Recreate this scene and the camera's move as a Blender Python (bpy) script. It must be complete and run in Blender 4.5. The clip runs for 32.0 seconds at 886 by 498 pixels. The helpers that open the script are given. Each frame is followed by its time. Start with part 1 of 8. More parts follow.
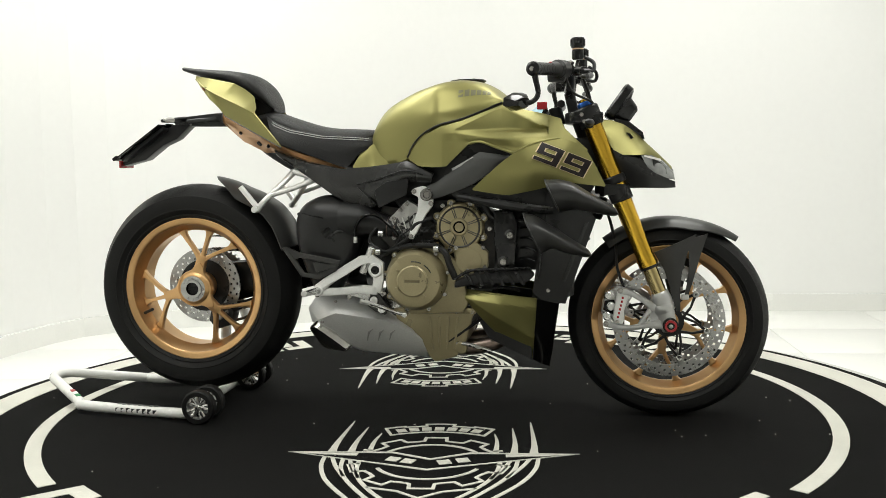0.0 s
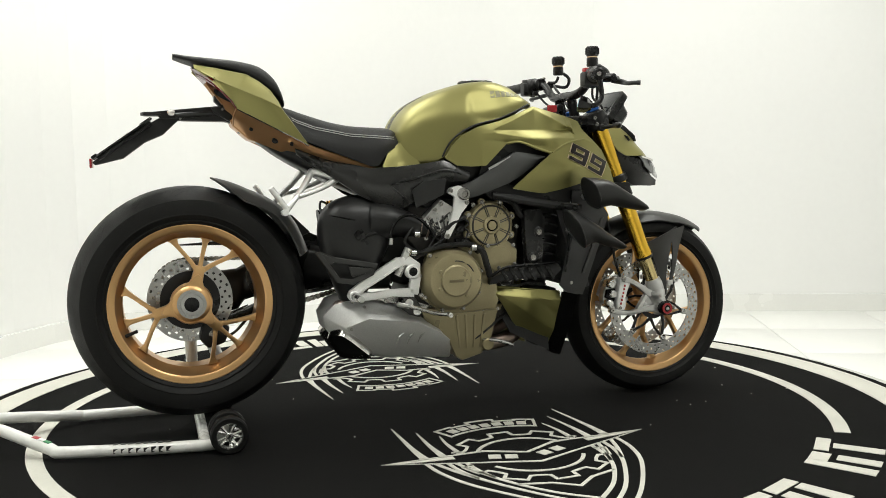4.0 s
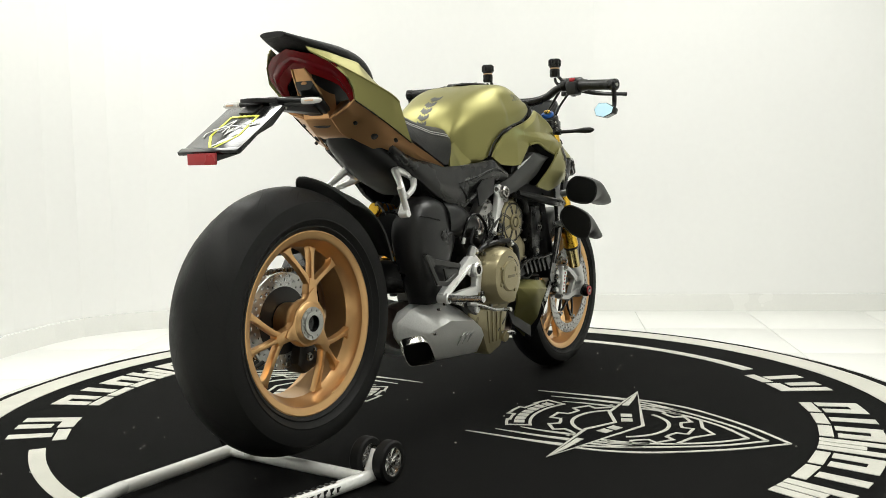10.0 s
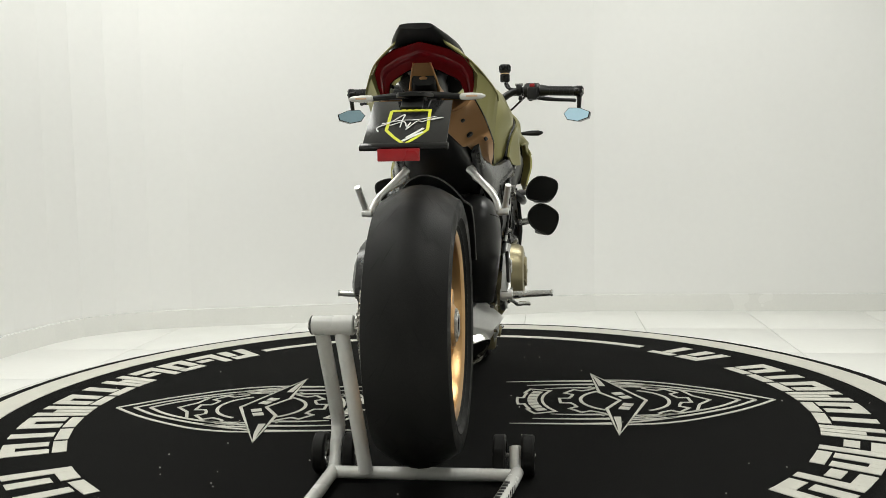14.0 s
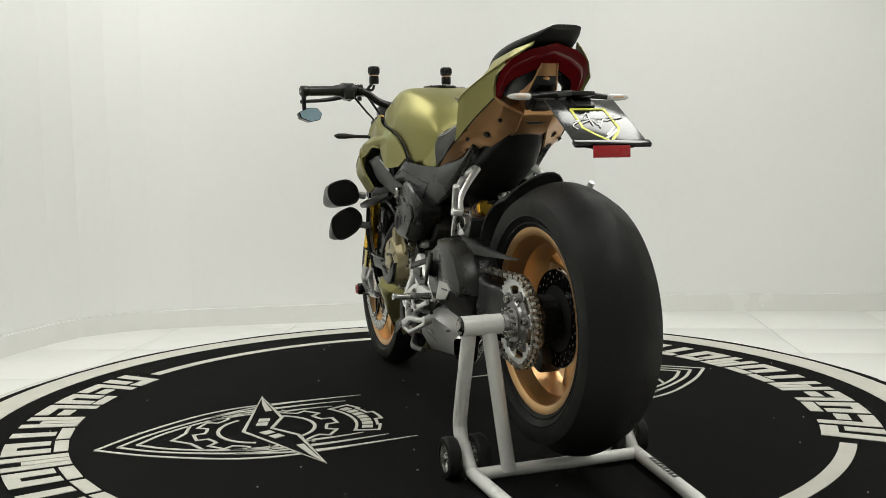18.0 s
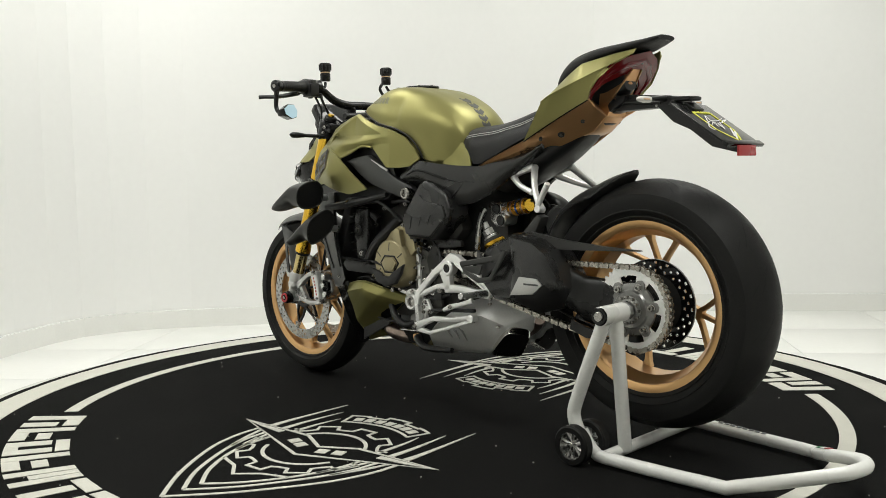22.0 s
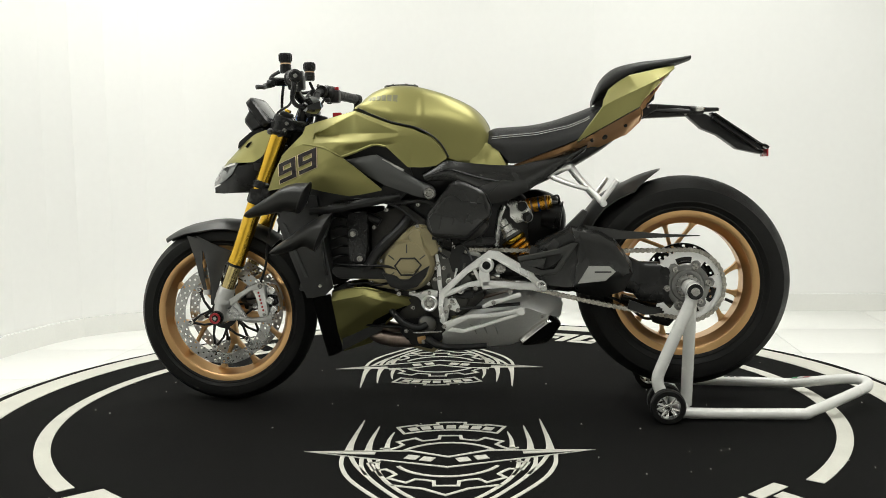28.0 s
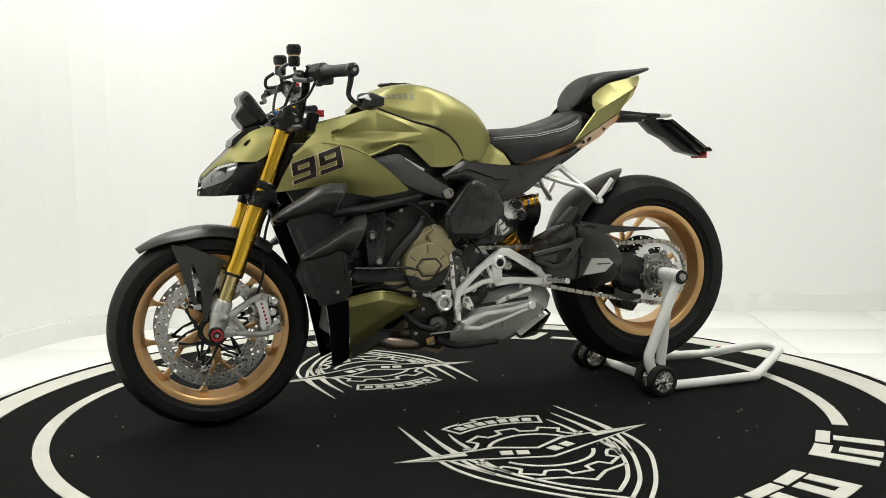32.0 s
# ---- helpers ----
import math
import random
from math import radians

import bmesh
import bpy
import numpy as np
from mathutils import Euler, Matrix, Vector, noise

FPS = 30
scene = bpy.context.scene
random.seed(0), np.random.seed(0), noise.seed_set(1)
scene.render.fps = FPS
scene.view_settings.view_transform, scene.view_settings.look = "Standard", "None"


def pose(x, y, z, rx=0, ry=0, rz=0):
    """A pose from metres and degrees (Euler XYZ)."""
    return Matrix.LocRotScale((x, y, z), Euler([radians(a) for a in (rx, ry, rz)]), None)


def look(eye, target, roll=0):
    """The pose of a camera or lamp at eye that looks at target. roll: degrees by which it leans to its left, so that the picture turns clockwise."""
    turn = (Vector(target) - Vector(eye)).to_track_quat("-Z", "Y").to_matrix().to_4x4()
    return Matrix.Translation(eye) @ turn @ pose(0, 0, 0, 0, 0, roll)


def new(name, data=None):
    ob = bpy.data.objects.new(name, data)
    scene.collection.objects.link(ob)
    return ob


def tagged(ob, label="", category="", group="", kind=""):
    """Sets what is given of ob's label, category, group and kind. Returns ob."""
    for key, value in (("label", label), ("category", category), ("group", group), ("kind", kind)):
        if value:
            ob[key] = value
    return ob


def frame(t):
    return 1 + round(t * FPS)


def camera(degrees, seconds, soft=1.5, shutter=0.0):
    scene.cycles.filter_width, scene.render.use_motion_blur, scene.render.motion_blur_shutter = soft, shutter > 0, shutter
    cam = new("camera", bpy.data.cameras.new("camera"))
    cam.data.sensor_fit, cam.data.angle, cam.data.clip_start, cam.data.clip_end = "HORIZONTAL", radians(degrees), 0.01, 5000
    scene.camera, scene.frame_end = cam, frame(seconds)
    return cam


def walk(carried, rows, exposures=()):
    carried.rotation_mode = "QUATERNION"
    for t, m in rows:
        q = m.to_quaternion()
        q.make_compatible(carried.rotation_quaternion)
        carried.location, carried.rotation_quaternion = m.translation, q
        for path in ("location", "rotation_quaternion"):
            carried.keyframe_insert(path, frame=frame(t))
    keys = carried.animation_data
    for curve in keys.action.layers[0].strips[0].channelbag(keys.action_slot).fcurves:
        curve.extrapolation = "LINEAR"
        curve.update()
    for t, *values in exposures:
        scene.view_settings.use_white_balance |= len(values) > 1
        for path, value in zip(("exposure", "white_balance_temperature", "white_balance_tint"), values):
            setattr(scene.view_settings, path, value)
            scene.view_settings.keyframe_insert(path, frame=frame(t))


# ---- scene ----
# The camera stands still; the turntable and all that stands on it go round.
cam = camera(50.894, 32.0, soft=0.8)
EYE = (0.0, -2.9906, 0.774)
PAN, TILT, ROLL = radians(0.327), radians(5.110), -1.032
AIM = (math.sin(PAN) * math.cos(TILT), EYE[1] + math.cos(PAN) * math.cos(TILT), EYE[2] - math.sin(TILT))
walk(cam, [(0.0, look(EYE, AIM, ROLL)), (32.0, look(EYE, AIM, ROLL))],
     exposures=[(0, -0.08), (8, -0.08), (10, -0.10), (12, -0.33), (13, -0.36), (14, -0.45), (16, -0.57), (19, -0.58), (20, -0.40), (21, -0.37), (22, -0.34), (23, -0.36), (24, -0.32), (25, -0.17), (28, -0.17), (32, -0.18)])


def table_angle(t):
    """Degrees by which the turntable has turned at t seconds."""
    return -8.490 + 6.5299 * t - 0.00244 * (t - 16) ** 2


# ---- light: flat ceiling lamps in a closed white room ----
world = bpy.data.worlds.new("world")
scene.world = world
world.use_nodes = True
world.node_tree.nodes["Background"].inputs["Color"].default_value = (1.0, 0.99, 0.95, 1)
world.node_tree.nodes["Background"].inputs["Strength"].default_value = 0.05

CEILING = 2.95
LAMP_PLACES = [(-1.3, -1.7), (1.3, -1.7), (-1.3, 0.55), (1.3, 0.55)]


def ceiling_lamp_light(x, y, watts):
    data = bpy.data.lights.new("ceiling_lamp_light", "AREA")
    data.shape, data.size, data.size_y, data.energy = "RECTANGLE", 1.15, 1.15, watts
    data.color = (0.98, 0.99, 0.945)
    ob = new("ceiling_lamp_light", data)
    ob.matrix_world = pose(x, y, CEILING - 0.06)
    return ob


for lamp_x, lamp_y in LAMP_PLACES:
    ceiling_lamp_light(lamp_x, lamp_y, 36 if lamp_y > -1 else 30 if lamp_x > 0 else 23)


# ---- materials ----
def mat(name, base, rough=0.5, metal=0.0, var=0.10, scale=6.0, fine=90.0, bump=0.0, bump_scale=300.0, coat=0.0, rough_var=0.08,
        emit=0.0, spec=0.5, transmission=0.0, stretch=(1, 1, 1), specks=0.0):
    """A surface with a base colour that drifts at two scales, gloss that drifts with it, and fine relief."""
    m = bpy.data.materials.new(name)
    m.use_nodes = True
    n, l = m.node_tree.nodes, m.node_tree.links
    b = n["Principled BSDF"]
    co = n.new("ShaderNodeTexCoord")
    mp = n.new("ShaderNodeMapping")
    mp.inputs["Scale"].default_value = stretch
    l.new(co.outputs["Object"], mp.inputs["Vector"])
    big, small = n.new("ShaderNodeTexNoise"), n.new("ShaderNodeTexNoise")
    big.inputs["Scale"].default_value, small.inputs["Scale"].default_value = scale, fine
    big.inputs["Detail"].default_value = 4
    for t in (big, small):
        l.new(mp.outputs["Vector"], t.inputs["Vector"])
    add = n.new("ShaderNodeMath")
    add.operation = "ADD"
    l.new(big.outputs["Fac"], add.inputs[0])
    l.new(small.outputs["Fac"], add.inputs[1])
    ramp = n.new("ShaderNodeMapRange")
    ramp.inputs["From Min"].default_value, ramp.inputs["From Max"].default_value = 0.6, 1.4
    ramp.inputs["To Min"].default_value, ramp.inputs["To Max"].default_value = 1 - var, 1 + var
    l.new(add.outputs[0], ramp.inputs["Value"])
    mul = n.new("ShaderNodeVectorMath")
    mul.operation = "SCALE"
    mul.inputs[0].default_value = base
    l.new(ramp.outputs[0], mul.inputs["Scale"])
    colour = mul.outputs["Vector"]
    if specks:
        sp = n.new("ShaderNodeTexNoise")
        sp.inputs["Scale"].default_value = 700
        l.new(mp.outputs["Vector"], sp.inputs["Vector"])
        cut = n.new("ShaderNodeMapRange")
        cut.inputs["From Min"].default_value, cut.inputs["From Max"].default_value = 0.66, 0.74
        cut.inputs["To Max"].default_value = specks
        l.new(sp.outputs["Fac"], cut.inputs["Value"])
        mix = n.new("ShaderNodeMix")
        mix.data_type = "RGBA"
        l.new(cut.outputs[0], mix.inputs[0])
        l.new(colour, mix.inputs[6])
        mix.inputs[7].default_value = (0.35, 0.34, 0.32, 1)
        colour = mix.outputs[2]
    l.new(colour, b.inputs["Base Color"])
    rr = n.new("ShaderNodeMapRange")
    rr.inputs["From Min"].default_value, rr.inputs["From Max"].default_value = 0.3, 0.7
    rr.inputs["To Min"].default_value, rr.inputs["To Max"].default_value = max(rough - rough_var, 0.02), min(rough + rough_var, 1)
    l.new(big.outputs["Fac"], rr.inputs["Value"])
    l.new(rr.outputs[0], b.inputs["Roughness"])
    b.inputs["Metallic"].default_value = metal
    b.inputs["Specular IOR Level"].default_value = spec
    b.inputs["Coat Weight"].default_value = coat
    b.inputs["Coat Roughness"].default_value = 0.12
    b.inputs["Transmission Weight"].default_value = transmission
    if emit:
        b.inputs["Emission Color"].default_value = (*base, 1)
        b.inputs["Emission Strength"].default_value = emit
    if bump:
        bt = n.new("ShaderNodeTexNoise")
        bt.inputs["Scale"].default_value, bt.inputs["Detail"].default_value = bump_scale, 3
        l.new(mp.outputs["Vector"], bt.inputs["Vector"])
        bp = n.new("ShaderNodeBump")
        bp.inputs["Strength"].default_value, bp.inputs["Distance"].default_value = bump, 0.002
        l.new(bt.outputs["Fac"], bp.inputs["Height"])
        l.new(bp.outputs["Normal"], b.inputs["Normal"])
    return m


WALL = mat("wall_paint", (0.84, 0.84, 0.825), 0.6, var=0.012, scale=1.5, fine=30, bump=0.05, bump_scale=60)
BASEBOARD = mat("baseboard_tile", (0.80, 0.80, 0.77), 0.22, var=0.02, scale=2)
TILE = mat("floor_tile", (0.82, 0.82, 0.79), 0.34, var=0.02, scale=3, fine=40, rough_var=0.05)
GROUT = mat("grout", (0.55, 0.54, 0.50), 0.8)
CEIL = mat("ceiling_paint", (0.85, 0.85, 0.82), 0.8, var=0.01)
LAMP_GLOW = mat("lamp_diffuser", (1.0, 0.985, 0.92), 0.5, emit=2.2)
CARPET = mat("carpet_black", (0.0067, 0.0067, 0.0064), 0.95, var=0.4, scale=5, fine=160, bump=0.6, bump_scale=500, spec=0.06)
PRINT = mat("carpet_print", (0.60, 0.59, 0.53), 0.9, var=0.08, scale=9, fine=200, bump=0.5, bump_scale=500, spec=0.1)
TABLE = mat("turntable_edge", (0.62, 0.62, 0.58), 0.5, var=0.18, scale=9, fine=60)
GREEN = mat("olive_paint", (0.262, 0.243, 0.090), 0.41, metal=0.68, var=0.05, scale=3, fine=900, rough_var=0.03, spec=0.4)
COPPER = mat("copper_paint", (0.53, 0.295, 0.135), 0.30, metal=0.80, var=0.06, scale=4, fine=800, rough_var=0.04)
BRONZE = mat("bronze_wheel_paint", (0.66, 0.405, 0.185), 0.33, metal=0.86, var=0.06, scale=5, fine=700, rough_var=0.04)
GOLD = mat("gold_anodised", (0.78, 0.48, 0.055), 0.22, metal=1.0, var=0.05, scale=5, fine=300, rough_var=0.05)
ORANGE = mat("orange_anodised", (0.75, 0.36, 0.03), 0.28, metal=0.8, var=0.05)
BLACK = mat("black_plastic", (0.0125, 0.0125, 0.0125), 0.36, spec=0.36, var=0.2, scale=12, fine=200, bump=0.05, bump_scale=700, rough_var=0.1)
SATIN = mat("satin_black", (0.0105, 0.0105, 0.0105), 0.27, spec=0.34, var=0.2, scale=8, fine=200, rough_var=0.08)
GLOSS = mat("gloss_black", (0.005, 0.005, 0.005), 0.10, spec=0.3, var=0.1, rough_var=0.04)
CHARCOAL = mat("charcoal_plastic", (0.0145, 0.0145, 0.014), 0.27, spec=0.55, var=0.12, scale=9, fine=300, bump=0.05, bump_scale=700, rough_var=0.06)
WING = mat("satin_graphite", (0.026, 0.026, 0.025), 0.36, spec=0.4, metal=0.2, var=0.12, scale=10, fine=400, rough_var=0.06)
CARBON = mat("matt_grey_carbon", (0.050, 0.050, 0.048), 0.38, spec=0.3, metal=0.35, var=0.15, scale=10, fine=400, rough_var=0.07)
GREY = mat("grey_plastic", (0.074, 0.075, 0.073), 0.42, spec=0.3, metal=0.3, var=0.1, scale=8, fine=300)
TYRE = mat("tyre_rubber", (0.0105, 0.0105, 0.0100), 0.54, spec=0.18, var=0.25, scale=14, fine=240, bump=0.25, bump_scale=400, rough_var=0.12)
GROOVE = mat("tyre_groove", (0.0012, 0.0012, 0.0012), 0.9, var=0.1)
LEATHER = mat("seat_vinyl", (0.0150, 0.0150, 0.0150), 0.48, spec=0.28, var=0.15, scale=10, fine=300, bump=0.5, bump_scale=600)
THREAD = mat("stitching", (0.55, 0.55, 0.53), 0.8)
ALU = mat("cast_aluminium", (0.62, 0.62, 0.605), 0.25, metal=0.92, var=0.10, scale=14, fine=350, bump=0.12, bump_scale=500)
SILVER = mat("silver_paint", (0.55, 0.55, 0.54), 0.32, metal=0.75, var=0.06, scale=12, fine=350)
STEEL = mat("brushed_steel", (0.50, 0.50, 0.485), 0.44, metal=1.0, var=0.10, scale=8, fine=160, stretch=(1, 1, 7), rough_var=0.1)
TITAN = mat("heat_tinted_steel", (0.30, 0.235, 0.20), 0.35, metal=0.9, var=0.25, scale=14, fine=90)
DISC = mat("disc_steel", (0.41, 0.41, 0.40), 0.30, metal=1.0, var=0.08, scale=20, fine=300)
BOLT = mat("bolt_steel", (0.36, 0.35, 0.33), 0.26, metal=1.0, var=0.08, scale=60)
KHAKI = mat("engine_cover_paint", (0.33, 0.285, 0.165), 0.34, metal=0.50, var=0.10, scale=12, fine=300, bump=0.1, bump_scale=600)
CHAIN = mat("chain_steel", (0.37, 0.35, 0.31), 0.26, metal=0.9, var=0.2, scale=60)
RED = mat("red_plastic", (0.38, 0.018, 0.022), 0.28, var=0.1)
TAIL_RED = mat("tail_light_lens", (0.15, 0.005, 0.007), 0.14, var=0.12, scale=20, spec=0.3)
BLUE = mat("blue_anodised", (0.03, 0.12, 0.42), 0.28, metal=0.8)
CLEAR = mat("clear_lens", (0.72, 0.70, 0.66), 0.08, var=0.05, coat=0.5)
AMBER = mat("amber_lens", (0.75, 0.50, 0.32), 0.2, var=0.1)
GLASS_GREY = mat("headlight_lens", (0.22, 0.225, 0.22), 0.10, metal=0.2, var=0.2, scale=30, coat=0.8)
MIRROR = mat("mirror_glass", (0.48, 0.70, 0.84), 0.03, metal=1.0, var=0.02, rough_var=0.01)
WHITE = mat("white_enamel", (0.80, 0.80, 0.77), 0.26, var=0.04, scale=8, fine=100, coat=0.3)
YELLOW = mat("yellow_print", (0.70, 0.72, 0.05), 0.4)
WHITE_PRINT = mat("white_print", (0.82, 0.82, 0.80), 0.4)
GREY_PRINT = mat("grey_print", (0.17, 0.165, 0.10), 0.4, metal=0.4)
DECAL = mat("number_black", (0.010, 0.006, 0.006), 0.40, spec=0.3)
DECAL_EDGE = mat("number_edge", (0.62, 0.50, 0.33), 0.35, metal=0.2)
FLAG_GREEN = mat("green_print", (0.02, 0.22, 0.07), 0.5)
SCREEN = mat("display_glass", (0.02, 0.021, 0.022), 0.08, var=0.05)
SATIN_STEEL = mat("satin_blasted_steel", (0.80, 0.80, 0.785), 0.44, metal=0.26, var=0.10, scale=7, fine=220, rough_var=0.08)
POLISHED = mat("polished_steel", (0.70, 0.69, 0.66), 0.16, metal=1.0, var=0.06, scale=20, fine=200)
# Shade inside the pipe mouths and the cam cover gap, put into the colour.
HOLLOW_BLACK = mat("hollow_black", (0.006, 0.006, 0.006), 0.85, var=0.1, spec=0.1)
CAST = mat("silver_casting", (0.85, 0.85, 0.835), 0.34, metal=0.58, var=0.08, scale=14, fine=350, bump=0.08, bump_scale=500)
PLATE = mat("plate_vinyl", (0.016, 0.016, 0.016), 0.12, spec=0.5, var=0.1, rough_var=0.03)
RADIATOR = mat("radiator_core", (0.03, 0.03, 0.03), 0.6, var=0.3, fine=400, bump=0.6, bump_scale=300)


# ---- mesh helpers ----
def part(name, bm, material, parent=None, label="", smooth=35.0):
    """Links a bmesh as one mesh object under parent."""
    bmesh.ops.recalc_face_normals(bm, faces=bm.faces)
    me = bpy.data.meshes.new(name)
    bm.to_mesh(me)
    bm.free()
    me.materials.append(material)
    me.polygons.foreach_set("use_smooth", [True] * len(me.polygons))
    me.set_sharp_from_angle(angle=radians(smooth))
    ob = new(name, me)
    if parent is not None:
        ob.parent = parent
    if label:
        tagged(ob, label)
    return ob


def thing(name, label, category, group=""):
    return tagged(new(name), label, category, group)


def soften(bm, width=0.003, segments=2, angle=30):
    edges = [e for e in bm.edges if len(e.link_faces) == 2 and e.calc_face_angle(0) > radians(angle)]
    if edges:
        bmesh.ops.bevel(bm, geom=edges, offset=width, segments=segments, profile=0.6, affect="EDGES", clamp_overlap=True)
    return bm


def smooth_path(points, per=6, closed=False):
    """A Catmull-Rom curve through the points."""
    p = [Vector(q) for q in points]
    n = len(p)
    res = []
    for i in range(n if closed else n - 1):
        a, b, c, d = (p[(i + k) % n] if closed else p[min(max(i + k, 0), n - 1)] for k in (-1, 0, 1, 2))
        for s in range(per):
            t = s / per
            res.append(0.5 * ((2 * b) + (c - a) * t + (2 * a - 5 * b + 4 * c - d) * t * t + (3 * b - a - 3 * c + d) * t ** 3))
    if not closed:
        res.append(p[-1].copy())
    return res


def ring_faces(bm, rings, closed_ring=True, closed_path=False, caps=True):
    n = len(rings[0])
    pairs = list(zip(rings, rings[1:])) + ([(rings[-1], rings[0])] if closed_path else [])
    for a, b in pairs:
        for i in range(n if closed_ring else n - 1):
            bm.faces.new((a[i], a[(i + 1) % n], b[(i + 1) % n], b[i]))
    if caps and not closed_path and closed_ring:
        bm.faces.new(rings[0][::-1])
        bm.faces.new(rings[-1])


def tube(points, radius, seg=12, per=0, closed=False, flat=1.0, bm=None):
    """A round bar along points; radius is a number or one for each point; flat squeezes it sideways."""
    bm = bm or bmesh.new()
    radii = list(radius) if isinstance(radius, (list, tuple)) else [radius] * len(points)
    if per:
        m = len(points)
        points = smooth_path(points, per, closed)
        radii = [radii[min(i // per, m - 1)] * (1 - (i % per) / per) + radii[(i // per + 1) % m if closed else min(i // per + 1, m - 1)] * ((i % per) / per)
                 for i in range(len(points))]
    p = [Vector(q) for q in points]
    n = len(p)
    up = None
    rings = []
    for i in range(n):
        d = (p[(i + 1) % n] - p[i - 1]) if closed else (p[min(i + 1, n - 1)] - p[max(i - 1, 0)])
        d.normalize()
        if up is None:
            up = Vector((0, 0, 1)) if abs(d.z) < 0.9 else Vector((1, 0, 0))
        side = d.cross(up).normalized()
        up = side.cross(d).normalized()
        rings.append([bm.verts.new(p[i] + (side * math.cos(a) * flat + up * math.sin(a)) * radii[i])
                      for a in (2 * math.pi * k / seg for k in range(seg))])
    ring_faces(bm, rings, closed_path=closed)
    return bm


def lathe(profile, centre=(0, 0, 0), axis="y", seg=48, closed=True, bm=None):
    """Turns (radius, along) pairs about an axis through centre."""
    bm = bm or bmesh.new()
    c = Vector(centre)
    rings = []
    for k in range(seg):
        a = 2 * math.pi * k / seg
        ring = []
        for r, h in profile:
            v = {"y": (r * math.cos(a), h, r * math.sin(a)), "z": (r * math.cos(a), r * math.sin(a), h), "x": (h, r * math.cos(a), r * math.sin(a))}[axis]
            ring.append(bm.verts.new(c + Vector(v)))
        rings.append(ring)
    ring_faces(bm, rings, closed_ring=closed, closed_path=True)
    return bm


def rod(a, b, r, seg=16, r2=None, bevel=0.0, bm=None):
    """A plain round bar from a to b with small chamfers."""
    a, b = Vector(a), Vector(b)
    r2 = r if r2 is None else r2
    if not bevel:
        bevel = min(r, r2) * 0.12
    d = (b - a).normalized()
    return tube([a, a + d * bevel, b - d * bevel, b], [r - bevel, r, r2, r2 - bevel], seg, bm=bm)


def slab(outline, y0, y1, bevel=0.003, plane="xz", bm=None, segments=2):
    """An outline of (x, z) pairs made a plate between y0 and y1, with rounded edges."""
    own = bmesh.new()
    def at(p, h):
        return {"xz": (p[0], h, p[1]), "xy": (p[0], p[1], h), "yz": (h, p[0], p[1])}[plane]
    lo = [own.verts.new(at(p, y0)) for p in outline]
    hi = [own.verts.new(at(p, y1)) for p in outline]
    ring_faces(own, [lo, hi])
    bmesh.ops.recalc_face_normals(own, faces=own.faces)
    if bevel:
        soften(own, bevel, segments)
    if bm is None:
        return own
    merge(bm, own)
    return bm


def merge(bm, other):
    """Adds other's geometry to bm and frees it."""
    me = bpy.data.meshes.new("tmp")
    other.to_mesh(me)
    other.free()
    bm.from_mesh(me)
    bpy.data.meshes.remove(me)
    return bm


def moved(bm, m):
    bmesh.ops.transform(bm, matrix=m, verts=bm.verts)
    return bm


def block(x, y, z, sx, sy, sz, bevel=0.003, m=None):
    bm = bmesh.new()
    bmesh.ops.create_cube(bm, size=1, matrix=Matrix.Translation((x, y, z)) @ Matrix.Diagonal((sx, sy, sz, 1)))
    soften(bm, bevel, 2)
    return moved(bm, m) if m else bm


def surface(points):
    """A thin-plate spline y(x, z) through (x, z, y) triples."""
    q = np.array(points, float)
    d = np.hypot(q[:, None, 0] - q[None, :, 0], q[:, None, 1] - q[None, :, 1])
    k = np.where(d > 0, d * d * np.log(np.maximum(d, 1e-9)), 0) + np.eye(len(q)) * 1e-6
    pp = np.c_[np.ones(len(q)), q[:, :2]]
    w = np.linalg.solve(np.block([[k, pp], [pp.T, np.zeros((3, 3))]]), np.r_[q[:, 2], 0, 0, 0])
    def y(x, z):
        r = np.hypot(q[:, 0] - x, q[:, 1] - z)
        kk = np.where(r > 0, r * r * np.log(np.maximum(r, 1e-9)), 0)
        return float(kk @ w[:-3] + w[-3] + w[-2] * x + w[-1] * z)
    return y


def along(line, s):
    """The point at the share s of a polyline's length."""
    p = [Vector((a, b, 0)) for a, b in line]
    lengths = [(b - a).length for a, b in zip(p, p[1:])]
    goal = s * sum(lengths)
    for a, b, l in zip(p, p[1:], lengths):
        if goal <= l or b is p[-1]:
            return a.lerp(b, min(goal / l, 1)) if l else a
        goal -= l


def skin(top, bottom, depth, side=-1, thick=0.004, n=28, m=12, crown=0.0):
    """A panel between two (x, z) lines run the same way; depth(x, z) is its distance from the middle plane."""
    bm = bmesh.new()
    outer, inner = [], []
    for i in range(n + 1):
        a, b = along(top, i / n), along(bottom, i / n)
        ro, ri = [], []
        for j in range(m + 1):
            p = a.lerp(b, j / m)
            d = depth(p.x, p.y) + crown * math.sin(math.pi * j / m)
            ro.append(bm.verts.new((p.x, side * d, p.y)))
            ri.append(bm.verts.new((p.x, side * (d - thick), p.y)))
        outer.append(ro)
        inner.append(ri)
    ring_faces(bm, outer, closed_ring=False)
    ring_faces(bm, [r[::-1] for r in inner], closed_ring=False)
    for i in range(n):
        for j in (0, m):
            bm.faces.new((outer[i][j], outer[i + 1][j], inner[i + 1][j], inner[i][j]))
    for j in range(m):
        for i in (0, n):
            bm.faces.new((outer[i][j], outer[i][j + 1], inner[i][j + 1], inner[i][j]))
    return bm


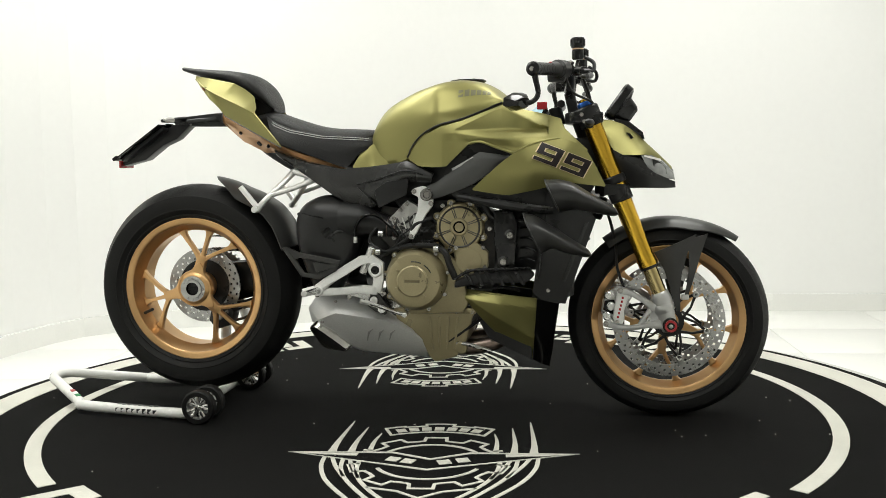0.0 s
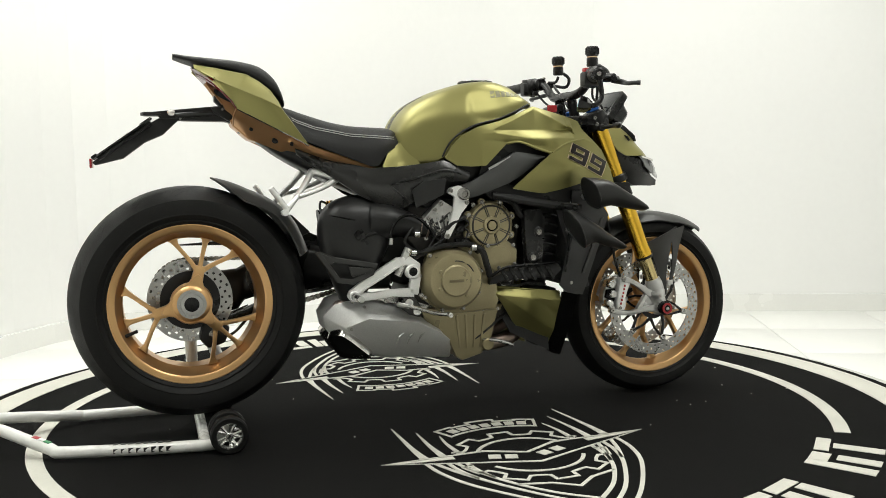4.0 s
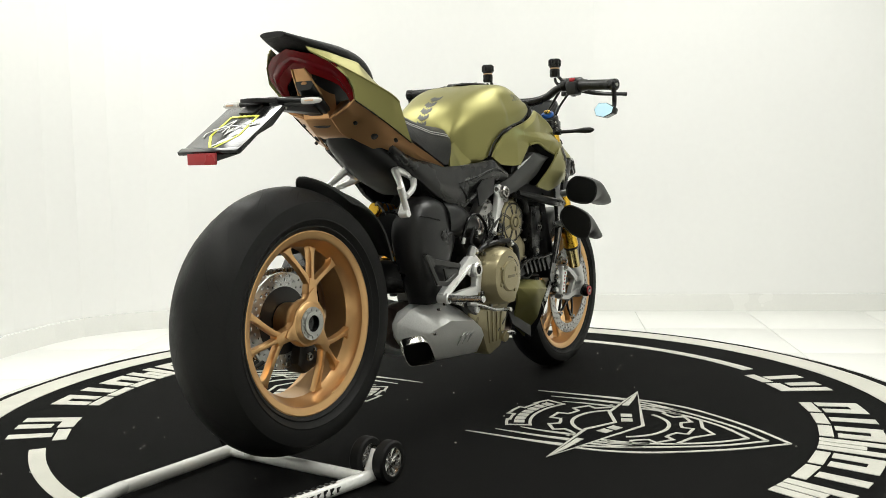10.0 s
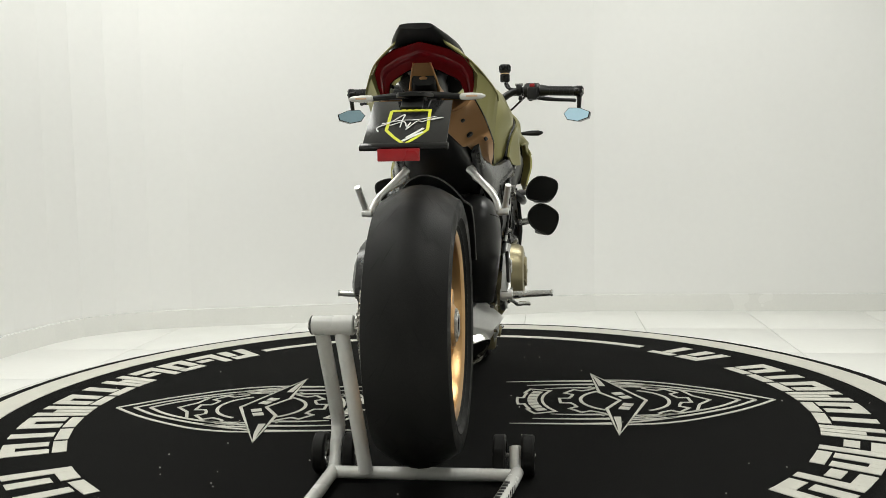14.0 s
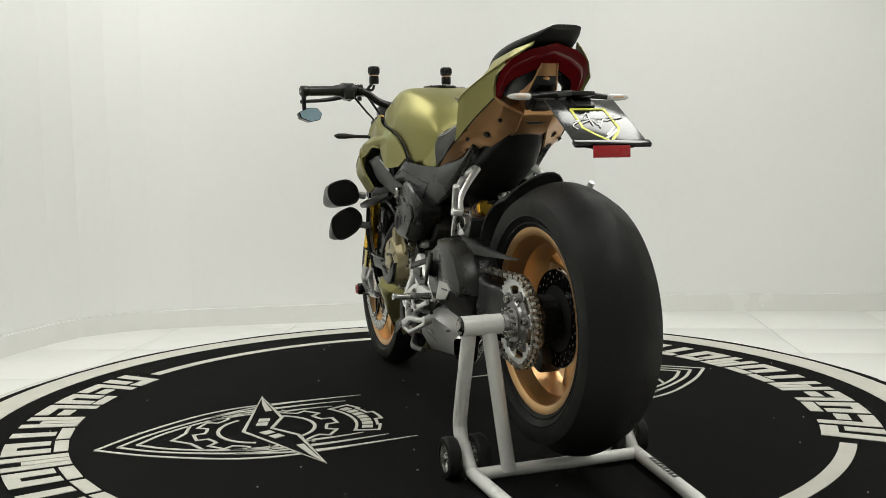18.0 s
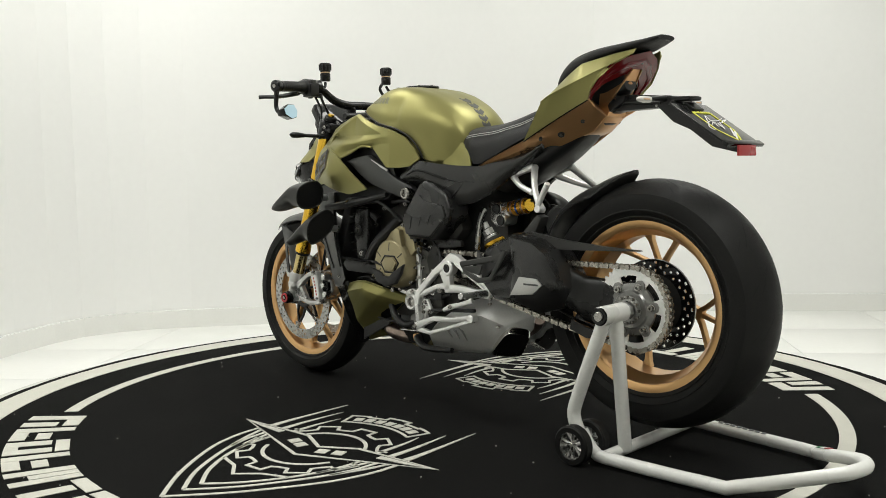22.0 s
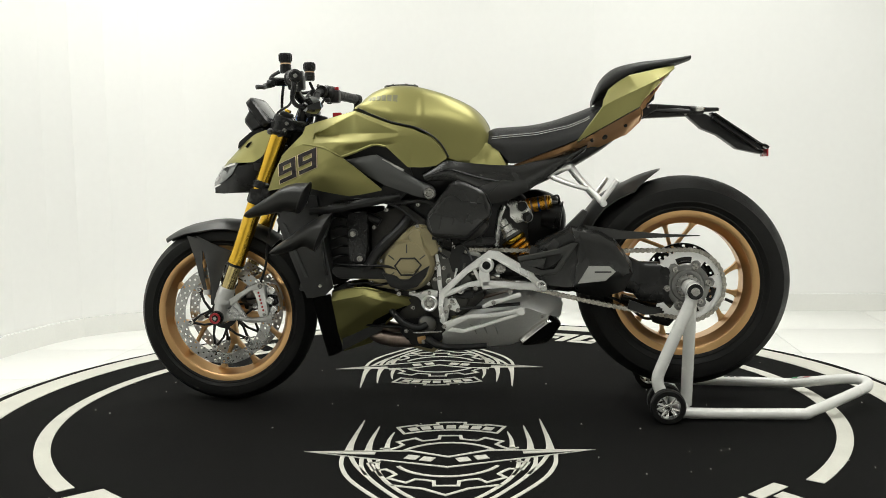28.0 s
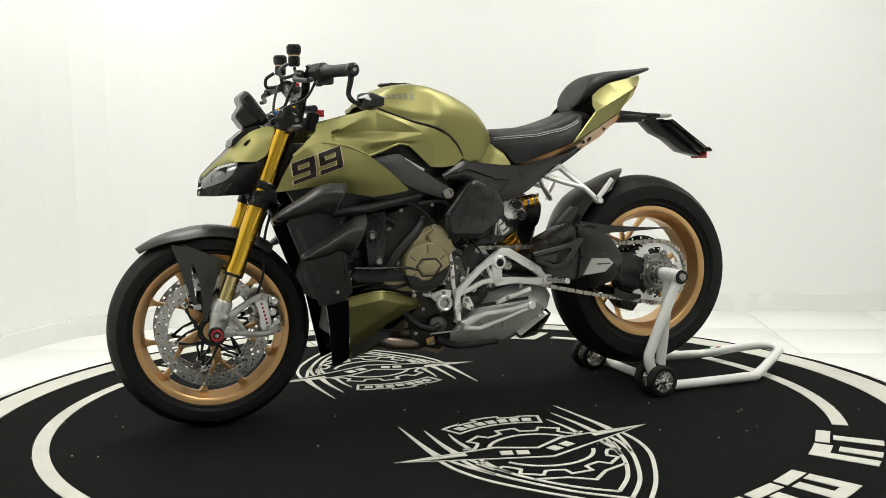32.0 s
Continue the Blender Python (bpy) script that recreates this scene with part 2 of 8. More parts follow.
def ruled(lines, n, per, thick, side=1):
    """A bent sheet through several 3D lines run the same way, given for the left side; side -1 mirrors it."""
    bm = bmesh.new()
    def walk_along(line, s):
        p = [Vector(q) for q in line]
        lengths = [(b - a).length for a, b in zip(p, p[1:])]
        want = s * sum(lengths)
        for a, b, d in zip(p, p[1:], lengths):
            if want <= d + 1e-9:
                return a.lerp(b, want / d)
            want -= d
        return p[-1]
    rows, backs = [], []
    for i in range(n + 1):
        pts = [walk_along(line, i / n) for line in lines]
        row = []
        for a, b in zip(pts, pts[1:]):
            row += [a.lerp(b, k / per) for k in range(per)]
        row.append(pts[-1])
        rows.append([bm.verts.new((p.x, side * p.y, p.z)) for p in row])
        backs.append([bm.verts.new((p.x, side * (p.y - thick), p.z + thick * 0.6)) for p in row])
    ring_faces(bm, rows, closed_ring=False)
    ring_faces(bm, [r[::-1] for r in backs], closed_ring=False)
    last = len(rows[0]) - 1
    for i in range(n):
        for j in (0, last):
            bm.faces.new((rows[i][j], rows[i + 1][j], backs[i + 1][j], backs[i][j]))
    for j in range(last):
        for i in (0, n):
            bm.faces.new((rows[i][j], rows[i][j + 1], backs[i][j + 1], backs[i][j]))
    return bm


def loft(rings, caps=True):
    bm = bmesh.new()
    ring_faces(bm, [[bm.verts.new(p) for p in r] for r in rings], caps=caps)
    return bm


def bulge(sections, seg=28, power=2.4):
    """A body along x, mirrored in the middle plane: (x, half width, top z, bottom z) for each section; power squares it off."""
    rings = []
    for x, w, zt, zb in sections:
        ring = []
        for k in range(seg):
            a = 2 * math.pi * (k + 0.5) / seg
            c, s = math.cos(a), math.sin(a)
            ring.append((x, w * math.copysign(abs(c) ** (2 / power), c), (zt + zb) / 2 + (zt - zb) / 2 * math.copysign(abs(s) ** (2 / power), s)))
        rings.append(ring)
    return loft(rings)


def curve_sections(rows, per=5):
    """More sections between the given ones, along smooth lines."""
    a = smooth_path([r[:3] for r in rows], per)
    b = smooth_path([(r[0], r[3], 0) for r in rows], per)
    return [(p.x, p.y, p.z, q.y) for p, q in zip(a, b)]


def ribbon(points, width, z0=-0.002, z1=0.0016, closed=False, taper=False, bm=None):
    """A flat printed line on the floor."""
    bm = bm or bmesh.new()
    p = [Vector((q[0], q[1], 0)) for q in points]
    n = len(p)
    rows = []
    for i in range(n):
        a = (p[i] - p[i - 1]) if (closed or i > 0) else (p[1] - p[0])
        b = (p[(i + 1) % n] - p[i]) if (closed or i < n - 1) else (p[-1] - p[-2])
        na, nb = Vector((-a.y, a.x, 0)).normalized(), Vector((-b.y, b.x, 0)).normalized()
        m = (na + nb)
        m = m / max(m.dot(m) / 2, 0.35) if m.length > 1e-6 else na
        w = width * ((1 - i / (n - 1)) ** 0.8 * 0.92 + 0.08 if taper else 1) / 2
        rows.append([bm.verts.new((q.x, q.y, z)) for q, z in ((p[i] + m * w, z0), (p[i] - m * w, z0), (p[i] - m * w, z1), (p[i] + m * w, z1))])
    ring_faces(bm, rows, closed_path=closed)
    return bm


def strut(points, widths, y0, y1, bevel=0.004):
    """A flat cast bar along (x, z) points, with a width at each of them."""
    p = [Vector((x, z)) for x, z in points]
    left, right = [], []
    for i, q in enumerate(p):
        d = (p[min(i + 1, len(p) - 1)] - p[max(i - 1, 0)]).normalized()
        n = Vector((-d.y, d.x)) * widths[i] / 2
        left.append(tuple(q + n))
        right.append(tuple(q - n))
    return slab(left + right[::-1], y0, y1, bevel)


def mirror_y(bm):
    return moved(bm, Matrix.Diagonal((1, -1, 1, 1)))
# ---- the room ----
FLOOR_Z = -0.05
WALL_LINE = [(4.2, 1.76), (0.87, 2.165), (-1.30, 1.882), (-1.50, 1.838), (-1.66, 1.765), (-1.79, 1.650), (-1.875, 1.49), (-1.95, 1.25), (-3.60, -7.2), (4.2, -7.2)]


def wall_piece(name, a, b, thick=0.12):
    a, b = Vector((*a, 0)), Vector((*b, 0))
    d = (b - a).normalized()
    out = Vector((-d.y, d.x, 0)) * -1
    bm = bmesh.new()
    e = d * 0.0
    lo = [bm.verts.new(Vector((p.x, p.y, FLOOR_Z - 0.1))) for p in (a - e, b + e, b + e + out * thick, a - e + out * thick)]
    hi = [bm.verts.new(v.co + Vector((0, 0, CEILING - FLOOR_Z + 0.1))) for v in lo]
    ring_faces(bm, [lo, hi])
    return tagged(part(name, bm, WALL), "plain white painted wall of the photo studio", "wall", kind="structure")


for i, (pa, pb) in enumerate(zip(WALL_LINE, WALL_LINE[1:] + WALL_LINE[:1])):
    wall_piece("wall_" + ("back_east", "back_west", "corner_a", "corner_b", "corner_c", "corner_d", "corner_e", "west", "south", "east")[i], pa, pb)

board = bmesh.new()
for pa, pb in zip(WALL_LINE[:8], WALL_LINE[1:9]):
    a, b = Vector((*pa, 0)), Vector((*pb, 0))
    d = (b - a).normalized()
    inn = Vector((-d.y, d.x, 0))
    low = [a, b, b + inn * 0.012, a + inn * 0.012]
    merge(board, loft([[(p.x, p.y, FLOOR_Z) for p in low], [(p.x, p.y, FLOOR_Z + 0.094) for p in low]]))
tagged(part("baseboard", board, BASEBOARD), "low white tiled skirting along the studio wall", "baseboard", kind="structure")

floor = tagged(part("floor", block(0.4, -2.5, FLOOR_Z - 0.053, 8.6, 10.2, 0.10, 0.0), GROUT), "white glossy large-format floor tiles", "floor", kind="structure")
TILE_STEP, TILE_TURN, TILE_AT = 0.60, radians(-6.9), (1.62, 1.52)
tile_bm = block(0, 0, 0, TILE_STEP - 0.003, TILE_STEP - 0.003, 0.008, 0.001)
tile_me = None
ct, st = math.cos(TILE_TURN), math.sin(TILE_TURN)
for i in range(-9, 6):
    for j in range(-15, 3):
        u, v = (i + 0.5) * TILE_STEP, (j + 0.5) * TILE_STEP
        x, y = TILE_AT[0] + ct * u - st * v, TILE_AT[1] + st * u + ct * v
        if not (-3.9 < x < 4.4 and -7.4 < y < 2.6) or (x * x + y * y) < 0.9 ** 2:
            continue
        if tile_me is None:
            tile_ob = part("tile", tile_bm, TILE, floor)
            tile_me = tile_ob.data
        else:
            tile_ob = new("tile", tile_me)
            tile_ob.parent = floor
        tile_ob.matrix_basis = Matrix.Translation((x, y, FLOOR_Z - 0.004)) @ Matrix.Rotation(TILE_TURN, 4, "Z")

tagged(part("ceiling", block(0.4, -2.5, CEILING + 0.05, 8.6, 10.2, 0.1, 0.0), CEIL), "plain white ceiling", "ceiling", kind="structure")


def ceiling_lamp(x, y):
    lamp = thing("ceiling_light", "square white flush ceiling light panel", "ceiling light", "ceiling lights")
    lamp.matrix_basis = pose(x, y, CEILING)
    rim = slab([(-0.62, -0.62), (0.62, -0.62), (0.62, 0.62), (-0.62, 0.62)], -0.05, -0.001, 0.004, "xy")
    part("frame", rim, WHITE, lamp)
    part("diffuser", slab([(-0.58, -0.58), (0.58, -0.58), (0.58, 0.58), (-0.58, 0.58)], -0.056, -0.047, 0.002, "xy"), LAMP_GLOW, lamp)


for lamp_x, lamp_y in LAMP_PLACES:
    ceiling_lamp(lamp_x, lamp_y)

# ---- the turntable with its printed carpet ----
turntable = thing("turntable", "round pale turntable covered with a black carpet printed with white rings", "turntable")
PRINT_AT = Matrix.Translation((-0.008, -0.010, 0)) @ Matrix.Rotation(radians(3.7), 4, "Z")
part("table_top", lathe([(0.0, -0.05), (1.585, -0.05), (1.600, -0.044), (1.600, -0.016), (1.592, -0.012), (0.0, -0.012)], axis="z", seg=128, closed=False), TABLE, turntable,
     "pale worn rim of the turntable", 30)


def carpet():
    bm = bmesh.new()
    rng = random.Random(4)
    n = 256
    wobble = [0.004 * math.sin(5 * a + 1) + 0.003 * math.sin(13 * a) + rng.uniform(-0.002, 0.002) for a in (2 * math.pi * k / n for k in range(n))]
    lo = [bm.verts.new(((1.545 + w) * math.cos(a), (1.545 + w) * math.sin(a), -0.013)) for w, a in zip(wobble, (2 * math.pi * k / n for k in range(n)))]
    hi = [bm.verts.new((v.co.x * 0.999, v.co.y * 0.999, 0.0)) for v in lo]
    ring_faces(bm, [lo, hi])
    return moved(bm, PRINT_AT)


part("carpet", carpet(), CARPET, turntable, "black carpet with lint specks")


def arc(r, a0, a1, step=2.0):
    n = max(int(abs(a1 - a0) / step), 2)
    return [(r * math.cos(radians(a0 + (a1 - a0) * i / n)), r * math.sin(radians(a0 + (a1 - a0) * i / n))) for i in range(n + 1)]


part("outer_ring", moved(ribbon(arc(1.459, 0, 358.5, 1.5), 0.104, closed=True), PRINT_AT), PRINT, turntable, "broad white printed ring")
for turn in (0, 180):
    part("inner_arc", moved(ribbon(arc(1.212, -40.5 + turn, 42.2 + turn), 0.044), PRINT_AT), PRINT, turntable, "narrow white printed arc")


def printed_block(kind, a, width):
    """One block of the printed band: slanted bars, at the angle a of the ring."""
    bm = bmesh.new()
    w, r0, r1 = width, 1.142, 1.315
    def bar(u0, v0, u1, v1, lean=0.12):
        pts = [(u0 + lean * v0, v0), (u1 + lean * v0, v0), (u1 + lean * v1, v1), (u0 + lean * v1, v1)]
        lo = []
        for u, v in pts:
            ang, r = radians(a + (u - 0.5) * w), r1 + (r0 - r1) * v
            lo.append((r * math.cos(ang), r * math.sin(ang)))
        merge(bm, loft([[(x, y, -0.002) for x, y in lo], [(x, y, 0.0016) for x, y in lo]]))
    if kind == 0:
        bar(0.02, 0, 0.34, 1), bar(0.345, 0.72, 0.88, 1), bar(0.56, 0, 0.88, 0.62)
    elif kind == 1:
        bar(0.02, 0, 0.30, 1), bar(0.305, 0, 0.9, 0.26), bar(0.42, 0.42, 0.9, 0.66)
    elif kind == 2:
        bar(0.02, 0, 0.34, 0.72), bar(0.02, 0.78, 0.9, 1), bar(0.58, 0, 0.9, 0.74), bar(0.345, 0, 0.575, 0.22)
    elif kind == 3:
        bar(0.30, 0, 0.62, 0.74), bar(0.02, 0.78, 0.92, 1)
    else:
        bar(0.05, 0, 0.32, 1), bar(0.36, 0.3, 0.6, 1), bar(0.64, 0, 0.9, 1)
    return moved(bm, PRINT_AT)


for turn in (-90, 90):
    for i, kind in enumerate((0, 1, 2, 1, 4, 3, 2, 4, 2, 3, 2, 5, 0, 3)):
        if kind != 5:
            part("printed_block", printed_block(kind, turn - 45.9 + (i + 0.5) * 6.55, 6.35), PRINT, turntable)


def emblem(turn):
    """A shield of white lines: a long blade, a toothed ring, a banner and claws."""
    m = PRINT_AT @ Matrix.Rotation(radians(turn), 4, "Z") @ Matrix.Translation((0.033, -0.521, 0))
    def line(name, points, width, **more):
        part(name, moved(ribbon(points, width, **more), m), PRINT, turntable)
    blade = [(-0.392, 0.0), (-0.105, 0.0), (0.0, -0.055), (0.105, 0.0), (0.392, 0.0), (0.0, -0.14)]
    line("emblem_blade", blade, 0.011, closed=True)
    for s in (-1, 1):
        line("emblem_blade_point", [(s * 0.20, -0.020), (s * 0.30, -0.013), (s * 0.396, 0.0)], 0.022, taper=True)
    def clear(p):
        return p[1] > 0.008 or p[1] < -0.14 * (1 - abs(p[0]) / 0.392) - 0.008
    teeth = []
    for k in range(10):
        a = 36 * k + 18
        for da, r in ((-18, 0.176), (-10, 0.180), (-8, 0.212), (8, 0.212), (10, 0.180)):
            teeth.append((r * math.cos(radians(a + da)), -0.070 + r * math.sin(radians(a + da))))
    run = []
    for p in teeth + teeth[:1]:
        if clear(p):
            run.append(p)
        else:
            if len(run) > 1:
                line("emblem_gear", run, 0.0095)
            run = []
    if len(run) > 1:
        line("emblem_gear", run, 0.0095)
    for a0, a1 in ((32, 148), (205, 335)):
        line("emblem_circle", [(x, y - 0.070) for x, y in arc(0.142, a0, a1, 5)], 0.011)
    inner = [(x, y - 0.07) for x, y in arc(0.268, 60, 120, 5)]
    outer = [(x, y - 0.07) for a0, a1, r in ((118, 108, 0.338), (108, 97, 0.330), (97, 83, 0.350), (83, 72, 0.330), (72, 62, 0.338)) for x, y in arc(r, a0, a1, 5)]
    line("emblem_banner", inner + outer, 0.009, closed=True)
    for k in range(7):
        a = radians(90 + (k - 3) * 7.2)
        c, q = math.cos(a), math.sin(a)
        line("emblem_bar", [(0.300 * c - 0.014 * q, 0.300 * q - 0.07 + 0.014 * c), (0.300 * c + 0.014 * q, 0.300 * q - 0.07 - 0.014 * c)], 0.032)
    for u in (-0.098, -0.056, 0.040, 0.088):
        v = -0.092 + 0.36 * abs(u)
        d = 0.014 if u > 0 else -0.014
        line("emblem_bar", [(u - 0.016, v - d * 0.4), (u + 0.016, v + d * 0.4)], 0.034)
    for s in (-1, 1):
        for u, top, w in ((0.275, 0.310, 0.024), (0.222, 0.240, 0.021), (0.172, 0.180, 0.017)):
            path = smooth_path([(s * u, 0.006, 0), (s * (u + 0.001), 0.10, 0), (s * (u - 0.008), top, 0)], 5)
            line("emblem_claw", [(p.x, p.y) for p in path], w, taper=True)
        for pts in ([(0.286, -0.036), (0.276, -0.13), (0.232, -0.25), (0.120, -0.42), (0.0, -0.552)], [(0.264, -0.045), (0.240, -0.12), (0.205, -0.20)], [(0.232, -0.058), (0.222, -0.14), (0.185, -0.24), (0.095, -0.39), (0.0, -0.492)],
                    [(0.212, -0.066), (0.195, -0.13), (0.165, -0.21)], [(0.186, -0.078), (0.178, -0.16), (0.148, -0.25), (0.080, -0.36), (0.0, -0.440)]):
            path = smooth_path([(s * x, y, 0) for x, y in pts], 5)
            line("emblem_claw", [(p.x, p.y) for p in path], 0.0115)
    line("emblem_point", [(-0.135, -0.275), (-0.055, -0.300), (0, -0.345), (0.055, -0.300), (0.135, -0.275)], 0.010)


emblem(0)
emblem(180)


def lint():
    """Small pale flecks lying on the carpet."""
    bm = bmesh.new()
    rng = random.Random(12)
    for k in range(70):
        r, a = 1.5 * math.sqrt(rng.random()), rng.uniform(0, 2 * math.pi)
        x, y, d, l = r * math.cos(a), r * math.sin(a), rng.uniform(0, 3.1), rng.uniform(0.0010, 0.0024)
        w = l * rng.uniform(0.3, 0.8)
        q = [(x + u * l * math.cos(d) - v * w * math.sin(d), y + u * l * math.sin(d) + v * w * math.cos(d)) for u, v in ((-1, -1), (1, -1), (1, 1), (-1, 1))]
        ring_faces(bm, [[bm.verts.new((*p, 0.0)) for p in q], [bm.verts.new((*p, 0.0022)) for p in q]])
    return bm


tagged(part("lint", lint(), PRINT, turntable, "pale specks of lint"), kind="stuff")
# ---- the motorcycle: x runs to its front, y to its left, from the middle plane ----
MIDDLE_Y = -0.058
motorcycle = thing("motorcycle", "olive-gold naked sport motorcycle with bronze wheels and gold forks", "motorcycle")
FRONT_AXLE, REAR_AXLE = (0.716, 0.0, 0.297), (-0.778, 0.0, 0.394)


def add(name, bm, material, parent=motorcycle, label="", smooth=35.0):
    return part(name, bm, material, parent, label, smooth)


def both(name, build, material, parent=motorcycle, label="", smooth=35.0):
    """The same part on both sides; build() gives the right-hand one."""
    add(name, build(), material, parent, label, smooth)
    return add(name, mirror_y(build()), material, parent, label, smooth)


def hex_bolt(at, r=0.007, h=0.006, side=-1, parent=motorcycle, material=None, name="bolt"):
    x, y, z = at
    r *= 0.84
    bm = lathe([(0.0, 0.0), (r * 1.25, 0.0), (r * 1.25, side * h * 0.35), (r, side * h * 0.4), (r * 0.96, side * h), (r * 0.5, side * h), (r * 0.42, side * h * 0.5), (0.0, side * h * 0.5)],
               at, "y", 12, closed=False)
    return add(name, bm, material or BOLT, parent, "", 30)


def tyre_mesh(c, r, w, bead, bw, crown=1.0):
    """A tyre's ring; crown says how far its tread is rounded off towards the shoulders."""
    h = r - bead
    rib = [(bead + h * f, -w * g) for f, g in ((0.10, 0.86), (0.115, 0.885), (0.135, 0.885), (0.15, 0.87), (0.27, 0.955), (0.28, 0.975), (0.295, 0.975), (0.31, 0.965))]
    tread = [(bead + h * 0.50, -w), (bead + h * 0.66, -w * 0.95), (r - 0.017 * crown, -w * 0.72), (r - 0.007 * crown, -w * 0.45), (r - 0.0015 * crown, -w * 0.2)]
    half = [(bead, -bw)] + rib + tread
    prof = half + [(r, 0)] + [(a, -b) for a, b in half[::-1]] + [(bead - 0.008, bw - 0.006), (bead - 0.008, -bw + 0.006)]
    return lathe(prof, c, "y", 96)


def tread_mesh(c, r, w, count, crown=1.0):
    """Slanting grooves: thin inlays lying in the tread, their shade put into a near-black colour."""
    bm = bmesh.new()
    def at(a, y):
        f = abs(y) / w
        rad = r + 0.0009 - float(np.interp(f, (0, 0.2, 0.45, 0.72, 0.95), (0, 0.0015 * crown, 0.007 * crown, 0.017 * crown, 0.036 if r > 0.31 else 0.025)))
        return Vector((c[0] + rad * math.cos(a), c[1] + y, c[2] + rad * math.sin(a)))
    for k in range(count):
        for s in (-1, 1):
            a0 = 2 * math.pi * (k + (0.5 if s > 0 else 0)) / count
            for y0, y1, sweep, wd in ((0.20, 0.54, 0.20, 0.016), (0.55, 0.80, 0.10, 0.012)):
                left, right = [], []
                for i in range(7):
                    t = i / 6
                    a = a0 + sweep * t + (0.11 if y0 > 0.5 else 0)
                    half = wd * math.sin(math.pi * (0.08 + 0.84 * t)) / 2
                    y = s * w * (y0 + (y1 - y0) * t)
                    left.append(bm.verts.new(at(a - half, y)))
                    right.append(bm.verts.new(at(a + half, y)))
                for i in range(6):
                    bm.faces.new((left[i], left[i + 1], right[i + 1], right[i]))
    return bm


def rim_mesh(c, r, hw, drop):
    """A rim: two lips, wells and a thick barrel."""
    prof = [(r - 0.002, -hw + 0.0005), (r + 0.001, -hw - 0.0012), (r + 0.0045, -hw), (r + 0.006, -hw + 0.004), (r - 0.006, -hw + 0.012), (r - 0.010, -hw + 0.022), (r - drop, -hw + 0.040), (r - drop, hw - 0.040), (r - 0.010, hw - 0.022),
            (r - 0.006, hw - 0.012), (r + 0.006, hw - 0.004), (r + 0.004, hw), (r - 0.010, hw - 0.001), (r - 0.017, hw - 0.006), (r - 0.019, hw - 0.020), (r - drop - 0.007, hw - 0.044),
            (r - drop - 0.007, -hw + 0.044), (r - 0.019, -hw + 0.020), (r - 0.017, -hw + 0.006), (r - 0.010, -hw + 0.001)]
    return lathe(prof, c, "y", 96)


def forged_bar(c, radii, angles, widths, depths, thick):
    """A flat forged bar in a wheel: a width, a turn and a depth at each radius."""
    pts = [(c[0] + r * math.cos(a), c[2] + r * math.sin(a)) for r, a in zip(radii, angles)]
    bm = strut(pts, widths, -thick / 2, thick / 2, min(0.0035, thick * 0.2))
    for v in bm.verts:
        v.co.y += c[1] + float(np.interp(math.hypot(v.co.x - c[0], v.co.z - c[2]), radii, depths))
    return bm


def spoke_mesh(c, a, r0, rs, r1, y_hub, y_rim, prongs, stem, thin, thick):
    """One forged spoke: a broad stem from the hub that parts into prongs with flared feet."""
    def depth(r):
        return y_hub + (y_rim - y_hub) * max(0.0, (r - r0) / (r1 - r0)) ** 1.3
    radii = [r0, r0 + (rs - r0) * 0.4, r0 + (rs - r0) * 0.75, rs + 0.012]
    bm = forged_bar(c, radii, [a] * 4, [stem * 1.25, stem, stem * 0.92, stem * 0.80], [depth(r) for r in radii], thick)
    for da in prongs:
        steps = (0.0, 0.12, 0.28, 0.48, 0.68, 0.84, 0.94, 1.0)
        radii = [rs - 0.012 + (r1 - rs + 0.012) * t for t in steps]
        turns = [a + da * (1 - (1 - t) ** 1.7) for t in steps]
        widths = [thin * w for w in (1.25, 1.15, 1.0, 0.92, 0.95, 1.15, 1.75, 2.7)]
        merge(bm, forged_bar(c, radii, turns, widths, [depth(r) for r in radii], thick * 0.86))
    return bm


def drilled_disc(c, r0, r1, y, th, rows, per_row, hole_r):
    """A brake rotor with rows of holes through it, staggered from row to row."""
    bm = bmesh.new()
    n = per_row * 4
    radii = [r0]
    for r in rows:
        radii += [r - hole_r, r + hole_r]
    radii.append(r1)
    grid = []
    for k in range(n):
        a = 2 * math.pi * k / n
        grid.append([[bm.verts.new((c[0] + rr * math.cos(a), c[1] + y + h, c[2] + rr * math.sin(a))) for h in (-th / 2, th / 2)] for rr in radii])
    def hole(k, j):
        return j % 2 == 1 and (k + (j // 2) * 2) % 4 == 0
    for k in range(n):
        a, b = grid[k], grid[(k + 1) % n]
        for j in range(len(radii) - 1):
            if hole(k, j):
                for q, w in ((a[j], a[j + 1]), (b[j + 1], b[j]), (b[j], a[j]), (a[j + 1], b[j + 1])):
                    bm.faces.new((q[0], w[0], w[1], q[1]))
                continue
            bm.faces.new((a[j][0], a[j + 1][0], b[j + 1][0], b[j][0]))
            bm.faces.new((a[j][1], b[j][1], b[j + 1][1], a[j + 1][1]))
        bm.faces.new((a[0][0], b[0][0], b[0][1], a[0][1]))
        bm.faces.new((a[-1][0], a[-1][1], b[-1][1], b[-1][0]))
    return bm


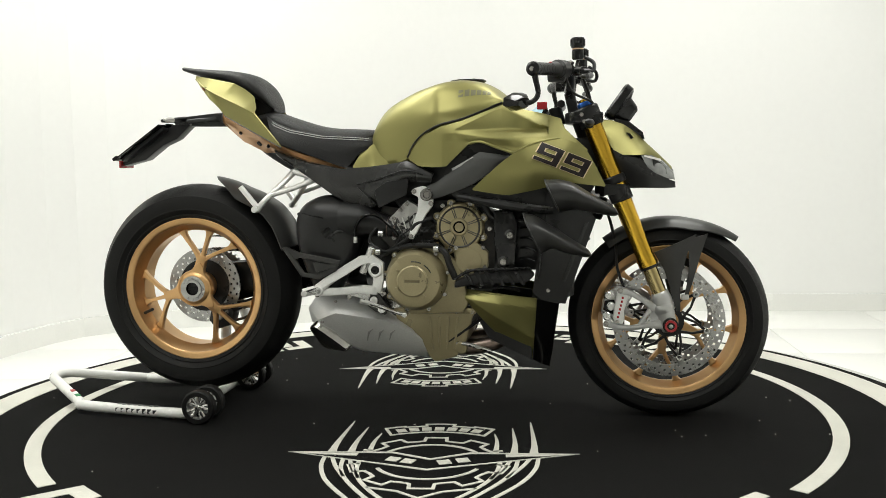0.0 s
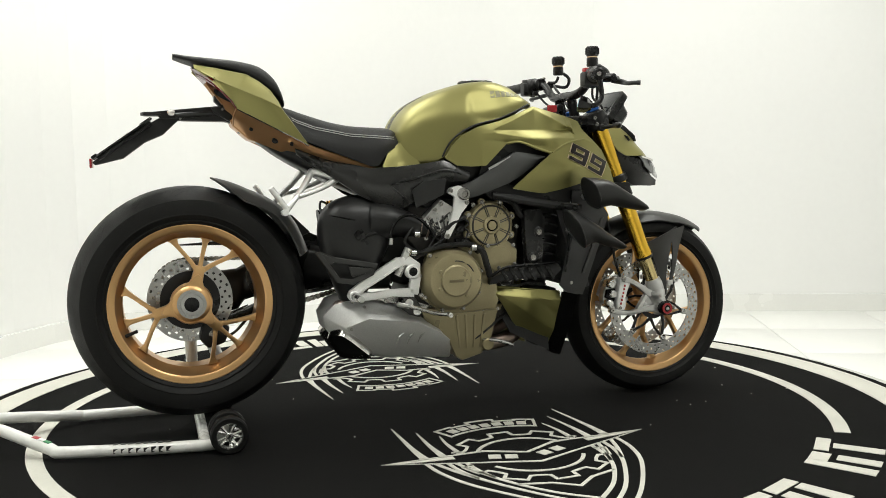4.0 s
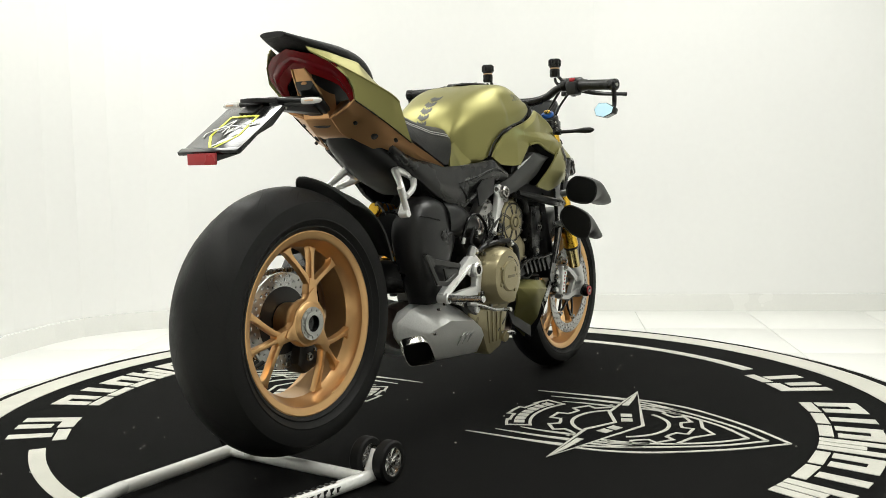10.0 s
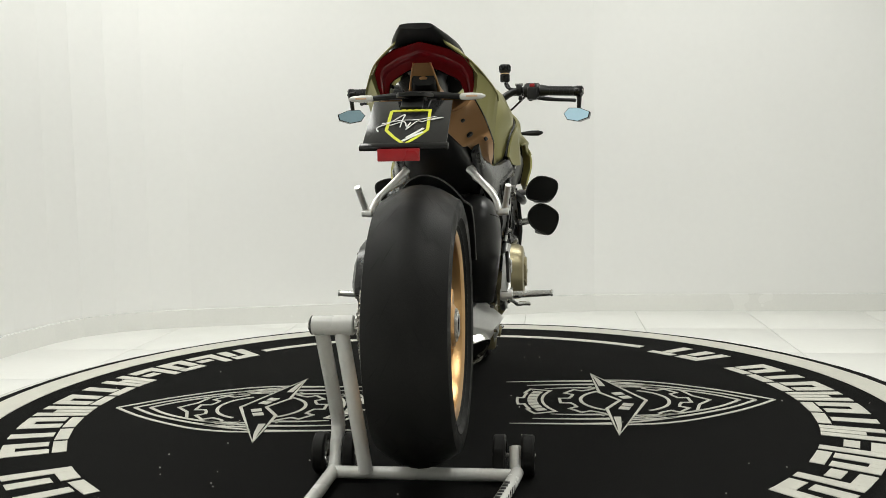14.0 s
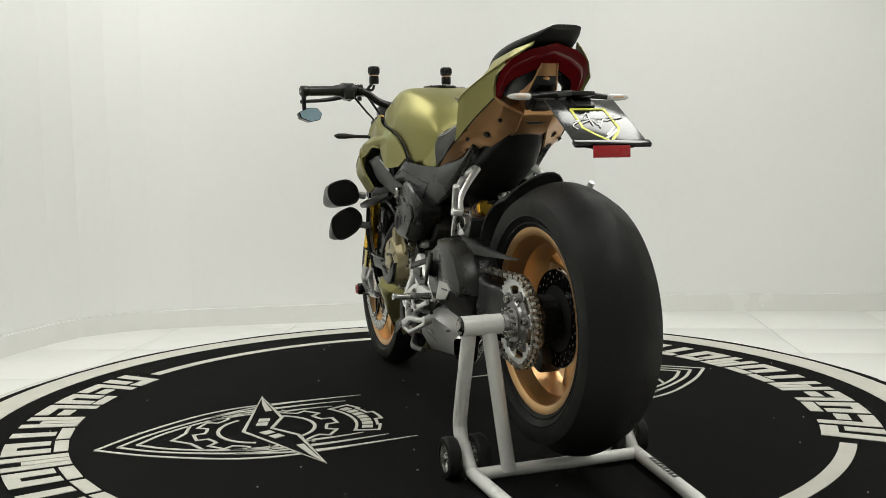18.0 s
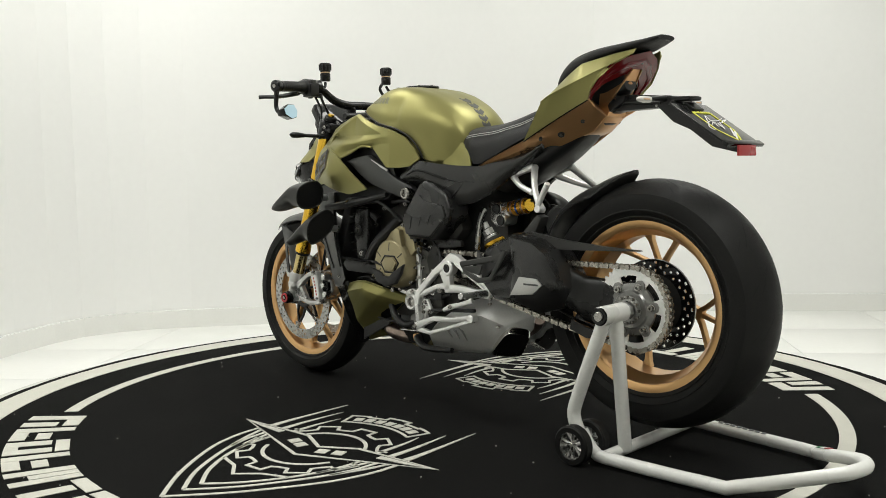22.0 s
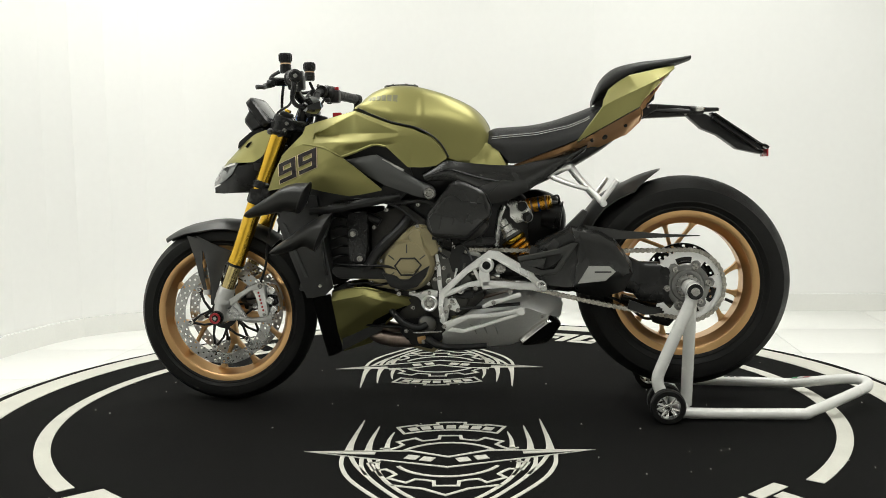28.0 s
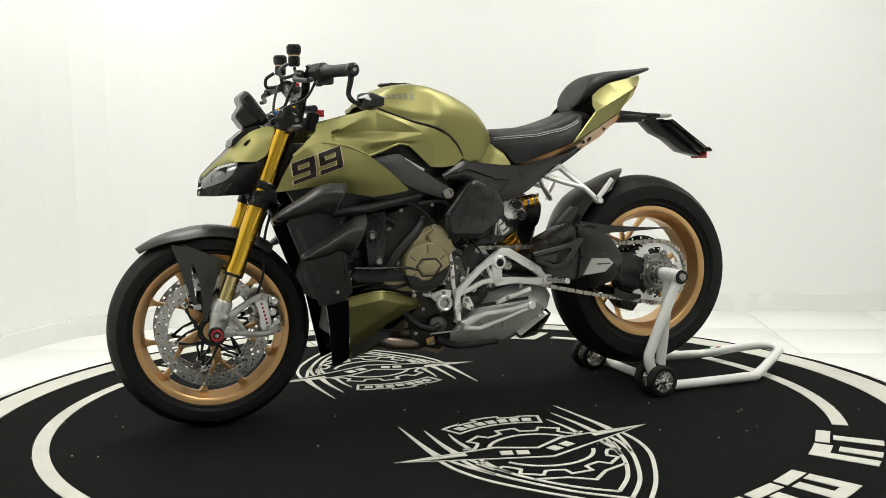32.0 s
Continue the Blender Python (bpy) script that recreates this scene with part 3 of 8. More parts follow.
# rear wheel: hub and spokes lie towards the right, open side
RX, _, RZ = REAR_AXLE
rear_wheel = add("rear_wheel", rim_mesh(REAR_AXLE, 0.2245, 0.079, 0.030), BRONZE, label="bronze forged rear wheel rim")
add("tyre", tyre_mesh(REAR_AXLE, 0.3365, 0.097, 0.224, 0.076, 1.4), TYRE, rear_wheel, "wide black slick-looking road tyre")
tagged(add("tread", tread_mesh(REAR_AXLE, 0.3365, 0.097, 17, 1.4), GROOVE, rear_wheel), kind="stuff")
for k in range(3):
    add("spoke", spoke_mesh(REAR_AXLE, radians(120 * k + 75), 0.040, 0.098, 0.190, -0.061, -0.036, (radians(-28), 0.0, radians(28)), 0.034, 0.0125, 0.024), BRONZE, rear_wheel)
hub = lathe([(0.031, -0.080), (0.042, -0.079), (0.048, -0.075), (0.056, -0.070), (0.060, -0.062), (0.060, -0.046), (0.050, -0.03), (0.046, 0.008), (0.034, 0.008), (0.030, -0.02)], REAR_AXLE, "y", 48)
add("hub", hub, BRONZE, rear_wheel)
web_line = []
for k in range(36):
    ang = radians(75 + 10 * k)
    r = 0.058 + 0.030 * max(0.0, math.cos(3 * (ang - radians(75)))) ** 3
    web_line.append((RX + r * math.cos(ang), RZ + r * math.sin(ang)))
add("hub_web", slab(web_line, -0.072, -0.050, 0.004), BRONZE, rear_wheel)
add("hub_ring", lathe([(0.031, -0.081), (0.041, -0.0815), (0.041, -0.078), (0.031, -0.078)], REAR_AXLE, "y", 36), STEEL, rear_wheel, "bright steel ring round the axle nut")
nut = bmesh.new()
lathe([(0.021, -0.086), (0.030, -0.086), (0.031, -0.080), (0.031, -0.066), (0.021, -0.066)], REAR_AXLE, "y", 24, bm=nut)
for k in range(12):
    a = 2 * math.pi * k / 12
    merge(nut, block(RX + 0.0345 * math.cos(a), -0.081, RZ + 0.0345 * math.sin(a), 0.006, 0.006, 0.006, 0.001))
add("axle_nut", nut, STEEL, rear_wheel, "bright steel castellated axle nut")
add("axle_bore", lathe([(0.021, -0.084), (0.0205, -0.0755), (0.0, -0.0745)], REAR_AXLE, "y", 24, closed=False), GLOSS, rear_wheel)
add("valve", rod((RX - 0.185, -0.05, RZ - 0.085), (RX - 0.15, -0.058, RZ - 0.07), 0.005, 10), BLACK, rear_wheel)
add("rear_brake_disc", drilled_disc(REAR_AXLE, 0.082, 0.1225, 0.018, 0.005, (0.0925, 0.1030, 0.1135), 20, 0.0034), DISC, rear_wheel, "drilled steel brake disc")
carrier = lathe([(0.046, 0.012), (0.062, 0.014), (0.086, 0.015), (0.086, 0.021), (0.062, 0.024), (0.046, 0.03)], REAR_AXLE, "y", 40)
add("disc_carrier", carrier, BLACK, rear_wheel)
add("disc_face", drilled_disc(REAR_AXLE, 0.083, 0.1215, 0.0218, 0.0012, (0.0925, 0.1030, 0.1135), 20, 0.0034), GLOSS, rear_wheel, "thin gloss black drilled ring on the inner face of the disc")

# front wheel
FX, _, FZ = FRONT_AXLE
front_wheel = add("front_wheel", rim_mesh(FRONT_AXLE, 0.2245, 0.050, 0.024), BRONZE, label="bronze forged front wheel rim")
add("tyre", tyre_mesh(FRONT_AXLE, 0.300, 0.062, 0.224, 0.047), TYRE, front_wheel, "black road tyre")
tagged(add("tread", tread_mesh(FRONT_AXLE, 0.300, 0.062, 15), GROOVE, front_wheel), kind="stuff")
for k in range(5):
    add("spoke", spoke_mesh(FRONT_AXLE, radians(72 * k + 45), 0.028, 0.100, 0.196, 0.0, 0.0, (radians(-17.5), radians(17.5)), 0.028, 0.012, 0.026), BRONZE, front_wheel)
add("hub", lathe([(0.018, -0.060), (0.034, -0.060), (0.036, -0.045), (0.028, -0.035), (0.026, 0.035), (0.036, 0.045), (0.034, 0.060), (0.018, 0.060)], FRONT_AXLE, "y", 32), BRONZE, front_wheel)
for s in (-1, 1):
    add("brake_disc", drilled_disc(FRONT_AXLE, 0.130, 0.165, s * 0.068, 0.005, (0.1370, 0.1475, 0.1580), 32, 0.0034), DISC, front_wheel, "large drilled steel brake disc")
    web = lathe([(0.030, s * 0.056), (0.046, s * 0.056), (0.046, s * 0.066), (0.030, s * 0.066)], FRONT_AXLE, "y", 32)
    spider = add("disc_carrier", web, BLACK, front_wheel, "black spider carrier")
    for k in range(6):
        a = radians(60 * k + 46)
        bx, bz = FX + 0.114 * math.cos(a), FZ + 0.114 * math.sin(a)
        for da in (-0.62, 0.62):
            add("carrier_arm", strut([(FX + 0.040 * math.cos(a + da), FZ + 0.040 * math.sin(a + da)), (FX + 0.078 * math.cos(a + da * 0.36), FZ + 0.078 * math.sin(a + da * 0.36)), (bx, bz)], [0.010, 0.0062, 0.009], s * 0.058, s * 0.066, 0.0015), BLACK, spider)
        add("disc_lug", strut([(bx, bz), (FX + 0.133 * math.cos(a), FZ + 0.133 * math.sin(a))], [0.015, 0.020], s * 0.0655, s * 0.0705, 0.001), DISC, front_wheel)
        add("disc_bobbin", lathe([(0.0035, s * 0.062), (0.0095, s * 0.062), (0.0095, s * 0.0735), (0.0075, s * 0.0755), (0.0035, s * 0.0745)], (bx, 0, bz), "y", 16), ALU, front_wheel, "bright bobbin")

# forks
FORK_TOP, FORK_LOW = (0.478, 0.925), (0.655, 0.470)


def fork_at(z):
    t = (FORK_TOP[1] - z) / (FORK_TOP[1] - FORK_LOW[1])
    return FORK_TOP[0] + (FORK_LOW[0] - FORK_TOP[0]) * t


FORK_Y = 0.105
for s in (-1, 1):
    def fp(z, dy=0.0):
        return (fork_at(z), s * (FORK_Y + dy), z)
    leg = tube([fp(0.925), fp(0.90), fp(0.72), fp(0.65), fp(0.62), fp(0.50), fp(0.478), fp(0.466)], [0.0265, 0.0272, 0.0272, 0.0272, 0.0262, 0.0262, 0.0285, 0.0275], 28)
    fork = add("fork_leg", leg, GOLD, label="gold anodised fork tube")
    add("inner_tube", rod(fp(0.47), fp(0.335), 0.0215, 24), mat("fork_slider", (0.52, 0.42, 0.20), 0.16, metal=1.0), fork, "pale gold polished slider")
    add("seal", tube([fp(0.470), fp(0.462)], [0.0285, 0.027], 24), BLACK, fork)
    add("fork_cap", rod(fp(0.938), fp(0.952), 0.022, 20), BLUE if s < 0 else BLACK, fork, "anodised fork adjuster cap")
    add("fork_cap_top", rod(fp(0.952), fp(0.960), 0.011, 12), GOLD, fork)
    for z0, z1 in ((0.735, 0.712), (0.700, 0.662)):
        add("clamp_band", tube([fp(z0), fp(z0 - 0.003), fp(z1 + 0.003), fp(z1)], [0.030, 0.033, 0.033, 0.030], 28), SATIN, fork, "black clamp band")
    foot = tube([(fork_at(0.392), s * FORK_Y, 0.392), (fork_at(0.384), s * FORK_Y, 0.384), (fork_at(0.366), s * FORK_Y, 0.366), (0.700, s * FORK_Y, 0.346), (0.705, s * FORK_Y, 0.325), (0.711, s * FORK_Y, 0.300), (0.716, s * FORK_Y, 0.276)],
                [0.0235, 0.0265, 0.0285, 0.0275, 0.0265, 0.025, 0.020], 24, 3)
    add("fork_foot", foot, SILVER, fork, "cast grey fork foot")
    add("clamp_ring", tube([(0.694, s * FORK_Y, 0.358), (0.699, s * FORK_Y, 0.345), (0.704, s * FORK_Y, 0.332)], [0.0285, 0.0315, 0.0285], 24, 3), SILVER, fork)
    bracket = strut([(0.700, 0.350), (0.668, 0.346), (0.640, 0.368), (0.606, 0.388), (0.572, 0.398)], [0.040, 0.024, 0.017, 0.015, 0.022], s * 0.098, s * 0.122, 0.004)
    merge(bracket, strut([(0.716, 0.297), (0.690, 0.296), (0.650, 0.294), (0.606, 0.284), (0.566, 0.287), (0.528, 0.298)], [0.046, 0.028, 0.016, 0.015, 0.016, 0.018], s * 0.098, s * 0.122, 0.004))
    merge(bracket, strut([(0.664, 0.344), (0.646, 0.322), (0.630, 0.293)], [0.017, 0.011, 0.016], s * 0.101, s * 0.119, 0.003))
    add("caliper_bracket", bracket, SILVER, fork, "open cast caliper bracket")
    add("bracket_web", slab([(0.668, 0.338), (0.700, 0.330), (0.700, 0.300), (0.640, 0.297)], s * 0.104, s * 0.110, 0.001), SILVER, fork)
    for bx, bz in ((0.572, 0.398), (0.530, 0.298)):
        hex_bolt((bx, s * 0.122, bz), 0.008, 0.007, s, fork)
    add("axle_cap", lathe([(0.0, s * 0.118), (0.0, s * 0.150), (0.010, s * 0.150), (0.012, s * 0.147), (0.020, s * 0.147), (0.0225, s * 0.143), (0.0225, s * 0.128), (0.018, s * 0.118)], FRONT_AXLE, "y", 28, closed=False),
        GLOSS, fork, "black axle slider")
    add("axle_cap_ring", lathe([(0.011, s * 0.149), (0.0175, s * 0.149), (0.0175, s * 0.1525), (0.011, s * 0.1525)], FRONT_AXLE, "y", 28), RED, fork, "red ring")
    add("axle_bolt", lathe([(0.0, s * 0.149), (0.006, s * 0.149), (0.006, s * 0.154), (0.0, s * 0.154)], FRONT_AXLE, "y", 12, closed=False), BOLT, fork)
    face = [(0.566, 0.404), (0.604, 0.388), (0.592, 0.361), (0.584, 0.336), (0.585, 0.309), (0.579, 0.294), (0.556, 0.296), (0.551, 0.318), (0.556, 0.353)]
    caliper = add("brake_caliper", slab(face, s * 0.094, s * 0.117, 0.006, segments=3), CAST, label="silver radial brake caliper")
    add("caliper_body", slab([(0.592, 0.398), (0.566, 0.404), (0.536, 0.394), (0.521, 0.358), (0.516, 0.326), (0.530, 0.302), (0.556, 0.290), (0.580, 0.296), (0.578, 0.340)], s * 0.050, s * 0.084, 0.008, segments=3), SILVER, caliper)
    for q in ([(0.556, 0.402), (0.532, 0.392), (0.524, 0.370), (0.556, 0.372)], [(0.548, 0.314), (0.520, 0.330), (0.524, 0.308), (0.540, 0.297), (0.560, 0.296)]):
        add("caliper_bridge", slab(q, s * 0.060, s * 0.106, 0.005), ALU, caliper)
    # Solid black block: the shade between the bridges, put into its colour.
    add("bridge_gap_block", slab([(0.556, 0.366), (0.527, 0.362), (0.522, 0.336), (0.552, 0.322), (0.560, 0.345)], s * 0.070, s * 0.096, 0.003), GLOSS, caliper)
    for k in range(6):
        add("caliper_mark", block(0.5655 + 0.0028 * k, s * 0.1172, 0.318 + 0.0115 * k, 0.006, 0.0016, 0.007, 0.0004), RED, caliper)
    for px, pz in ((0.538, 0.380), (0.534, 0.318), (0.545, 0.348)):
        add("piston_cover", lathe([(0.0, s * 0.096), (0.0125, s * 0.096), (0.0125, s * 0.107), (0.009, s * 0.110), (0.0, s * 0.110)], (px, 0, pz), "y", 22, closed=False), ALU, caliper)
    for bx, bz in ((0.577, 0.394), (0.563, 0.304)):
        hex_bolt((bx, s * 0.117, bz), 0.005, 0.005, s, caliper)
    add("brake_hose", tube([(0.585, s * 0.075, 0.40), (0.565, s * 0.075, 0.46), (0.560, s * 0.06, 0.53), (0.545, s * 0.05, 0.60), (0.52, s * 0.03, 0.66)], 0.0042, 8, 5), BLACK)

# front mudguard
def mudguard():
    rings_o, rings_i = [], []
    bm = bmesh.new()
    n, m = 26, 14
    for i in range(n + 1):
        t = i / n
        a = radians(50 + (128 - 50) * t)
        tip = max(0.0, 1 - t / 0.34)
        w = 0.074 * (1 - 0.66 * tip ** 1.5)
        r = 0.314 + 0.012 * tip
        o, q = [], []
        for j in range(m + 1):
            u = -1 + 2 * j / m
            drop = 0.030 * abs(u) ** 2.6 * (1 - 0.5 * tip)
            for lst, k in ((o, 0), (q, 0.0035)):
                rr = r - drop - k
                lst.append(bm.verts.new((FX + rr * math.cos(a), u * w * (1 - k * 8), FZ + rr * math.sin(a))))
        rings_o.append(o)
        rings_i.append(q)
    ring_faces(bm, rings_o, closed_ring=False)
    ring_faces(bm, [r[::-1] for r in rings_i], closed_ring=False)
    for i in range(n):
        for j in (0, m):
            bm.faces.new((rings_o[i][j], rings_o[i + 1][j], rings_i[i + 1][j], rings_i[i][j]))
    for j in range(m):
        for i in (0, n):
            bm.faces.new((rings_o[i][j], rings_o[i][j + 1], rings_i[i][j + 1], rings_i[i][j]))
    return bm


front_guard = add("front_mudguard", mudguard(), CARBON, label="dark grey satin front mudguard with side fins", smooth=50)
for s in (-1, 1):
    depth = surface([(0.66, 0.55, 0.080), (0.82, 0.56, 0.074), (0.75, 0.55, 0.090), (0.73, 0.47, 0.098), (0.74, 0.33, 0.094), (0.69, 0.46, 0.082), (0.80, 0.48, 0.078)])
    add("side_fin", skin([(0.672, 0.506), (0.700, 0.460), (0.717, 0.408), (0.731, 0.352), (0.738, 0.332)], [(0.795, 0.560), (0.768, 0.505), (0.752, 0.448), (0.748, 0.400), (0.748, 0.334)], depth, s, 0.005, 24, 10), CARBON, front_guard)
    add("fin_strut", skin([(0.770, 0.545), (0.774, 0.470), (0.768, 0.420), (0.760, 0.378)], [(0.828, 0.560), (0.808, 0.500), (0.790, 0.440), (0.770, 0.376)], depth, s, 0.005, 18, 6), CARBON, front_guard)
    add("fin_clip", block(0.762, s * 0.086, 0.374, 0.022, 0.016, 0.016, 0.003), SILVER, front_guard)
# ---- single-sided swingarm, chain drive and shock ----
def arm_ring(x, y0, y1, z0, z1, n=16, power=3.0):
    r = []
    for k in range(n):
        a = 2 * math.pi * (k + 0.5) / n
        c, s = math.cos(a), math.sin(a)
        r.append((x, (y0 + y1) / 2 + (y1 - y0) / 2 * math.copysign(abs(c) ** (2 / power), c), (z0 + z1) / 2 + (z1 - z0) / 2 * math.copysign(abs(s) ** (2 / power), s)))
    return r


arm_rows = [(-0.20, -0.10, 0.105, 0.40, 0.490), (-0.26, -0.08, 0.108, 0.40, 0.492), (-0.32, 0.02, 0.150, 0.40, 0.505), (-0.40, 0.06, 0.170, 0.395, 0.540), (-0.50, 0.09, 0.170, 0.385, 0.535),
            (-0.575, 0.098, 0.170, 0.380, 0.500), (-0.612, 0.104, 0.160, 0.370, 0.480), (-0.632, 0.10, 0.146, 0.345, 0.470), (-0.72, 0.088, 0.132, 0.325, 0.465), (-0.78, 0.085, 0.128, 0.33, 0.455), (-0.83, 0.088, 0.124, 0.36, 0.43)]
dense = []
for a, b in zip(arm_rows, arm_rows[1:]):
    for k in range(4):
        t = k / 4
        dense.append([p + (q - p) * t for p, q in zip(a, b)])
dense.append(list(arm_rows[-1]))
swingarm = add("swingarm", loft([arm_ring(*r) for r in dense]), SATIN, label="black single-sided cast swingarm", smooth=60)
add("hub_carrier", lathe([(0.0, 0.026), (0.052, 0.028), (0.060, 0.036), (0.064, 0.070), (0.072, 0.086), (0.072, 0.110), (0.062, 0.117), (0.0, 0.117)], REAR_AXLE, "y", 40, closed=False), SATIN, swingarm)
add("pivot_bolt", lathe([(0.0, 0.135), (0.016, 0.135), (0.016, 0.150), (0.008, 0.152), (0.0, 0.150)], (-0.205, 0, 0.452), "y", 20, closed=False), BOLT, swingarm)
def facets(rings):
    """Closed outlines of (x, z) at rising y, joined to a faceted body."""
    return soften(loft([[(x, y, z) for x, z in pts] for y, pts in rings]), 0.0035, 2, 18)


front_face = [(-0.318, 0.533), (-0.420, 0.580), (-0.470, 0.574), (-0.480, 0.480), (-0.470, 0.388), (-0.413, 0.382), (-0.345, 0.390), (-0.305, 0.430), (-0.295, 0.490)]
add("front_cover", facets([(0.100, front_face), (0.176, front_face), (0.196, [(-0.345 + (x + 0.385) * 0.84 - 0.04, 0.485 + (z - 0.485) * 0.84) for x, z in front_face])]), CHARCOAL, swingarm, smooth=30)
rear_face = [(-0.424, 0.582), (-0.510, 0.568), (-0.557, 0.539), (-0.605, 0.472), (-0.609, 0.438), (-0.583, 0.383), (-0.509, 0.361), (-0.421, 0.384), (-0.436, 0.480)]
mid_face = [(-0.428, 0.572), (-0.508, 0.558), (-0.550, 0.532), (-0.592, 0.470), (-0.594, 0.445), (-0.560, 0.420), (-0.500, 0.402), (-0.428, 0.402), (-0.441, 0.480)]
add("rear_cover", facets([(0.090, rear_face), (0.168, rear_face), (0.206, mid_face), (0.216, [(-0.51 + (x + 0.51) * 0.72, 0.478 + (z - 0.478) * 0.66) for x, z in mid_face])]), CHARCOAL, swingarm, smooth=30)
badge = slab([(-0.473, 0.466), (-0.535, 0.464), (-0.553, 0.448), (-0.522, 0.420), (-0.440, 0.412)], 0.2085, 0.2195, 0.0015)
add("badge", badge, STEEL, swingarm, "small brushed metal badge")
add("badge_bar", block(-0.515, 0.2196, 0.447, 0.05, 0.001, 0.005, 0.0003), GREY, swingarm)
add("swingarm_scoop", skin([(-0.30, 0.53), (-0.36, 0.50), (-0.405, 0.515)], [(-0.29, 0.47), (-0.345, 0.455), (-0.405, 0.50)], lambda x, z: 0.222 - 0.25 * (x + 0.40) * (x + 0.40) * 10, 1, 0.006, 8, 4), BLACK, swingarm)
fin = skin([(-0.46, 0.585), (-0.58, 0.566), (-0.70, 0.555), (-0.812, 0.549)], [(-0.52, 0.540), (-0.62, 0.541), (-0.72, 0.544), (-0.814, 0.547)], lambda x, z: 0.150 + 0.02 * (x + 0.5), 1, 0.012, 16, 4)
add("chain_guard", fin, CARBON, label="dark grey chain guard blade")
add("lower_chain_guard", skin([(-0.60, 0.352), (-0.66, 0.33), (-0.70, 0.325)], [(-0.595, 0.325), (-0.65, 0.305), (-0.70, 0.312)], lambda x, z: 0.15, 1, 0.006, 8, 3), BLACK)

# sprocket
def sprocket():
    bm = bmesh.new()
    teeth, r0, y0, y1 = 41, 0.0885, 0.122, 0.129
    outer, inner = [], []
    for k in range(teeth):
        for da, r in ((-0.34, 0.1065), (-0.12, 0.1145), (0.12, 0.1145), (0.34, 0.1065)):
            a = 2 * math.pi * (k + da) / teeth
            outer.append((RX + r * math.cos(a), RZ + r * math.sin(a)))
            inner.append((RX + r0 * math.cos(a), RZ + r0 * math.sin(a)))
    rings = [[bm.verts.new((x, y, z)) for x, z in ring] for ring, y in ((inner, y0), (outer, y0), (outer, y1), (inner, y1))]
    ring_faces(bm, rings, closed_path=True)
    return bm


sprocket_ob = add("rear_sprocket", sprocket(), CAST, label="steel rear sprocket with bolted carrier", smooth=25)
DARK_ALLOY = mat("dark_anodised_alloy", (0.075, 0.074, 0.07), 0.36, metal=0.8, var=0.15)
spider = lathe([(0.026, 0.116), (0.064, 0.116), (0.068, 0.120), (0.068, 0.128), (0.064, 0.131), (0.052, 0.132), (0.048, 0.138), (0.026, 0.138)], REAR_AXLE, "y", 36)
CARRIER = mat("carrier_alloy", (0.24, 0.238, 0.23), 0.34, metal=0.9, var=0.15, scale=30)
carrier_ob = add("sprocket_carrier", spider, CARRIER, sprocket_ob, "grey alloy lobed carrier")
for k in range(6):
    a = radians(60 * k - 8)
    add("carrier_lobe", moved(slab([(0.040, -0.018), (0.066, -0.016), (0.078, -0.011), (0.083, 0.0), (0.078, 0.011), (0.066, 0.016), (0.040, 0.018)], 0.121, 0.1315, 0.002), Matrix.Translation((RX, 0, RZ)) @ Matrix.Rotation(-a, 4, "Y")), CARRIER, carrier_ob)
    add("sprocket_web", moved(slab([(0.050, -0.014), (0.072, -0.0165), (0.094, -0.023), (0.094, 0.023), (0.072, 0.0165), (0.050, 0.014)], 0.1235, 0.1280, 0.001), Matrix.Translation((RX, 0, RZ)) @ Matrix.Rotation(-a, 4, "Y")), CAST, sprocket_ob)
for k in range(12):
    a = 2 * math.pi * k / 12
    add("nut_notch", block(RX + 0.0335 * math.cos(a), 0.152, RZ + 0.0335 * math.sin(a), 0.008, 0.014, 0.008, 0.0015), BOLT, carrier_ob)
add("hub_nut", lathe([(0.024, 0.136), (0.034, 0.136), (0.036, 0.140), (0.034, 0.150), (0.024, 0.150)], REAR_AXLE, "y", 12), STEEL, carrier_ob)
for k in range(6):
    a = radians(60 * k - 8)
    hex_bolt((RX + 0.063 * math.cos(a), 0.131, RZ + 0.063 * math.sin(a)), 0.0098, 0.011, 1, sprocket_ob, name="nut")
add("axle_end", lathe([(0.0, 0.165), (0.019, 0.165), (0.021, 0.160), (0.021, 0.110), (0.0, 0.110)], REAR_AXLE, "y", 28, closed=False), STEEL, sprocket_ob)


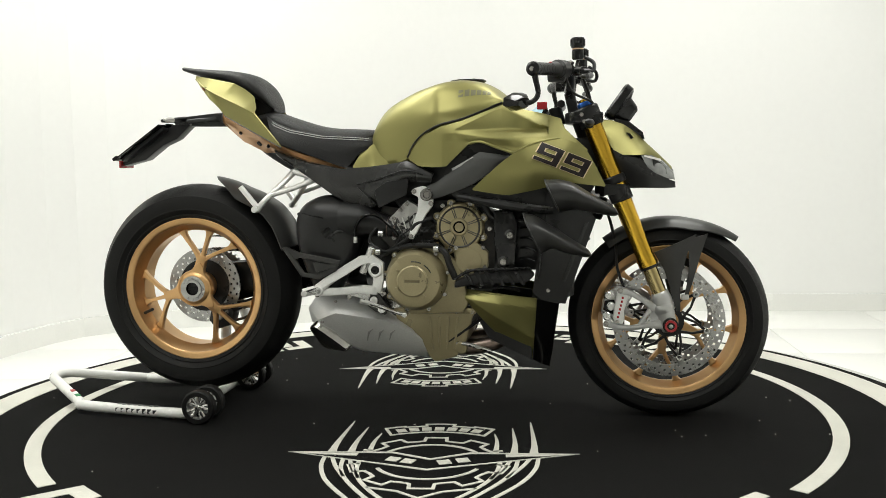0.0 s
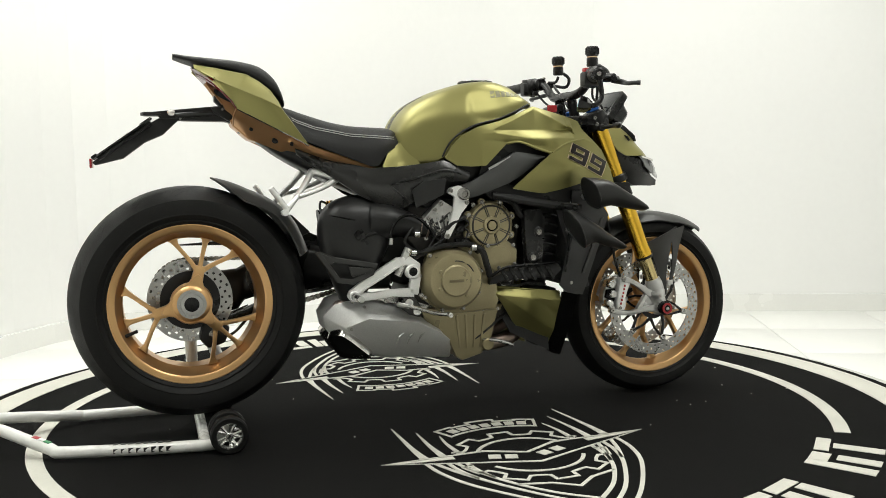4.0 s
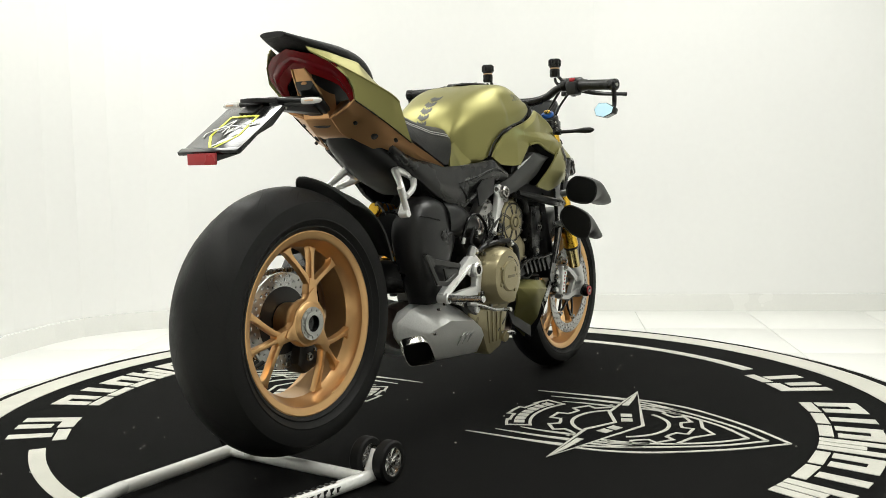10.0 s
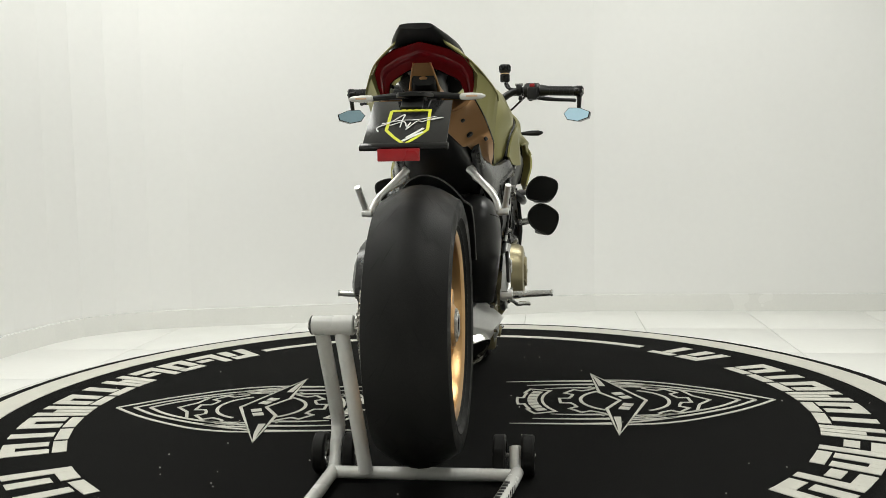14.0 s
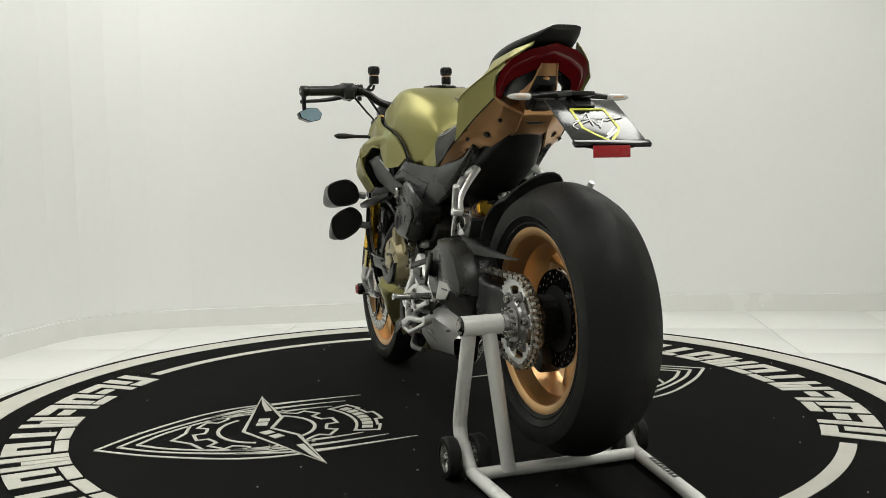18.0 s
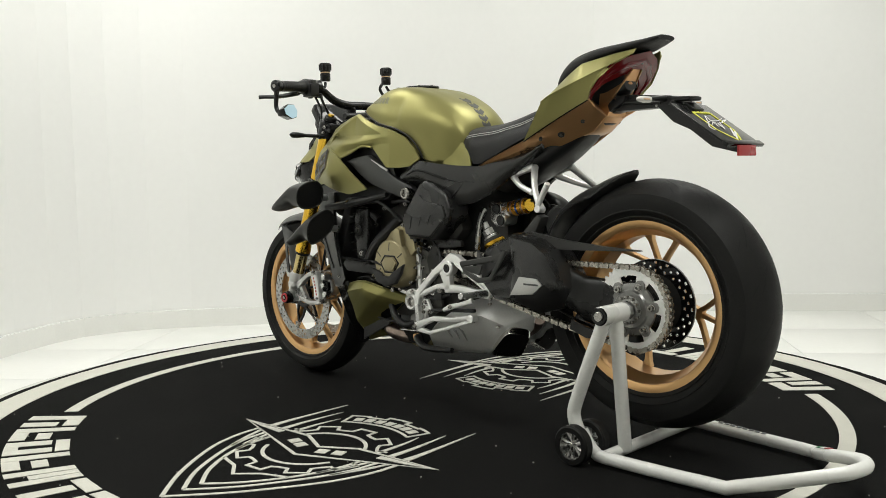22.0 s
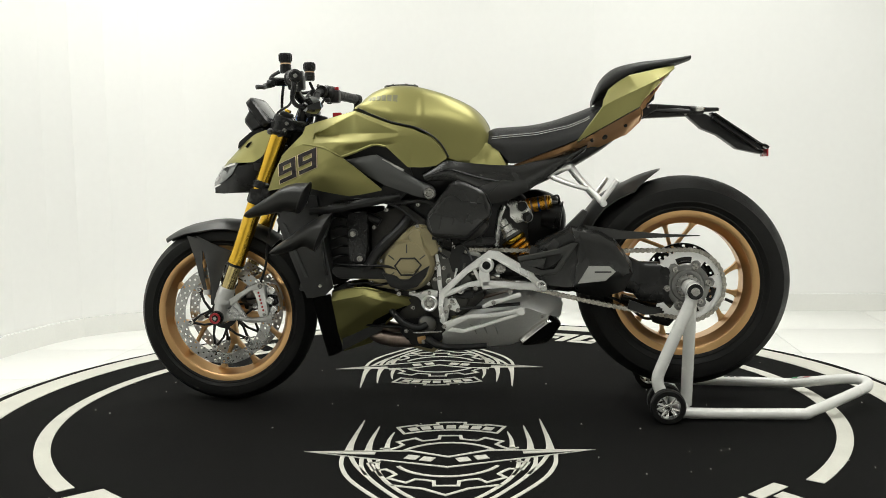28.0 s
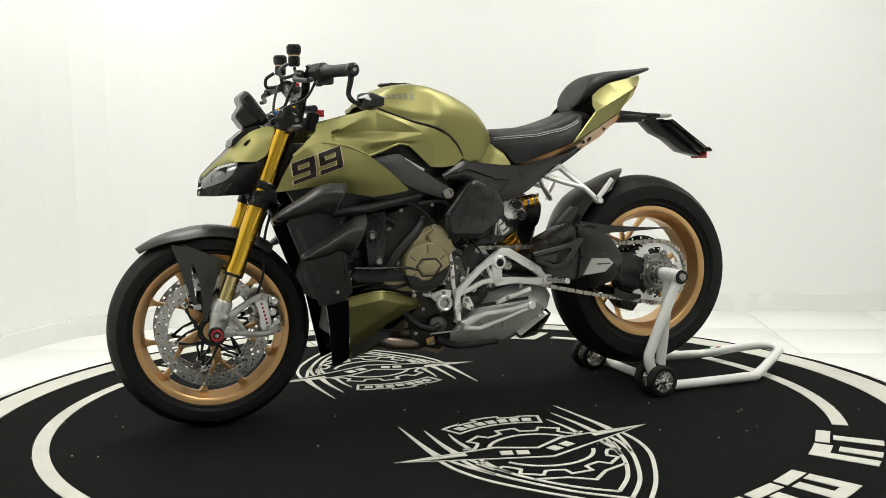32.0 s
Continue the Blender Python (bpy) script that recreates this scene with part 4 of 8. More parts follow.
def chain():
    """Links along the two runs and round the sprockets."""
    bm = bmesh.new()
    front, fr, rr, y = (-0.115, 0.475), 0.036, 0.110, 0.1255
    path = []
    for i in range(22):
        a = radians(84 - 172 * i / 21)
        path.append((front[0] + fr * math.cos(a), front[1] + fr * math.sin(a)))
    for i in range(1, 36):
        t = i / 36
        a, b = path[21], (RX + rr * math.cos(radians(-101)), RZ + rr * math.sin(radians(-101)))
        path.append((a[0] + (b[0] - a[0]) * t, a[1] + (b[1] - a[1]) * t - 0.012 * math.sin(math.pi * t)))
    for i in range(40):
        a = radians(-101 - 165 * i / 39)
        path.append((RX + rr * math.cos(a), RZ + rr * math.sin(a)))
    end = path[-1]
    for i in range(1, 40):
        t = i / 40
        path.append((end[0] + (path[0][0] - end[0]) * t, end[1] + (path[0][1] - end[1]) * t - 0.004 * math.sin(math.pi * t)))
    pts = [Vector((x, y, z)) for x, z in path]
    length = [0.0]
    for a, b in zip(pts, pts[1:] + pts[:1]):
        length.append(length[-1] + (b - a).length)
    count = int(length[-1] / 0.0159) // 2 * 2
    def where(s):
        s %= length[-1]
        for i in range(len(pts)):
            if s <= length[i + 1]:
                return pts[i].lerp(pts[(i + 1) % len(pts)], (s - length[i]) / max(length[i + 1] - length[i], 1e-9))
        return pts[0]
    for k in range(count):
        a, b = where(length[-1] * k / count), where(length[-1] * (k + 1) / count)
        d = (b - a).normalized()
        nrm = Vector((-d.z, 0, d.x))
        off = 0.0100 if k % 2 else 0.0072
        for s in (-1, 1):
            L = (b - a).length
            outline = [(-0.0052, 0), (-0.003, 0.0066), (0.003, 0.0066), (L / 2, 0.0046), (L - 0.003, 0.0066), (L + 0.003, 0.0066), (L + 0.0052, 0), (L + 0.003, -0.0066), (L - 0.003, -0.0066), (L / 2, -0.0046), (0.003, -0.0066), (-0.003, -0.0066)]
            lo = [a + d * u + nrm * v + Vector((0, s * off, 0)) for u, v in outline]
            hi = [q + Vector((0, s * 0.0017, 0)) for q in lo]
            ring_faces(bm, [[bm.verts.new(q) for q in lo], [bm.verts.new(q) for q in hi]])
        tube([a + Vector((0, -0.012, 0)), a + Vector((0, 0.012, 0))], 0.0042, 6, bm=bm)
    return bm


tagged(add("drive_chain", chain(), CHAIN, label="oily steel roller chain", smooth=30), kind="stuff")
add("front_sprocket", lathe([(0.0, 0.118), (0.034, 0.118), (0.034, 0.132), (0.0, 0.132)], (-0.115, 0, 0.475), "y", 32, closed=False), STEEL)
add("sprocket_cover", slab([(-0.042, 0.480), (-0.054, 0.523), (-0.139, 0.552), (-0.191, 0.548), (-0.194, 0.530), (-0.130, 0.522), (-0.100, 0.522), (-0.090, 0.500), (-0.140, 0.488), (-0.126, 0.440), (-0.083, 0.426), (-0.053, 0.444)], 0.134, 0.152, 0.006), BLACK, label="black front sprocket cover")

# rear brake caliper, under the hub on the inner side
cal2 = slab([(RX + 0.030, RZ - 0.070), (RX + 0.080, RZ - 0.055), (RX + 0.110, RZ - 0.085), (RX + 0.095, RZ - 0.130), (RX + 0.045, RZ - 0.145), (RX + 0.020, RZ - 0.115)], -0.012, 0.050, 0.010)
rear_cal = add("rear_brake_caliper", cal2, BLACK, label="black rear brake caliper")
hex_bolt((RX + 0.06, -0.012, RZ - 0.10), 0.011, 0.008, -1, rear_cal)
hex_bolt((RX + 0.085, -0.012, RZ - 0.085), 0.006, 0.006, -1, rear_cal)
add("rear_brake_hose", tube([(RX + 0.09, 0.03, RZ - 0.12), (RX + 0.13, 0.06, RZ - 0.11), (RX + 0.19, 0.09, RZ - 0.06), (RX + 0.26, 0.095, RZ - 0.03)], 0.0045, 8, 5), BLACK)
add("brake_arm", tube([(RX + 0.0, 0.085, RZ - 0.06), (RX + 0.09, 0.085, RZ - 0.075), (RX + 0.20, 0.09, RZ - 0.045)], [0.016, 0.012, 0.016], 10, 3), SATIN)

# rear hugger mudguard
def hugger():
    bm = bmesh.new()
    n, m = 26, 12
    O, I = [], []
    for i in range(n + 1):
        t = i / n
        a = radians(79 - 57 * t)
        r = float(np.interp(math.degrees(a), (22, 28, 35, 44, 52, 61, 79), (0.372, 0.375, 0.381, 0.383, 0.376, 0.367, 0.366)))
        w = 0.106 * (0.10 + 0.90 * min(1, t / 0.40) ** 0.62)
        o, q = [], []
        for j in range(m + 1):
            u = -1 + 2 * j / m
            drop = 0.036 * abs(u) ** 2.4 * min(1, t / 0.3)
            for lst, k in ((o, 0), (q, 0.004)):
                rr = r - drop - k
                lst.append(bm.verts.new((RX + rr * math.cos(a), u * w * (1 - 6 * k), RZ + rr * math.sin(a))))
        O.append(o)
        I.append(q)
    ring_faces(bm, O, closed_ring=False)
    ring_faces(bm, [r[::-1] for r in I], closed_ring=False)
    for i in range(n):
        for j in (0, m):
            bm.faces.new((O[i][j], O[i + 1][j], I[i + 1][j], I[i][j]))
    for j in range(m):
        for i in (0, n):
            bm.faces.new((O[i][j], O[i][j + 1], I[i][j + 1], I[i][j]))
    return bm


add("rear_hugger", hugger(), CARBON, label="dark grey satin rear tyre hugger", smooth=50)
add("hugger_bracket", slab([(-0.445, 0.560), (-0.478, 0.625), (-0.462, 0.632), (-0.405, 0.575)], 0.085, 0.125, 0.005), CARBON)

# shock absorber on the left
SHOCK_M = Matrix.Translation((-0.243, 0.042, 0.533)) @ Matrix.Rotation(radians(30), 4, "Y")
shock = add("shock_absorber", moved(lathe([(0.0, 0.010), (0.033, 0.010), (0.035, 0.016), (0.033, 0.028), (0.029, 0.032), (0.030, 0.050), (0.026, 0.054), (0.027, 0.072), (0.022, 0.078), (0.020, 0.115), (0.0, 0.115)], (0, 0, 0), "z", 28, closed=False), SHOCK_M), ALU, label="rear shock with gold spring collar and reservoirs")
coil = [(0.034 * math.cos(a), 0.034 * math.sin(a), -0.095 + 0.0029 * a) for a in (i * 0.42 for i in range(72))]
add("spring", moved(tube(coil, 0.0065, 8), SHOCK_M), ORANGE, shock, "orange coil spring")
add("spring_collar", moved(lathe([(0.030, -0.006), (0.042, -0.006), (0.044, -0.002), (0.044, 0.006), (0.030, 0.009)], (0, 0, 0), "z", 32), SHOCK_M), GOLD, shock, "gold spring collar")
add("collar_ring", moved(lathe([(0.030, 0.010), (0.0385, 0.010), (0.0385, 0.019), (0.030, 0.019)], (0, 0, 0), "z", 16), SHOCK_M), GREY, shock)
add("shock_head", slab([(-0.205, 0.650), (-0.225, 0.600), (-0.255, 0.585), (-0.300, 0.592), (-0.305, 0.625), (-0.285, 0.660), (-0.235, 0.668)], 0.012, 0.062, 0.012), ALU, shock)
add("shock_link", tube([(-0.212, 0.060, 0.640), (-0.200, 0.074, 0.600), (-0.190, 0.076, 0.515)], [0.013, 0.008, 0.009], 10, 3), ALU, shock)
for x, z in ((-0.273, 0.642), (-0.289, 0.608)):
    add("reservoir", rod((x, 0.045, z), (x, 0.080, z), 0.0185, 22), ALU, shock)
    add("reservoir_cap", lathe([(0.0, 0.084), (0.0135, 0.084), (0.0155, 0.082), (0.0155, 0.078), (0.0, 0.078)], (x, 0, z), "y", 22, closed=False), SATIN, shock, "black cap")
add("gas_canister", rod((-0.285, 0.028, 0.640), (-0.358, 0.036, 0.652), 0.0235, 24), ORANGE, shock, "gold anodised canister")
add("gas_canister_end", rod((-0.358, 0.036, 0.652), (-0.366, 0.037, 0.6535), 0.021, 24), GOLD, shock)
for k, m in ((0, TITAN), (1, BLUE), (2, TITAN)):
    p = Vector((-0.305, 0.0302, 0.6433)).lerp(Vector((-0.350, 0.0351, 0.6507)), k / 2)
    d = Vector((-0.073, 0.008, 0.012)).normalized() * 0.003
    add("canister_band", tube([p - d, p + d], 0.0242, 24), m, shock)
add("canister_hose", tube([(-0.362, 0.030, 0.665), (-0.385, 0.005, 0.672), (-0.392, -0.02, 0.650), (-0.380, -0.03, 0.615), (-0.350, -0.03, 0.600)], 0.0035, 8, 5), BLACK, shock)

# ---- engine ----
engine = add("engine_block", slab([(-0.155, 0.36), (-0.10, 0.30), (0.13, 0.285), (0.19, 0.36), (0.205, 0.50), (0.215, 0.62), (0.10, 0.66), (0.02, 0.60), (-0.03, 0.64), (-0.14, 0.66), (-0.17, 0.58), (-0.10, 0.50)],
                                  -0.118, 0.118, 0.012), mat("engine_dark_metal", (0.055, 0.053, 0.048), 0.45, metal=0.5, var=0.2), label="dark metal four-cylinder engine block")
sump = slab([(-0.115, 0.345), (0.150, 0.345), (0.134, 0.315), (0.116, 0.245), (0.082, 0.192), (0.016, 0.174), (-0.004, 0.190), (-0.03, 0.25), (-0.10, 0.30)], -0.125, 0.105, 0.012)
add("sump", sump, KHAKI, engine, "khaki oil sump")
for k in range(5):
    hex_bolt((-0.06 + 0.048 * k, -0.1255, 0.332), 0.006, 0.006, -1, engine)
    hex_bolt((-0.06 + 0.048 * k, 0.108, 0.332), 0.006, 0.006, 1, engine)
add("crankcase_flange", slab([(-0.112, 0.375), (-0.126, 0.44), (-0.105, 0.505), (-0.05, 0.542), (0.04, 0.535), (0.09, 0.49), (0.115, 0.44), (0.125, 0.36), (0.110, 0.335), (-0.05, 0.328)], -0.165, -0.135, 0.01), KHAKI, engine)
# clutch cover, right
CX, CZ = -0.030, 0.437
cover = add("clutch_cover", lathe([(0.0, -0.150), (0.094, -0.150), (0.094, -0.168), (0.090, -0.176), (0.086, -0.205), (0.078, -0.217), (0.064, -0.221), (0.0, -0.221)], (CX, 0, CZ), "y", 56, closed=False), KHAKI, label="khaki painted clutch cover")
add("cover_disc", lathe([(0.0, -0.219), (0.047, -0.219), (0.047, -0.226), (0.043, -0.229), (0.0, -0.229)], (CX - 0.002, 0, CZ), "y", 40, closed=False), KHAKI, cover)
for k in range(2):
    add("cover_slot", tube([(CX + 0.058 * math.cos(a), -0.2185, CZ + 0.058 * math.sin(a)) for a in (radians(d) for d in range(25 + 40 * k, 25 + 40 * k + 31, 6))], 0.0035, 6), BLACK, cover)
for ang in (150, 205, 305):
    add("cover_boss", rod((CX + 0.056 * math.cos(radians(ang)), -0.216, CZ + 0.056 * math.sin(radians(ang))), (CX + 0.056 * math.cos(radians(ang)), -0.2255, CZ + 0.056 * math.sin(radians(ang))), 0.006, 12), KHAKI, cover)
add("cover_bar", block(CX - 0.002, -0.2295, CZ, 0.045, 0.0016, 0.008, 0.0005), mat("cover_emboss", (0.18, 0.15, 0.085), 0.45, metal=0.4), cover)
for k in range(9):
    a = radians(40 * k + 12)
    hex_bolt((CX + 0.097 * math.cos(a), -0.168, CZ + 0.097 * math.sin(a)), 0.006, 0.008, -1, cover)
    add("bolt_boss", rod((CX + 0.097 * math.cos(a), -0.148, CZ + 0.097 * math.sin(a)), (CX + 0.097 * math.cos(a), -0.168, CZ + 0.097 * math.sin(a)), 0.010, 12), KHAKI, cover)
# upper cam-drive cover, right
UX, UZ = 0.102, 0.592
cam_cover = add("cam_drive_cover", lathe([(0.0, -0.135), (0.074, -0.135), (0.074, -0.150), (0.068, -0.160), (0.050, -0.166), (0.0, -0.168)], (UX, 0, UZ), "y", 48, closed=False), KHAKI, label="khaki ribbed cam drive cover")
# Grooves are dark lines laid on the cover, their shade put into the colour.
add("cover_groove", lathe([(0.056, -0.1635), (0.059, -0.1655), (0.062, -0.1625)], (UX, 0, UZ), "y", 40, closed=False), DARK_ALLOY, cam_cover)
for k in range(8):
    a = radians(45 * k + 20)
    for da in (-0.05, 0.05):
        add("groove", tube([(UX + 0.028 * math.cos(a + da * 1.6), -0.1676, UZ + 0.028 * math.sin(a + da * 1.6)), (UX + 0.050 * math.cos(a + da * 1.2), -0.1664, UZ + 0.050 * math.sin(a + da * 1.2)), (UX + 0.068 * math.cos(a + da), -0.1602, UZ + 0.068 * math.sin(a + da))], 0.0014, 6), DARK_ALLOY, cam_cover)
    add("lobe", rod((UX + 0.075 * math.cos(a), -0.136, UZ + 0.075 * math.sin(a)), (UX + 0.075 * math.cos(a), -0.152, UZ + 0.075 * math.sin(a)), 0.0125, 14), KHAKI, cam_cover)
    hex_bolt((UX + 0.075 * math.cos(a), -0.152, UZ + 0.075 * math.sin(a)), 0.0065, 0.007, -1, cam_cover)
add("cover_centre", lathe([(0.0, -0.166), (0.013, -0.166), (0.013, -0.174), (0.0, -0.176)], (UX, 0, UZ), "y", 24, closed=False), KHAKI, cam_cover)
add("centre_ring", lathe([(0.018, -0.166), (0.027, -0.166), (0.027, -0.172), (0.024, -0.175), (0.018, -0.174)], (UX, 0, UZ), "y", 28), KHAKI, cam_cover)
# The gap is a flat ring with its shade painted black.
add("centre_gap", lathe([(0.012, -0.1665), (0.019, -0.1665), (0.019, -0.1680), (0.012, -0.1680)], (UX, 0, UZ), "y", 24), HOLLOW_BLACK, cam_cover)
add("pump_cover", lathe([(0.0, -0.140), (0.044, -0.140), (0.044, -0.156), (0.038, -0.163), (0.0, -0.166)], (0.128, 0, 0.490), "y", 32, closed=False), KHAKI, cam_cover)
for k in range(6):
    ang = radians(60 * k + 10)
    hex_bolt((0.128 + 0.046 * math.cos(ang), -0.152, 0.490 + 0.046 * math.sin(ang)), 0.0055, 0.006, -1, cam_cover)
add("front_case", slab([(0.075, 0.545), (0.155, 0.545), (0.188, 0.515), (0.185, 0.468), (0.135, 0.452), (0.10, 0.475), (0.085, 0.50)], -0.162, -0.13, 0.009), KHAKI, cam_cover)
for bx, bz in ((0.172, 0.53), (0.176, 0.472), (0.125, 0.462), (0.09, 0.53)):
    hex_bolt((bx, -0.163, bz), 0.006, 0.006, -1, cam_cover)
add("throttle_body", slab([(-0.120, 0.690), (0.110, 0.700), (0.150, 0.655), (0.060, 0.600), (-0.060, 0.600)], -0.105, 0.095, 0.010), BLACK, label="black throttle bodies between the cylinder banks")
# rear cylinder head, right: cast grey with bolts
head = add("rear_cylinder_head", slab([(-0.115, 0.615), (-0.055, 0.675), (0.0, 0.640), (-0.045, 0.575), (-0.075, 0.560)], -0.160, -0.12, 0.006), mat("rough_cast_metal", (0.42, 0.415, 0.40), 0.42, metal=0.7, var=0.2, bump=0.4, bump_scale=300), label="cast grey cylinder head")
for bx, bz in ((-0.095, 0.620), (-0.055, 0.662), (-0.035, 0.61), (-0.062, 0.582), (-0.075, 0.645), (-0.080, 0.600)):
    hex_bolt((bx, -0.163, bz), 0.0062, 0.007, -1, head)
for k in range(6):
    add("head_rib", slab([(-0.105 + 0.017 * k, 0.612 + 0.004 * k), (-0.101 + 0.017 * k, 0.616 + 0.004 * k), (-0.082 + 0.014 * k, 0.580), (-0.086 + 0.014 * k, 0.577)], -0.166, -0.158, 0.001), DARK_ALLOY if k % 2 else ALU, head)
# left generator cover
GX, GZ = 0.082, 0.468
gen = add("generator_cover", lathe([(0.0, 0.140), (0.083, 0.140), (0.083, 0.162), (0.079, 0.168), (0.076, 0.186), (0.070, 0.193), (0.052, 0.196), (0.0, 0.198)], (GX, 0, GZ), "y", 52, closed=False), KHAKI, label="khaki painted generator cover")
add("cover_lower", slab([(0.160, 0.448), (0.126, 0.440), (0.114, 0.436), (0.104, 0.426), (0.078, 0.426), (0.066, 0.436), (0.050, 0.446), (0.010, 0.470), (0.024, 0.434), (0.050, 0.403), (0.092, 0.391), (0.135, 0.403)], 0.165, 0.2045, 0.005), BLACK, gen, "black cover guard")
add("case_flange", slab([(0.207, 0.402), (0.217, 0.438), (0.192, 0.487), (0.141, 0.536), (0.101, 0.577), (0.050, 0.594), (0.006, 0.588), (-0.011, 0.552), (-0.024, 0.508), (0.003, 0.490), (0.026, 0.455), (0.045, 0.410), (0.090, 0.384), (0.144, 0.390)], 0.138, 0.158, 0.006), KHAKI, gen)
add("cover_emblem", slab([(0.114, 0.468), (0.098, 0.486), (0.060, 0.486), (0.044, 0.470), (0.064, 0.444), (0.098, 0.444)], 0.196, 0.2025, 0.003), KHAKI, gen)
add("emblem_edge", tube([(x, 0.1965, z) for x, z in ((0.120, 0.468), (0.101, 0.491), (0.057, 0.491), (0.038, 0.470), (0.061, 0.439), (0.101, 0.439))], 0.003, 8, closed=True), BLACK, gen)
for k in range(6):
    a = radians(60 * k + 30)
    add("cover_line", tube([(GX + 0.046 * math.cos(a), 0.1962, GZ + 0.040 * math.sin(a)), (GX + 0.066 * math.cos(a), 0.1940, GZ + 0.066 * math.sin(a))], 0.0018, 6), DARK_ALLOY, gen)
add("cover_upper", slab([(0.132, 0.530), (0.100, 0.568), (0.050, 0.585), (0.010, 0.580), (-0.005, 0.550), (-0.016, 0.510), (0.006, 0.490), (0.040, 0.500)], 0.150, 0.172, 0.008), KHAKI, gen)
add("upper_boss", slab([(0.080, 0.562), (0.058, 0.582), (0.040, 0.576), (0.034, 0.545), (0.020, 0.490), (0.050, 0.505), (0.066, 0.535)], 0.168, 0.190, 0.007), KHAKI, gen)
for k in range(10):
    a = radians(36 * k + 8)
    hex_bolt((GX + 0.087 * math.cos(a), 0.160, GZ + 0.087 * math.sin(a)), 0.0055, 0.008, 1, gen)
for bx, bz in ((0.104, 0.566), (0.052, 0.588), (0.0, 0.572), (-0.016, 0.515), (0.200, 0.412), (0.206, 0.440), (0.176, 0.500)):
    hex_bolt((bx, 0.158, bz), 0.0062, 0.008, 1, gen)
gear_case = add("gear_case", slab([(-0.02, 0.52), (0.015, 0.42), (0.0, 0.345), (-0.05, 0.30), (-0.10, 0.33), (-0.115, 0.42), (-0.07, 0.50)], 0.135, 0.150, 0.006), mat("dark_alloy", (0.10, 0.098, 0.09), 0.42, metal=0.7), label="dark alloy gearbox side")
for bx, bz in ((-0.03, 0.49), (-0.028, 0.455), (0.0, 0.42), (-0.095, 0.44), (-0.02, 0.365)):
    hex_bolt((bx, 0.150, bz), 0.007, 0.008, 1, gear_case)
for k in range(4):
    add("gear_rib", tube([(-0.095 + 0.026 * k, 0.151, 0.470 - 0.016 * k), (-0.082 + 0.024 * k, 0.154, 0.420 - 0.016 * k), (-0.075 + 0.022 * k, 0.151, 0.370 - 0.010 * k)], 0.004, 8, 3), ALU if k == 1 else DARK_ALLOY, gear_case)
for x, z in ((-0.060, 0.345), (-0.080, 0.385), (-0.045, 0.415)):
    add("gear_lug", rod((x, 0.148, z), (x, 0.166, z), 0.011, 14), ALU, gear_case)
    hex_bolt((x, 0.166, z), 0.006, 0.005, 1, gear_case)
add("oil_sight", lathe([(0.0, 0.15), (0.019, 0.15), (0.019, 0.166), (0.013, 0.166), (0.011, 0.160), (0.0, 0.160)], (0.018, 0, 0.346), "y", 24, closed=False), BOLT, gear_case, "round sight glass")
add("sight_ring", lathe([(0.017, 0.148), (0.026, 0.148), (0.026, 0.166), (0.022, 0.169), (0.017, 0.166)], (0.018, 0, 0.346), "y", 28), CAST, gear_case)
add("case_web", strut([(0.058, 0.372), (0.020, 0.378), (-0.020, 0.372), (-0.036, 0.345), (-0.032, 0.300), (-0.020, 0.280)], [0.012, 0.020, 0.022, 0.020, 0.016, 0.014], 0.140, 0.156, 0.004), CAST, gear_case, "bright cast web")
add("case_edge", strut([(-0.006, 0.500), (-0.012, 0.455), (-0.014, 0.410), (-0.018, 0.375)], [0.010, 0.013, 0.014, 0.012], 0.148, 0.158, 0.003), CAST, gear_case)
add("web_arm", strut([(0.085, 0.376), (0.054, 0.370), (0.030, 0.350)], [0.010, 0.014, 0.022], 0.138, 0.150, 0.003), CAST, gear_case)
for x, z in ((-0.010, 0.470), (-0.014, 0.425), (0.018, 0.378), (-0.033, 0.318)):
    hex_bolt((x, 0.157, z), 0.006, 0.006, 1, gear_case)
# left rear valve cover
vc = add("valve_cover", slab([(0.024, 0.622), (-0.055, 0.722), (-0.082, 0.733), (-0.160, 0.695), (-0.182, 0.645), (-0.176, 0.612), (-0.105, 0.545), (0.0, 0.552), (0.022, 0.585)], 0.095, 0.192, 0.016, segments=3), CHARCOAL, label="black plastic rear cylinder cover")
add("cover_step", slab([(0.014, 0.612), (-0.040, 0.680), (-0.062, 0.688), (-0.088, 0.668), (-0.160, 0.655), (-0.172, 0.622), (-0.105, 0.558), (0.0, 0.564)], 0.188, 0.199, 0.007), CHARCOAL, vc)
for k in range(3):
    add("cover_rib", tube([(-0.02 - 0.04 * k, 0.1985, 0.580 + 0.012 * k), (-0.028 - 0.042 * k, 0.1985, 0.618 + 0.004 * k)], 0.0024, 6), SATIN, vc)
hex_bolt((0.004, 0.172, 0.600), 0.008, 0.008, 1, vc)

